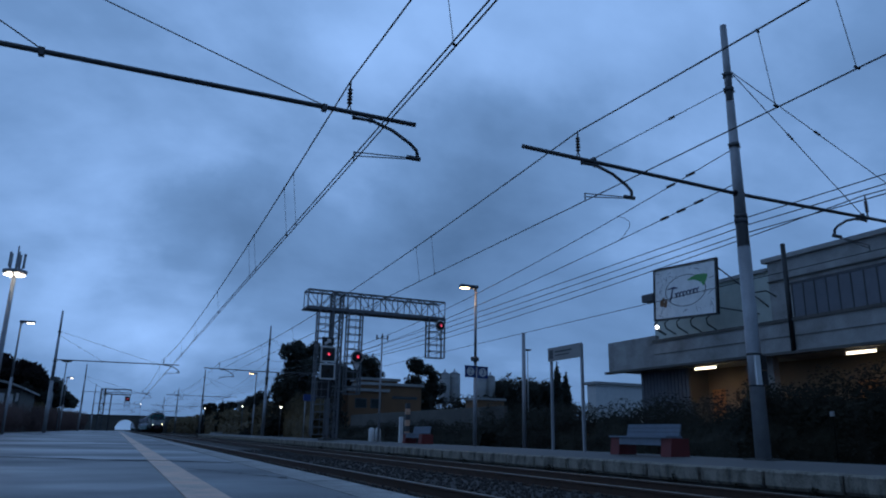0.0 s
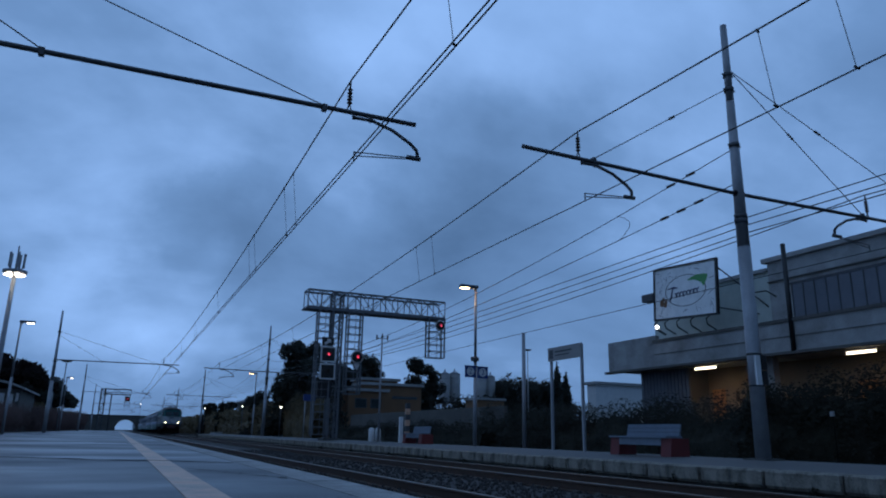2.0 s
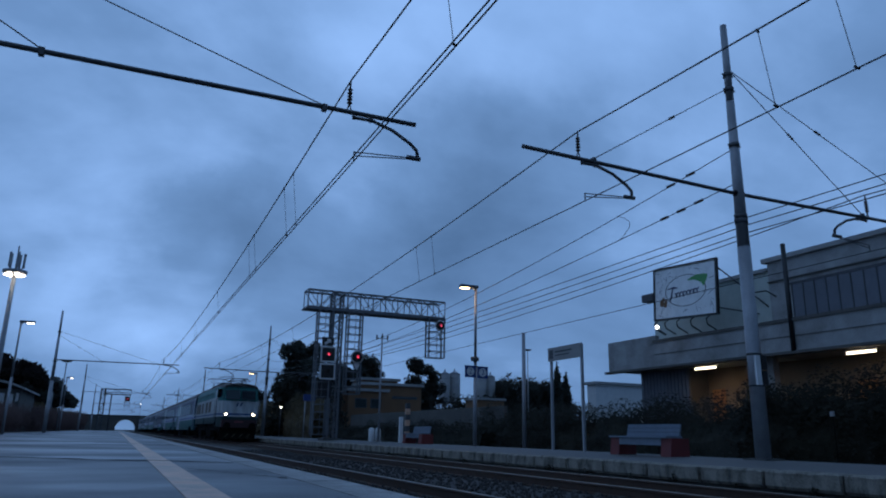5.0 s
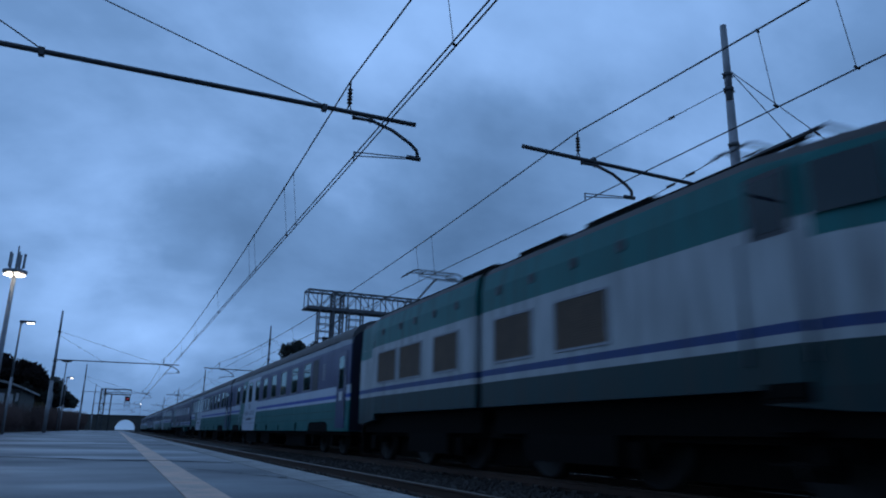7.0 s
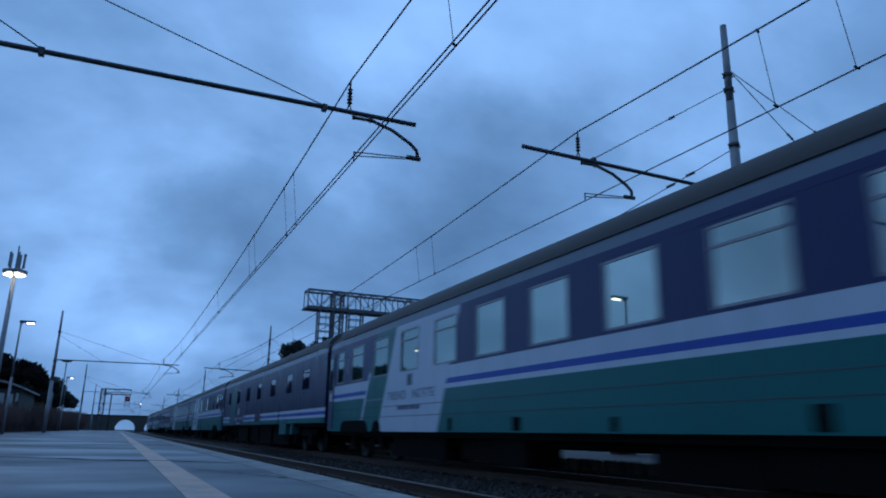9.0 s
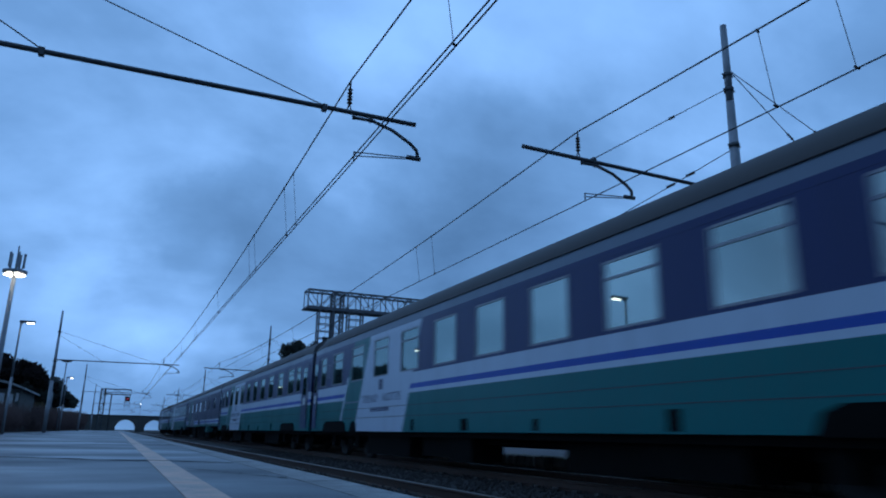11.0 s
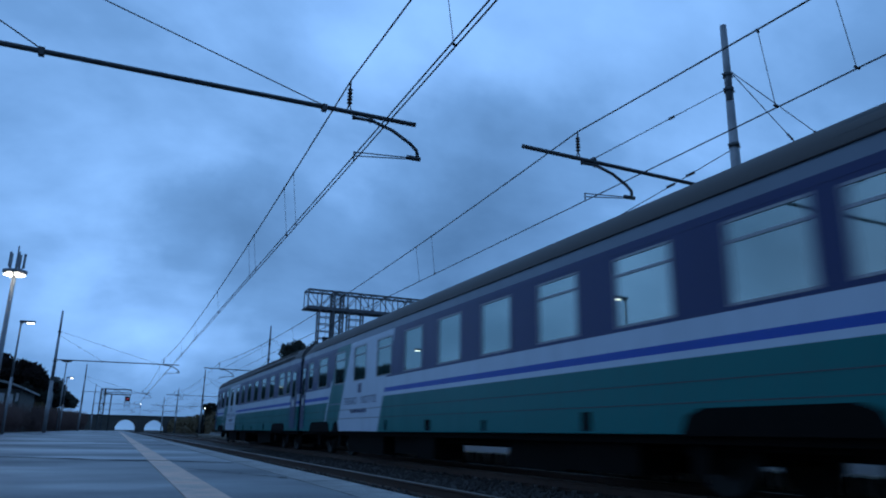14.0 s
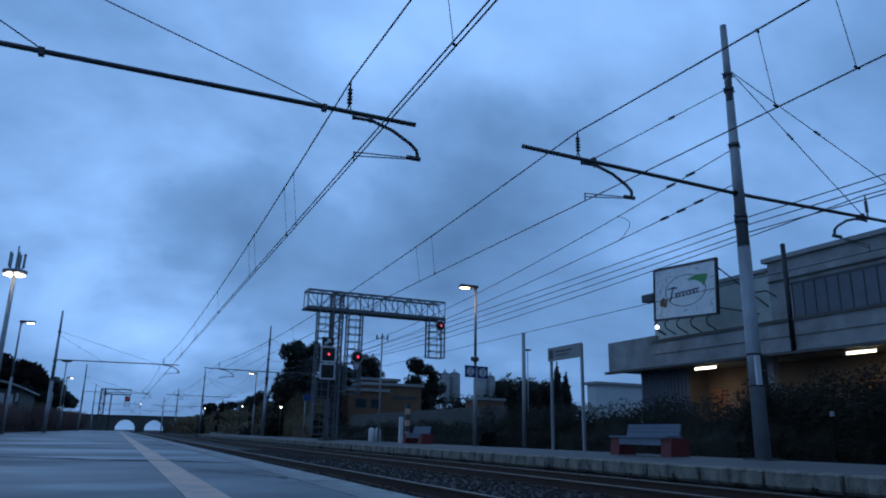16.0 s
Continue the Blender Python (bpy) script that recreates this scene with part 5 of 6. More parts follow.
hedge("hedge", 18.0, 19.8, 4, 17.5, 2.1, M["leaf"], 45000, 21, "dark evergreen hedge behind the back track", 0.08)
hedge("hedge", 18.0, 19.8, 17.2, 36, 2.05, M["tree_leaf"], 70000, 26, "dusky brownish hedge behind the back track", 0.06)
hedge("tall_hedge", 20.2, 22.2, 8.0, 19.6, 3.0, M["leaf"], 50000, 25, "taller dark evergreen growth before the canopy", 0.07)
hedge("shrubs", 17.3, 18.5, 34, 62, 1.35, M["tree_leaf"], 24000, 22, "low dark shrubs before a concrete wall", 0.075)
hedge("ivy_bank", 15.3, 17.5, 63, 92, 4.1, M["ivy"], 60000, 23, "tall olive brown hedge bank beside the line", 0.075)
hedge("ivy_bank_far", 15.3, 18.2, 90, 270, 3.9, M["ivy"], 26000, 24, "olive brown hedge bank running far along the line", 0.3)
_bm = bmesh.new()
box(_bm, 18.9, 19.1, 34, 62, GROUND_Z, 2.0)
solid("yard_wall", _bm, M["yardwall"], "grey concrete yard wall", "wall", kind="structure")
for _x, _y, _h, _k, _s, _w in ((17.9, 78.0, 11.0, "stone_pine", 31, 0.42), (17.9, 79.5, 8.6, "broad", 48, 0.9), (18.2, 68.0, 6.6, "broad", 32, 1.0), (18.6, 73.0, 6.6, "broad", 33, 1.0), (25.0, 86.0, 9.8, "broad", 34, 0.8), (27.6, 87.5, 11.0, "broad", 35, 0.7), (29.6, 88.5, 10.6, "broad", 51, 0.75), (34.6, 85.0, 10.6, "broad", 36, 0.62), (36.4, 86.0, 10.0, "broad", 37, 0.65), (35.6, 87.5, 8.6, "broad", 47, 0.9), (37.6, 86.5, 7.6, "broad", 49, 0.9), (19.0, 78.0, 6.6, "broad", 38, 1.1), (18.5, 112.0, 6.0, "broad", 39, 1.1), (16.5, 150.0, 6.0, "broad", 40, 1.3), (18.6, 70.0, 6.8, "broad", 41, 1.1), (16.2, 76.0, 6.6, "broad", 42, 1.2), (17.5, 84.0, 6.2, "broad", 43, 1.2), (26.2, 89.0, 8.6, "broad", 44, 1.0), (16.8, 96.0, 5.6, "broad", 45, 1.3), (17.0, 128.0, 5.6, "broad", 46, 1.4)):
    tree("stone_pine" if _k == "stone_pine" else "evergreen_tree", _x, _y, _h, _k, _s, "dark umbrella-shaped stone pine tree" if _k == "stone_pine" else "dark evergreen tree with a ragged crown", n=4200 if _k != "broad" else 2200, wide=_w)
for _i in range(9):
    tree("evergreen_tree", 64 + _i * 2.4, 118 + (_i % 3) * 3, 10.5 + (_i * 7 % 5) * 0.35, "broad", 50 + _i, "far dark tree in a row", n=1400, wide=0.8)
for _i, (_x, _h) in enumerate(((65.0, 9.6), (66.8, 11.0), (69.0, 11.6), (71.2, 10.9), (73.4, 11.9), (75.6, 11.2), (77.8, 11.4), (79.6, 10.9), (81.2, 10.2))):
    tree("evergreen_tree", _x, 123 + (_i % 2) * 2.5, _h, "broad", 150 + _i, "far dark tree in a row", n=1900, wide=1.25)
tree("cypress_tree", 39.3, 60, 8.2, "cypress", 71, "slim dark pointed cypress tree", n=2600)
tree("cypress_tree", 40.7, 60.5, 7.3, "cypress", 72, "slim dark pointed cypress tree", n=2600)
for _x, _y, _h, _s in ((-18.5, 90.0, 10.2, 81), (-17.6, 100.0, 10.4, 82), (-17.3, 111.0, 10.2, 83), (-18.5, 86.0, 10.0, 84), (-18.0, 97.0, 10.2, 85), (-17.4, 123.0, 10.4, 86), (-17.5, 135.0, 10.3, 87), (-15.0, 148.0, 10.5, 88), (-15.4, 162.0, 10.4, 89), (-15.0, 176.0, 10.6, 90), (-15.2, 192.0, 10.2, 92), (-15.0, 208.0, 10.0, 93)):
    tree("stone_pine", _x, _y, _h, "stone_pine", _s, "broad dark stone pine behind the platform", n=3600, wide=0.9)
tree("evergreen_tree", -13.0, 92.0, 9.3, "dome", 96, "broad dark russet tree with a domed crown behind the shelter", n=9000)
hedge("pine_undergrowth", -16.5, -13.6, 86, 225, 5.4, M["ivy"], 20000, 94, "dark brown undergrowth beneath the stone pines", 0.3)
twig_thicket(-9.6, -7.4, 42, 210, 2.5, 3800, 91, "brown leafless bushes along the platform")
block_house("flat_roofed_house", "brown rendered flat-roofed house behind the yard wall", 24.0, 31.0, 75, 78, 5.6, M["brown"], [(25.0, 26.2, 3.5, 4.6), (27.5, 30.5, 4.2, 4.5)])
block_house("upper_house", "dark house top behind the flat-roofed house", 25.6, 30.0, 80, 84, 6.5, M["brown"], [(26.4, 27.4, 5.2, 6.0), (28.4, 29.4, 5.2, 6.0)])
block_house("silo_shed", "low shed with a pale roof before the silos", 45.9, 50.0, 90, 94, 5.3, M["brown"])
hedge("silo_bushes", 42.0, 58.0, 98, 102, 6.4, M["leaf"], 16000, 95, "dark bushes before the silos", 0.2)
block_house("brown_shed", "low brown shed with a pale roof edge", 21.6, 25.8, 72, 74.5, 4.7, M["brown"], [(22.3, 23.6, 3.0, 4.0), (24.0, 25.2, 3.0, 4.0)])
block_house("white_warehouse", "long white low warehouse", 44.0, 52.0, 60, 61.5, 5.7, M["white"])
block_house("small_station_house", "small pale house beyond the hedge bank", 19.5, 24.5, 125, 135, 5.2, M["pale"], [(20.2, 21.2, 2.5, 3.8), (22.5, 23.5, 2.5, 3.8)], 0.5)
platform_shelter()
for _x, _y, _r, _h in ((54.2, 120.0, 1.05, 11.9), (56.4, 120.5, 1.1, 12.1), (61.9, 120.0, 0.95, 11.9), (63.9, 120.4, 0.95, 11.9)):
    silo(_x, _y, _r, _h)
bridge()
far_gantry(140.0, -3.2, 1.7, 7.25, 1.2)
_rnd = random.Random(8)
for _i in range(7):
    _bm = bmesh.new()
    box(_bm, 0, _rnd.uniform(0.8, 1.4), 0, 1.0, 0, _rnd.uniform(0.5, 0.9))
    solid("concrete_block", _bm, M["pale"], "pale concrete block beside the line", "concrete block", "stored blocks", bevel=0.03, m=pose(12.0 + _i * 0.25, 100 + _i * 3.0, GROUND_Z))


# ---- the train: all poses are lengths behind the coupling of engine and first coach ----
def motions():
    rows = []
    for i in range(33):
        t = i * 0.5
        y = -79.436 - 25.505 * (t - 11) - 0.0875 * (t - 11) ** 2 - (7.5 * (1 - t / 6.3) ** 2 if t < 6.3 else 0)
        rows.append((t, y))
    for ob, dy in TRAIN:
        walk(ob, [(t, pose(TRACK_X[1], y + dy, RAIL_Z)) for t, y in rows])


TRAIN = []
L_REG = livery("coach_livery", [(0, TEAL), (1.685, WHITE), (1.79, BLUE), (1.90, WHITE), (2.175, NAVY), (3.44, GREYBLUE), (3.64, (0.11, 0.11, 0.115))],
               [(17.30, -0.43, 21.35, -0.48, 0.5, 3.45, WHITE), (21.35, -0.48, 22.95, -0.50, 0.5, 3.45, TEAL), (21.35, -0.48, 22.95, -0.50, 1.60, 1.64, GREYBLUE), (22.90, -0.50, 23.05, -0.50, 0.5, 2.4, WHITE)], rough=0.30, dirt=0.13)
L_DARK = livery("sleeping_car_livery", [(0, TEAL), (1.215, WHITE), (1.31, BLUE), (1.44, WHITE), (1.545, DEEP), (3.45, GREYBLUE), (3.72, (0.11, 0.11, 0.115))],
                [(18.4, -0.5, 22.1, -0.42, 1.04, 3.48, DEEP), (22.0, -0.42, 23.75, -0.45, 1.0, 3.42, TEAL), (22.0, -0.42, 22.06, -0.42, 1.0, 3.42, GREYBLUE), (23.69, -0.45, 23.75, -0.45, 1.0, 3.42, GREYBLUE), (18.3, -0.56, 18.55, -0.56, 1.0, 2.1, GREYBLUE)], rough=0.26, dirt=0.07)


def side_wall(bm, x, y0, y1, z0, z1, holes, t=0.05):
    """A wall with window openings, cut from a grid, with thickness towards the inside."""
    ys = sorted({y0, y1, *[h[0] for h in holes], *[h[1] for h in holes]})
    zs = sorted({z0, z1, *[h[2] for h in holes], *[h[3] for h in holes]})
    s = 1 if x < 0 else -1

    def hole(a, b, c, d):
        return any(h[0] <= a and b <= h[1] and h[2] <= c and d <= h[3] for h in holes)
    for a, b in zip(ys, ys[1:]):
        for c, d in zip(zs, zs[1:]):
            if not hole(a, b, c, d):
                bm.faces.new([bm.verts.new(p) for p in ((x, a, c), (x, b, c), (x, b, d), (x, a, d))])
    for a, b, c, d in holes:
        for p, q in (((a, c), (b, c)), ((b, c), (b, d)), ((b, d), (a, d)), ((a, d), (a, c))):
            bm.faces.new([bm.verts.new(v) for v in ((x, *p), (x, *q), (x + s * t, *q), (x + s * t, *p))])


def window(parent, x, a, b, c, d, sash, pane, rim):
    s = 1 if x < 0 else -1
    bm = bmesh.new()
    w = 0.035
    for y0, y1, z0, z1 in ((a, b, c, c + w), (a, b, d - w, d), (a, a + w, c + w, d - w), (b - w, b, c + w, d - w)):
        box(bm, x - s * 0.006, x + s * 0.03, y0, y1, z0, z1)
    if sash:
        z = c + (d - c) * 0.74
        box(bm, x - s * 0.004, x + s * 0.03, a + w, b - w, z - 0.02, z + 0.02)
    fr = part("window_frame", bm, rim, parent)
    bm = bmesh.new()
    box(bm, x + s * 0.012, x + s * 0.022, a + w, b - w, c + w, d - w)
    part("pane", bm, pane, fr)


def wheelset_bogie(parent, y, wheels=(-1.28, 1.28), r=0.46, zf=0.72):
    bm = bmesh.new()
    for s in (-1, 1):
        box(bm, s * 1.02 - 0.07, s * 1.02 + 0.07, y - 1.75, y + 1.75, zf - 0.14, zf + 0.12)
        for w in wheels:
            box(bm, s * 1.12 - 0.1, s * 1.12 + 0.1, y + w - 0.16, y + w + 0.16, 0.30, 0.66)
            for k in (-0.33, 0.33):
                disc_stack(bm, (s * 1.05, y + w + k, 0.5), (0, 0, 1), [(0, 0.09), (0.28, 0.09)], 8)
    box(bm, -1.0, 1.0, y - 0.3, y + 0.3, zf - 0.15, zf + 0.2)
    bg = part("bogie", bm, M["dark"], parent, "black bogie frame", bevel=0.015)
    for w in wheels:
        bm = bmesh.new()
        for s in (-1, 1):
            disc_stack(bm, (s * 0.72, y + w, r), (s, 0, 0), [(-0.04, r + 0.03), (-0.01, r + 0.03), (0.0, r), (0.09, r - 0.005), (0.09, r - 0.07), (0.05, r - 0.09), (0.05, 0.14), (0.12, 0.12), (0.12, 0.02)], 28)
        rod(bm, (-0.75, y + w, r), (0.75, y + w, r), 0.08)
        part("wheelset", bm, M["wheel"], bg)
    return bg


ROOF = [(-1.41, 3.34), (-1.408, 3.66), (-1.36, 3.83), (-1.18, 4.04), (-0.87, 4.19), (-0.45, 4.29), (0, 4.32), (0.45, 4.29), (0.87, 4.19), (1.18, 4.04), (1.36, 3.83), (1.408, 3.66), (1.41, 3.34)]


def coach(dark, ribbed, first=False):
    name = "sleeping_car" if dark else "passenger_coach"
    label = "dark navy sleeping car with thin white and blue stripes" if dark else "night train coach in white, navy and teal livery"
    th = thing(name, pose(TRACK_X[1], 0, RAIL_Z), label, "railway coach", "coaches of the train")
    mat = L_DARK if dark else L_REG
    pane = M["tint_pane"] if dark else M["pane"]
    y0, y1, zs = 0.16, 26.08, (1.05 if dark else 0.77)
    if dark:
        win = [(c - 0.6, c + 0.6, 2.27, 3.1) for c in (3.2, 6.2, 9.68, 13.25, 16.6, 20.05)] + [(23.1, 24.1, 2.3, 3.1)]
    else:
        win = [(c - 0.60, c + 0.60, 2.24, 3.29) for c in (3.75, 5.9, 8.05, 10.2, 12.35, 14.48, 16.6, 18.75, 20.9, 23.05)[1 if first else 0:]]
        win += [] if first else [(24.43, 25.2, 2.26, 3.27), (1.95, 2.76, 2.26, 3.27)]
    # body: two side walls with openings, roof, ends and floor
    bm = bmesh.new()
    for x in (-1.41, 1.41):
        side_wall(bm, x, y0, y1, zs, 3.34, win)
    for yy, flip in ((y0, 0), (y1, 1)):
        outline = [(-1.41, zs)] + ROOF + [(1.41, zs)]
        bm.faces.new([bm.verts.new((x, yy, z)) for x, z in outline])
    bm.faces.new([bm.verts.new(p) for p in ((-1.41, y0, zs), (1.41, y0, zs), (1.41, y1, zs), (-1.41, y1, zs))])
    bmesh.ops.remove_doubles(bm, verts=bm.verts, dist=0.0005)
    part("body", bm, mat, th)
    # roof shell, drawn in at its ends
    bm = bmesh.new()
    rings = []
    for y, k in ((y0, 0.74), (y0 + 0.5, 0.88), (y0 + 1.2, 0.97), (y0 + 2.2, 1), (y1 - 2.2, 1), (y1 - 1.2, 0.97), (y1 - 0.5, 0.88), (y1, 0.74)):
        rings.append([bm.verts.new((x * (1.002 if z < 3.6 else 1), y, 3.34 + (z - 3.34) * k)) for x, z in ROOF])
    for a, b in zip(rings, rings[1:]):
        for i in range(len(a) - 1):
            f = bm.faces.new((a[i], a[i + 1], b[i + 1], b[i]))
            f.smooth = True
            f.material_index = 1 if i in (0, len(a) - 2) else 0
    part("roof", bm, [M["roof_grey"], mat], th, "sooty grey roof")
    if ribbed:
        for k, (x, z) in enumerate([(-1.385, 3.75), (-1.27, 3.94), (-1.03, 4.12), (-0.66, 4.245)]):
            bm = bmesh.new()
            rod(bm, (x, y0 + 1.4, z + 0.008), (x, y1 - 1.4, z + 0.008), 0.03, n=6)
            part("roof_rib", bm, M["roof_grey"], th)
    for y in (1.9, 24.4):
        for s in (-1, 1):
            bm = bmesh.new()
            extrude_y(bm, [(s * 1.37, 3.80), (s * 1.22, 4.0), (s * 1.17, 3.97), (s * 1.32, 3.77)], y, y + 0.9)
            part("roof_vent", bm, M["black"], th, "black roof vent")
    bm = bmesh.new()
    for x in (-1.42, 1.42):
        rod(bm, (x, y0 + 1.4, 3.66), (x, y1 - 1.4, 3.66), 0.014, n=6)
    part("gutter", bm, M["roof_grey"], th)
    for x in (-1.41, 1.41):
        for a, b, c, d in win:
            window(th, x, a, b, c, d, (not dark) and b - a > 0.7 and int(a * 10) % 3 != 0, pane, M["navy"] if dark else M["galv"])
    # end doors
    if not dark:
        for a, b in ((0.58, 1.60), (25.5, 26.06)):
            for s in (-1, 1):
                bm = bmesh.new()
                x = s * 1.41
                box(bm, min(x, x + s * 0.018), max(x, x + s * 0.018), a, b, 0.86, 3.28)
                dr = part("door", bm, M["navy"], th, "navy folding entrance door", bevel=0.006)
                bm = bmesh.new()
                c = (a + b) / 2
                w = 0.28 if b - a > 0.6 else 0.18
                box(bm, min(x + s * 0.015, x + s * 0.024), max(x + s * 0.015, x + s * 0.024), c - w, c + w, 2.1, 3.12)
                part("pane", bm, M["pane"], dr)
                bm = bmesh.new()
                box(bm, min(x + s * 0.015, x + s * 0.026), max(x + s * 0.015, x + s * 0.026), c - w * 0.6, c + w * 0.6, 1.72, 2.0)
                part("notice", bm, M["white"], dr, "white notice on the door")
                bm = bmesh.new()
                rod(bm, (x + s * 0.05, a - 0.07, 1.2), (x + s * 0.05, a - 0.07, 2.5), 0.015)
                part("handrail", bm, M["galv"], dr)
    else:
        for s in (-1, 1):
            bm = bmesh.new()
            x = s * 1.41
            box(bm, min(x, x + s * 0.012), max(x, x + s * 0.012), 12.45, 13.95, 1.2, 1.56)
            part("battery_hatch", bm, M["black"], th, "dark hatch patch over the stripes")
    if first:
        for s in (-1, 1):
            x = s * 1.41
            bm = bmesh.new()
            box(bm, min(x, x + s * 0.008), max(x, x + s * 0.008), 4.16, 5.0, 2.2, 3.3)
            part("blind_window", bm, M["black"], th, "dark blanked window")
            for i in range(6):
                bm = bmesh.new()
                box(bm, min(x, x + s * 0.012), max(x, x + s * 0.012), 3.2, 3.55, 2.5 + i * 0.1, 2.55 + i * 0.1)
                part("vent_slat", bm, M["galv"], th)
    # small marks and hatches of the lower side
    if not dark:
        for s in (-1, 1):
            x = s * 1.41
            for i in range(5):
                bm = bmesh.new()
                box(bm, min(x, x + s * 0.012), max(x, x + s * 0.012), 23.94, 24.16, 2.52 + i * 0.1, 2.565 + i * 0.1)
                part("vent_slat", bm, M["galv"], th)
        # raised dark plates that carry the shade of step pockets as colour
        for y, w, z, h in ((7.2, 0.24, 0.80, 0.28), (10.6, 0.16, 0.80, 0.2), (13.3, 0.3, 0.80, 0.24), (16.2, 0.16, 0.80, 0.26)):
            bm = bmesh.new()
            box(bm, -1.418, -1.408, y, y + w, z, z + h)
            part("step_pocket_shade", bm, M["dark"], th, "dark plate painted as a shaded step pocket in the skirt")
    # lettering on the panel, as raised paint
    for word, y_start in (("TRENO", 21.2 if dark else 20.28), ("NOTTE", 19.35 if dark else 18.50)):
        txt = bpy.data.curves.new("lettering", "FONT")
        txt.body, txt.size, txt.extrude = word, 0.36, 0.001
        tmp = new("lettering", txt)
        me = bpy.data.meshes.new_from_object(tmp)
        bpy.data.objects.remove(tmp)
        k = 1.36 / max(v.co.x for v in me.vertices)
        for v in me.vertices:
            v.co.x *= k
            v.co.y *= 0.85
        me.materials.clear()
        me.materials.append(M["white"] if dark else M["navy"])
        ob = new("lettering", me)
        ob.parent = th
        ob.matrix_basis = Matrix.Translation((-1.414, y_start, 1.32 if dark else 1.56)) @ Matrix(((0, 0, -1, 0), (-1, 0, 0, 0), (0, 1, 0, 0), (0, 0, 0, 1)))
        tagged(ob, "dark lettering on the side panel" if not dark else "white lettering on the side panel")
    bm = bmesh.new()
    yc = 19.6 if dark else 18.75
    for i in range(9):
        a = yc - 0.75 + i * 0.17
        box(bm, -1.415, -1.408, a, a + 0.12, (1.13 if dark else 1.30), (1.2 if dark else 1.40))
    part("small_print", bm, M["white"] if dark else M["navy"], th, "line of small unreadable print")
    bm = bmesh.new()
    if dark:
        box(bm, -1.415, -1.408, 19.35, 19.9, 1.66, 2.02)
    else:
        for a, b in ((18.52, 18.63), (18.68, 18.78)):
            v = [bm.verts.new((-1.414, y, z)) for y, z in ((a, 1.88), (b + 0.06, 1.88), (b + 0.06, 2.16), (a, 2.16))]
            bm.faces.new(v)
    part("emblem", bm, M["white"] if dark else M["navy"], th, "plain operator emblem")
    # below the floor
    for y in (3.93, 22.47):
        wheelset_bogie(th, y)
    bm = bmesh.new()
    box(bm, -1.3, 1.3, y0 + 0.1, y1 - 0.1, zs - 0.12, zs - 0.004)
    part("underframe", bm, M["dark"], th, "near-black underframe, soot and shade in one colour")
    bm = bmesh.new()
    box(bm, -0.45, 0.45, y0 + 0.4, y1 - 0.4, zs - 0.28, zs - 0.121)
    part("centre_sill", bm, M["dark"], th, "near-black centre sill and gear, soot and shade in one colour")
    # sleeping car boxes hang deeper to block light showing through below
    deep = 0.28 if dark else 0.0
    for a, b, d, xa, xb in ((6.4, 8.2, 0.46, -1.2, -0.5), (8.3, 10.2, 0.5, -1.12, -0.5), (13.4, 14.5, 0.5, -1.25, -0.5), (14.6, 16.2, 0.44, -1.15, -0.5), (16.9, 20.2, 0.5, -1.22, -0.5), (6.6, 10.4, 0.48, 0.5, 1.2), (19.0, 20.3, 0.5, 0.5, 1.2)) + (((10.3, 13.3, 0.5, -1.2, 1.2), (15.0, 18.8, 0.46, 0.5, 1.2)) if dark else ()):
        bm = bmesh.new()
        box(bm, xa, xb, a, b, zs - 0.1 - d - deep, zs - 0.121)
        part("underfloor_box", bm, M["dark"], th, "near-black underfloor box, soot and shade in one colour", bevel=0.02)
    bm = bmesh.new()
    for x in (-0.9, 0.95):
        rod(bm, (x, 6.0, zs - 0.2), (x, 20.3, zs - 0.2), 0.035, n=6)
    part("pipe", bm, M["dark"], th)
    if dark:
        for a, b in ((6.25, 7.6), (5.12, 5.42)):
            for s in (-1, 1):
                bm = bmesh.new()
                x = s * 1.405
                box(bm, min(x, x - s * 0.3), max(x, x - s * 0.3), a, b, 0.62, zs - 0.002)
                part("skirt_locker", bm, M["teal"], th, "teal locker hanging below the side", bevel=0.015)
        bm = bmesh.new()
        box(bm, -1.418, -1.408, 7.9, 8.02, zs, 1.62)
        part("body_joint", bm, M["black"], th, "black upright joint across the stripes")
    # flat dark plates on the skirt, painted as the shaded bogie cut-outs
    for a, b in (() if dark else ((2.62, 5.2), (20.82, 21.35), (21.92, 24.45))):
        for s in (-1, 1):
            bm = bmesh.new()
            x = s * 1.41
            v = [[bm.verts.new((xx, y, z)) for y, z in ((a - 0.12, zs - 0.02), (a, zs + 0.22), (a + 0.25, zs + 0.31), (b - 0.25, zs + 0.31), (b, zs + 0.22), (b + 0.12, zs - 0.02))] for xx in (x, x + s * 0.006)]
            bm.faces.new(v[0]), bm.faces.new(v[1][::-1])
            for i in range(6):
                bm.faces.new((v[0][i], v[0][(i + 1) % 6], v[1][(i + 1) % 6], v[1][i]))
            part("bogie_shade_plate", bm, M["dark"], th, "dark plate painted as the shaded bogie opening in the side skirt")
    if not dark:
        for z in (1.14, 1.40):
            bm = bmesh.new()
            for x in (-1.414, 1.411):
                box(bm, x, x + 0.003, 1.75, 25.2, z, z + 0.014)
            part("body_seam", bm, M["steel_dark"], th)
    # end walls
    for y, s in ((y0, -1), (y1, 1)):
        bm = bmesh.new()
        outline = [(-1.38, zs + 0.02)] + [(x * 0.97, 3.34 + (z - 3.34) * 0.7) for x, z in ROOF] + [(1.38, zs + 0.02)]
        extrude_y(bm, outline, min(y, y + s * 0.02), max(y, y + s * 0.02))
        part("end_wall", bm, M["endwall"], th, "very dark navy end wall")
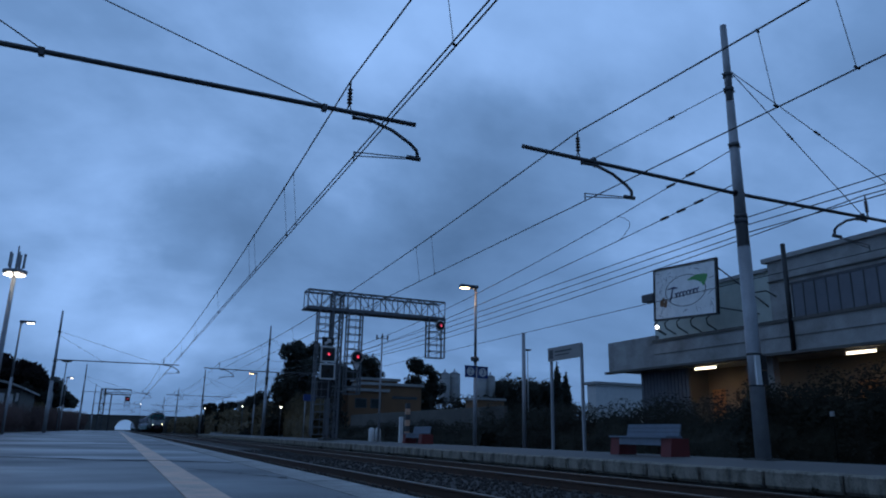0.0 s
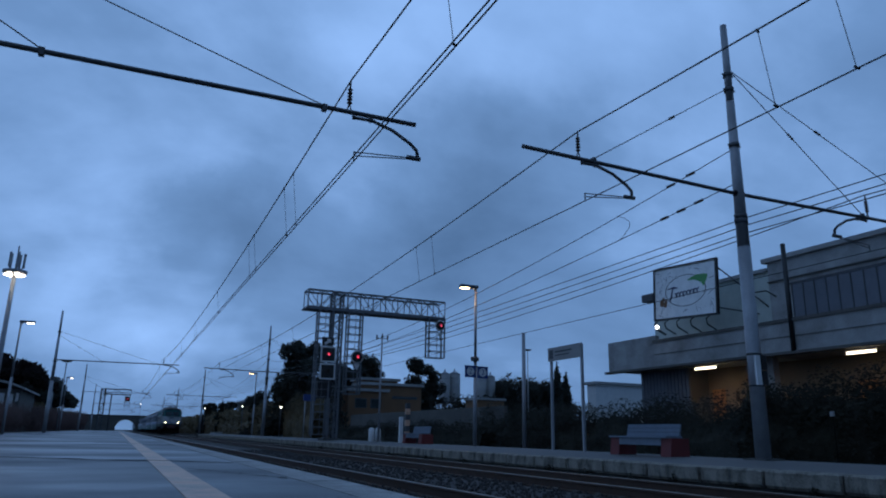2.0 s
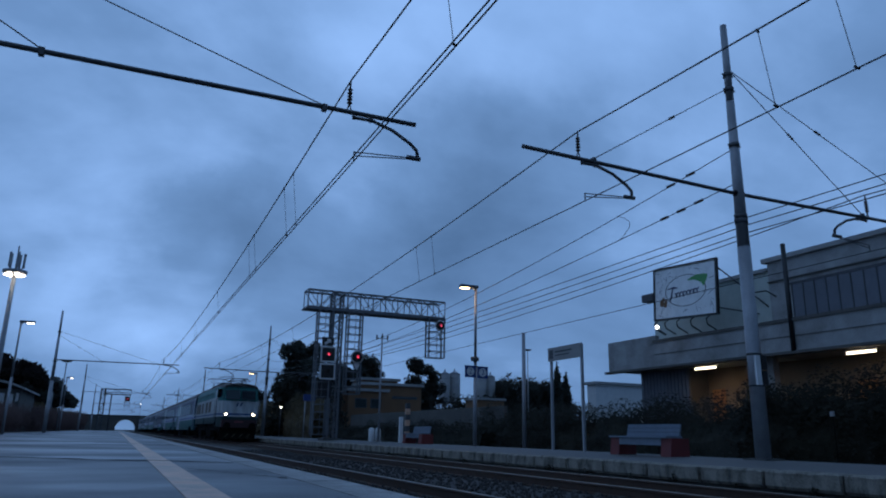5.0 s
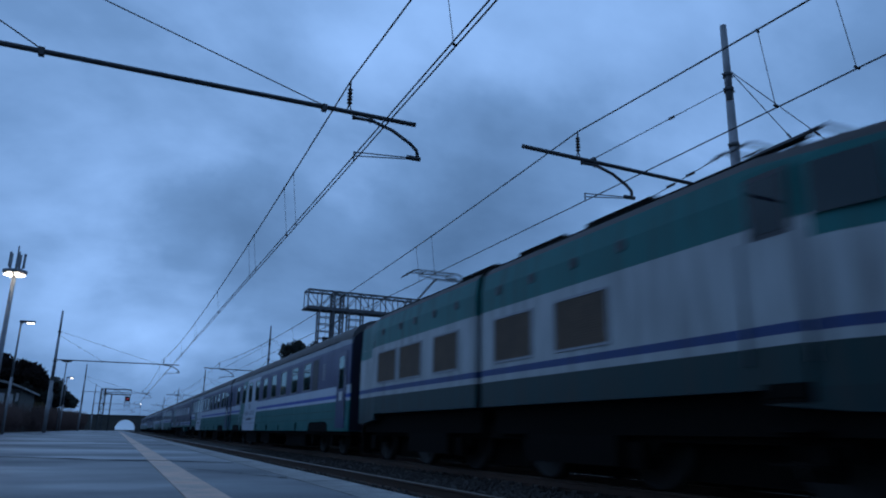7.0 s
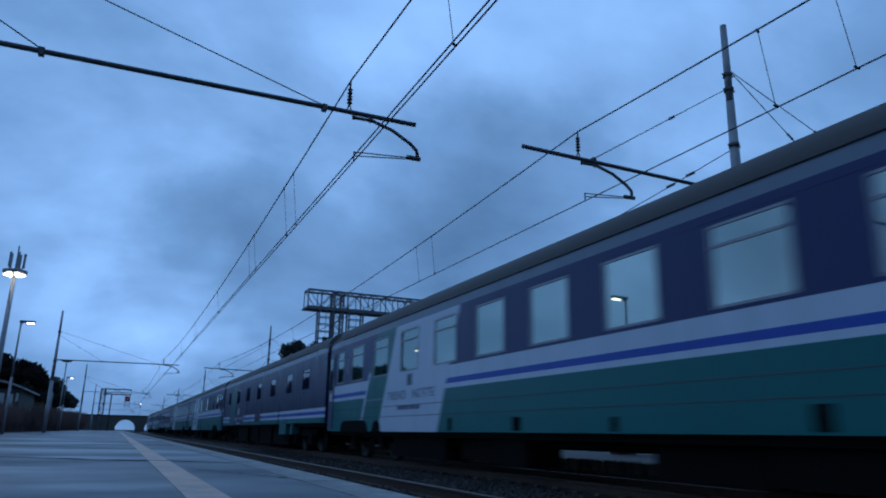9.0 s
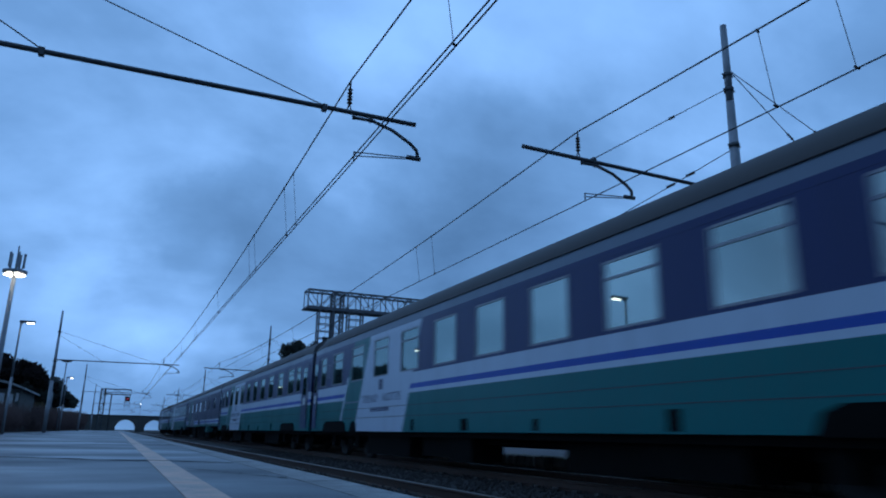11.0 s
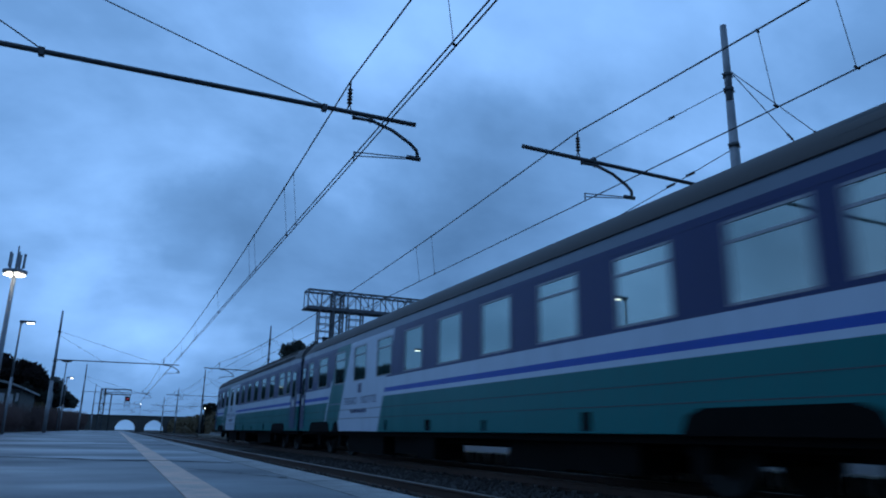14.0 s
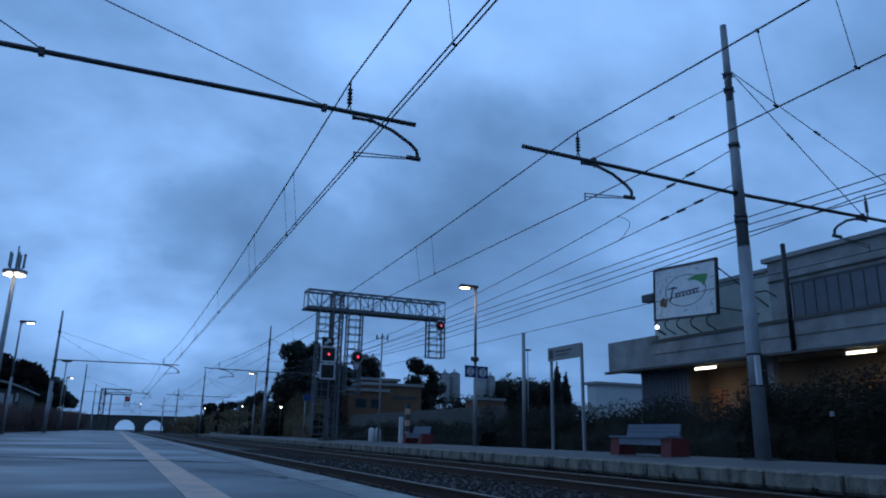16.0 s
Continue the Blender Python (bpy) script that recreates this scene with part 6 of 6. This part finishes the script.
    # gangway bellows and buffers
    for y, s in ((y0, -1), (y1, 1)):
        bm = bmesh.new()
        for i in range(3):
            box(bm, -0.62, 0.62, min(y + s * 0.07 * i, y + s * (0.07 * i + 0.05)), max(y + s * 0.07 * i, y + s * (0.07 * i + 0.05)), 0.95, 3.25)
        part("gangway", bm, M["black"], th, "black rubber gangway")
        for x in (-0.875, 0.875):
            bm = bmesh.new()
            disc_stack(bm, (x, y, 1.06), (0, s, 0), [(0, 0.09), (0.18, 0.09), (0.18, 0.22), (0.22, 0.22)], 12)
            part("buffer", bm, M["dark"], th)
    return th


def locomotive():
    th = thing("electric_locomotive", pose(TRACK_X[1], 0, RAIL_Z), "articulated electric locomotive in teal, white and blue with headlights on", "locomotive")
    mat = livery("engine_livery", [(0, (0.004, 0.028, 0.030)), (1.24, (0.004, 0.036, 0.038)), (1.69, (0.42, 0.45, 0.46)), (1.81, (0.028, 0.065, 0.20)), (1.92, (0.44, 0.47, 0.48)), (3.05, (0.01, 0.155, 0.15))], [(-20.0, 0.0, -16.25, 0.0, 2.80, 3.06, (0.01, 0.155, 0.15)), (-1.9, 0.0, 0.0, 0.0, 2.80, 3.06, (0.01, 0.155, 0.15))], dirt=0.55, grime=(0.055, 0.042, 0.033))
    YF, YJ, YR = -17.3, -8.65, -0.62
    X, ZT, ZB = 1.48, 3.82, 1.24

    def half(ya, yb, front):
        """A body half between the joint (ya) and the cab end (yb), with the cab drawn in towards its face."""
        s = 1 if yb > ya else -1
        secs = [(ya, X, ZB), (yb - s * 1.75, X, ZB), (yb - s * 1.74, X, 1.08), (yb - s * 0.85, X - 0.06, 1.0), (yb - s * 0.08, 1.2, 0.98) if front else (yb - s * 0.12, 1.4, 0.98), (yb, 1.08 if front else 1.28, 1.0)]
        bm = bmesh.new()
        rings = []
        for y, x, zb in secs:
            end = abs(y - yb) < 0.2
            mid = abs(y - yb) < 1.0
            dz = -0.19 if y == yb else (-0.08 if mid else 0)
            prof = [(-x, zb), (-x, 2.75), (-x * (0.975 if mid else 1), 3.50), (-x * 0.965, ZT + dz), (-x * 0.89, ZT + 0.14 + dz), (-x * 0.5, ZT + 0.31 + dz * 1.6), (0, ZT + 0.36 + dz * 1.8)]
            prof = prof + [(-a, b) for a, b in prof[-2::-1]]
            rings.append([bm.verts.new((a, y + (s * 0.14 if y == yb and abs(a) < x * 0.2 else 0) - (s * 0.18 * max(0, (b - 2.75)) if y == yb else 0), b)) for a, b in prof])
        for a, b in zip(rings, rings[1:]):
            for i in range(len(a) - 1):
                f = bm.faces.new((a[i], a[i + 1], b[i + 1], b[i]))
                f.material_index = 1 if 3 <= i <= len(a) - 5 else 0
        for r in (rings[0], rings[-1]):
            bm.faces.new(r)
        for a, b in zip(rings, rings[1:]):
            bm.faces.new((a[0], b[0], b[-1], a[-1]))
        return part("body_half", bm, [mat, M["roof_grey"]], th, "teal, white and blue striped body half")

    front = half(YJ - 0.14, YF, True)
    rear = half(YJ + 0.14, YR, False)
    bm = bmesh.new()
    for i in range(5):
        y = YJ - 0.14 + i * 0.056
        box(bm, -1.36, 1.36, y, y + 0.036, 1.3, 3.95)
    box(bm, -1.28, 1.28, YJ - 0.139, YJ + 0.139, 1.3, 3.92)
    part("joint_bellows", bm, M["tar"], th, "black folded joint between the body halves")
    # louvred grilles
    for a, b in ((-3.97, -2.55), (-5.66, -4.2), (-7.7, -6.38), (-10.7, -9.3), (-12.85, -11.4)):
        for s in (-1, 1):
            bm = bmesh.new()
            x = s * X
            for y0, y1, z0, z1 in ((a, b, 2.03, 2.07), (a, b, 2.85, 2.89), (a, a + 0.04, 2.07, 2.85), (b - 0.04, b, 2.07, 2.85)):
                box(bm, min(x, x + s * 0.02), max(x, x + s * 0.02), y0, y1, z0, z1)
            gr = part("grille", bm, M["galv"], th, "framed brown ventilation grille")
            bm = bmesh.new()
            box(bm, min(x, x + s * 0.004), max(x, x + s * 0.004), a + 0.04, b - 0.04, 2.07, 2.85)
            for i in range(19):
                z = 2.08 + i * 0.040
                v = [bm.verts.new(p) for p in ((x + s * 0.004, a + 0.04, z + 0.032), (x + s * 0.004, b - 0.04, z + 0.032), (x + s * 0.012, b - 0.04, z), (x + s * 0.012, a + 0.04, z))]
                bm.faces.new(v)
            part("louvres", bm, M["grille"], gr)
    # dark plates beside the cab doors; the step wells' shade is only painted
    for s in (-1, 1):
        bm = bmesh.new()
        x = s * X
        box(bm, min(x - s * 0.02, x + s * 0.006), max(x - s * 0.02, x + s * 0.006), -16.1, -15.5, 1.1, 1.62)
        part("step_well_shade", bm, M["dark"], th, "dark plate painted as a shaded step well")
    # round ports and lamps along the upper band
    for y in (-2.9, -4.2, -5.2, -6.4, -7.6, -9.5, -10.7, -12.0, -13.2):
        for s in (-1, 1):
            bm = bmesh.new()
            disc_stack(bm, (s * X, y, 3.42), (s, 0, 0), [(-0.02, 0.1), (0.015, 0.1), (0.015, 0.07), (0.006, 0.065)], 14)
            part("port", bm, M["steel_dark"], th)
    # cab doors, side windows
    for s in (-1, 1):
        x = s * X
        bm = bmesh.new()
        box(bm, min(x - s * 0.02, x + s * 0.012), max(x - s * 0.02, x + s * 0.012), -16.1, -15.45, 1.3, 3.72)
        dr = part("cab_door", bm, mat, th, "cab door", bevel=0.006)
        bm = bmesh.new()
        box(bm, min(x + s * 0.008, x + s * 0.016), max(x + s * 0.008, x + s * 0.016), -16.06, -15.49, 2.9, 3.66)
        fr = part("window_frame", bm, M["steel_dark"], dr, "dark rubber window frame")
        bm = bmesh.new()
        box(bm, min(x + s * 0.017, x + s * 0.024), max(x + s * 0.017, x + s * 0.024), -15.99, -15.56, 2.96, 3.6)
        part("pane", bm, M["dark_pane"], dr)
        for y in (-16.2, -15.35):
            bm = bmesh.new()
            rod(bm, (x + s * 0.04, y, 1.5), (x + s * 0.04, y, 2.9), 0.02)
            part("handrail", bm, M["galv"], dr)
        for z in (0.45, 0.8, 1.15):
            bm = bmesh.new()
            box(bm, min(x - s * 0.2, x + s * 0.02), max(x - s * 0.2, x + s * 0.02), -16.05, -15.5, z, z + 0.03)
            part("step", bm, M["dark"], dr)
        for ya, yb, d in ((-17.05, -16.3, 1), (-2.1, -1.4, -1)):
            bm = bmesh.new()
            xa, xb = (x - s * 0.19, x - s * 0.035) if d == 1 else (x - s * 0.035, x - s * 0.19)
            pts = [(xa, ya), (xb, yb)]
            v = []
            for o in (0.0, 0.012):
                for (px, py), z in ((pts[0], 3.03), (pts[1], 3.03), (pts[1], 3.62), (pts[0], 3.62)):
                    v.append(bm.verts.new((px - s * (0.02 if z > 3.3 else 0) + s * (o + 0.012), py, z)))
            for qd in ((0, 1, 2, 3), (4, 5, 6, 7), (0, 1, 5, 4), (1, 2, 6, 5), (2, 3, 7, 6), (3, 0, 4, 7)):
                bm.faces.new([v[i] for i in qd])
            part("side_window", bm, M["dark_pane"], th, "cab side window")
    # cab fronts
    for yf, s in ((YF, -1), (YR, 1)):
        for xa, xb in ((-1.02, -0.06), (0.06, 1.02)):
            bm = bmesh.new()
            v = []
            for o in (0.0, 0.02):
                for px, z in ((xa, 2.9), (xb, 2.9), (xb, 3.55), (xa, 3.55)):
                    inner = 0.14 if abs(px) < 0.2 else 0.0
                    v.append(bm.verts.new((px, yf + s * (inner + 0.012 + o) - s * 0.18 * (z - 2.75), z)))
            for qd in ((0, 1, 2, 3), (4, 5, 6, 7), (0, 1, 5, 4), (1, 2, 6, 5), (2, 3, 7, 6), (3, 0, 4, 7)):
                bm.faces.new([v[i] for i in qd])
            part("windscreen", bm, M["dark_pane"], th, "dark windscreen pane")
        for x in (-0.94, 0.94):
            bm = bmesh.new()
            disc_stack(bm, (x, yf, 1.86), (0, s, 0), [(-0.05, 0.15), (0.1, 0.15), (0.13, 0.12)], 16)
            hl = part("headlight", bm, M["galv"], th)
            bm = bmesh.new()
            disc_stack(bm, (x, yf + s * 0.12, 1.86), (0, s, 0), [(0, 0.088), (0.03, 0.075), (0.045, 0.02)], 16)
            part("lens", bm, M["headlight"] if yf == YF else M["dark_pane"], hl, "lit headlight lens" if yf == YF else "")
        bm = bmesh.new()
        box(bm, -1.22, 1.22, min(yf - s * 0.25, yf + s * 0.16), max(yf - s * 0.25, yf + s * 0.16), 0.95, 1.5)
        part("buffer_beam", bm, M["loco_red"], th, "dark red buffer beam", bevel=0.02)
        for x in (-0.875, 0.875):
            bm = bmesh.new()
            disc_stack(bm, (x, yf + s * 0.1, 1.06), (0, s, 0), [(0, 0.12), (0.4, 0.1), (0.4, 0.25), (0.46, 0.25)], 16)
            part("buffer", bm, M["dark"], th)
        bm = bmesh.new()
        v = [bm.verts.new(p) for p in ((-1.3, yf - s * 0.1, 0.95), (1.3, yf - s * 0.1, 0.95), (1.2, yf + s * 0.05, 0.2), (-1.2, yf + s * 0.05, 0.2), (-1.3, yf - s * 0.3, 0.95), (1.3, yf - s * 0.3, 0.95), (1.2, yf - s * 0.1, 0.2), (-1.2, yf - s * 0.1, 0.2))]
        for qd in ((0, 1, 2, 3), (4, 5, 6, 7), (0, 1, 5, 4), (1, 2, 6, 5), (2, 3, 7, 6), (3, 0, 4, 7)):
            bm.faces.new([v[i] for i in qd])
        pl = part("snow_plough", bm, M["dark"], th, "dark track guard")
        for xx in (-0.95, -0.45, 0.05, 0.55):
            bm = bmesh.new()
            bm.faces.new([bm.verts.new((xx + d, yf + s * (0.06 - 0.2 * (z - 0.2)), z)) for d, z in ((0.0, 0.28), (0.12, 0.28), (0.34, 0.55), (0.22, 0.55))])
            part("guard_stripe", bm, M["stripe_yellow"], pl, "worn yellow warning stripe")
        bm = bmesh.new()
        for k, a in enumerate((-0.32, -0.06)):
            v = [bm.verts.new((a + dx * 0.8, yf + s * (0.17 - 0.0), z)) for dx, z in ((0.0, 2.42), (0.14, 2.42), (0.28, 2.68), (0.14, 2.68))]
            bm.faces.new(v)
        part("emblem", bm, M["navy"], th, "plain operator emblem")
        bm = bmesh.new()
        for i in range(5):
            box(bm, -0.30 + i * 0.12, -0.21 + i * 0.12, min(yf + s * 0.16, yf + s * 0.166), max(yf + s * 0.16, yf + s * 0.166), 1.3, 1.4)
        part("number_bars", bm, M["plate_red"], th, "row of plain number bars")
    # roof gear: walkway, resistor hoods, raised pantograph, folded pantograph, main cable
    bm = bmesh.new()
    for a, b in ((-13.2, -11.5), (-10.8, -9.2), (-8.2, -6.5)):
        box(bm, -0.85, 0.85, a, b, 4.05, 4.30)
    for x in (-1.15, 1.15):
        rod(bm, (x, -16.2, 4.04), (x, -9.0, 4.04), 0.03)
        rod(bm, (x, -8.4, 4.04), (x, -1.9, 4.04), 0.03)
    part("roof_equipment", bm, M["dark"], th, "dark roof hoods and cable runs", bevel=0.03)
    for yb, up in ((-2.9, True), (-14.7, False)):
        bm = bmesh.new()
        zt = 5.24 if up else 4.55
        for x in (-0.55, 0.55):
            rod(bm, (x, yb - 0.9, 4.35), (x, yb + 0.9, 4.35), 0.03)
            for y in (yb - 0.8, yb + 0.8):
                insulator_string(bm, (x, y, 4.1), (x, y, 4.33), 0.06)
        for y in (yb - 0.8, yb + 0.8):
            rod(bm, (-0.55, y, 4.35), (0.55, y, 4.35), 0.03)
        pg = part("pantograph", bm, M["steel_dark"], th, "raised pantograph" if up else "folded pantograph")
        bm = bmesh.new()
        knee = (yb - 1.15, 4.35 + (zt - 4.35) * 0.5)
        for x in (-0.45, 0.45):
            rod(bm, (x * 0.8, yb + 0.75, 4.38), (x, knee[0], knee[1]), 0.028)
            rod(bm, (x, knee[0], knee[1]), (x * 0.9, yb + 0.05, zt - 0.1), 0.02)
        rod(bm, (-0.45, knee[0], knee[1]), (0.45, knee[0], knee[1]), 0.025)
        part("pantograph_frame", bm, M["steel_dark"], pg)
        bm = bmesh.new()
        for d in (-0.18, 0.18):
            pipe(bm, [(-0.95, yb + d, zt - 0.2), (-0.75, yb + d, zt - 0.04), (-0.6, yb + d, zt), (0.6, yb + d, zt), (0.75, yb + d, zt - 0.04), (0.95, yb + d, zt - 0.2)], 0.022)
        rod(bm, (-0.4, yb - 0.18, zt - 0.05), (-0.4, yb + 0.18, zt - 0.05), 0.015)
        rod(bm, (0.4, yb - 0.18, zt - 0.05), (0.4, yb + 0.18, zt - 0.05), 0.015)
        part("collector", bm, M["steel_dark"], pg)
    # centre block and boxes added to keep light from showing under the engine
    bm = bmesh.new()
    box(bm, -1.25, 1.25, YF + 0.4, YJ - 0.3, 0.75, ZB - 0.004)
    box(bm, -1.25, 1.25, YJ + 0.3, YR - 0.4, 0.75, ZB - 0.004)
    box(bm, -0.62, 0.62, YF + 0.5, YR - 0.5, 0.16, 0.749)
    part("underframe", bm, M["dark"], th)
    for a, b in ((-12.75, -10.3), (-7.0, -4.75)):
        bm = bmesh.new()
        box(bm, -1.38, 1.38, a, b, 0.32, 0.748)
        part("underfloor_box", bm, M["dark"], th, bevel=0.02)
    for y in (-14.4, YJ, -3.1):
        wheelset_bogie(th, y, (-1.45, 1.45), 0.62, 0.8)
    return th


TRAIN.append((locomotive(), 0.0))
_reg = coach(False, False)
_one = coach(False, False, True)
_drk = coach(True, False)
_rib = coach(False, True)
TRAIN.append((_one, 0.1))
TRAIN.append((_reg, 26.5))
for k, src in ((3, _reg), (4, _reg), (6, _reg), (5, _drk)):
    TRAIN.append((copy_thing(src, pose(TRACK_X[1], 26.4 * k + 0.1, RAIL_Z)), 26.4 * k + 0.1))
TRAIN.append((_drk, 26.4 * 2 + 0.1))
TRAIN.append((_rib, 26.4 * 7 + 0.1))


motions()
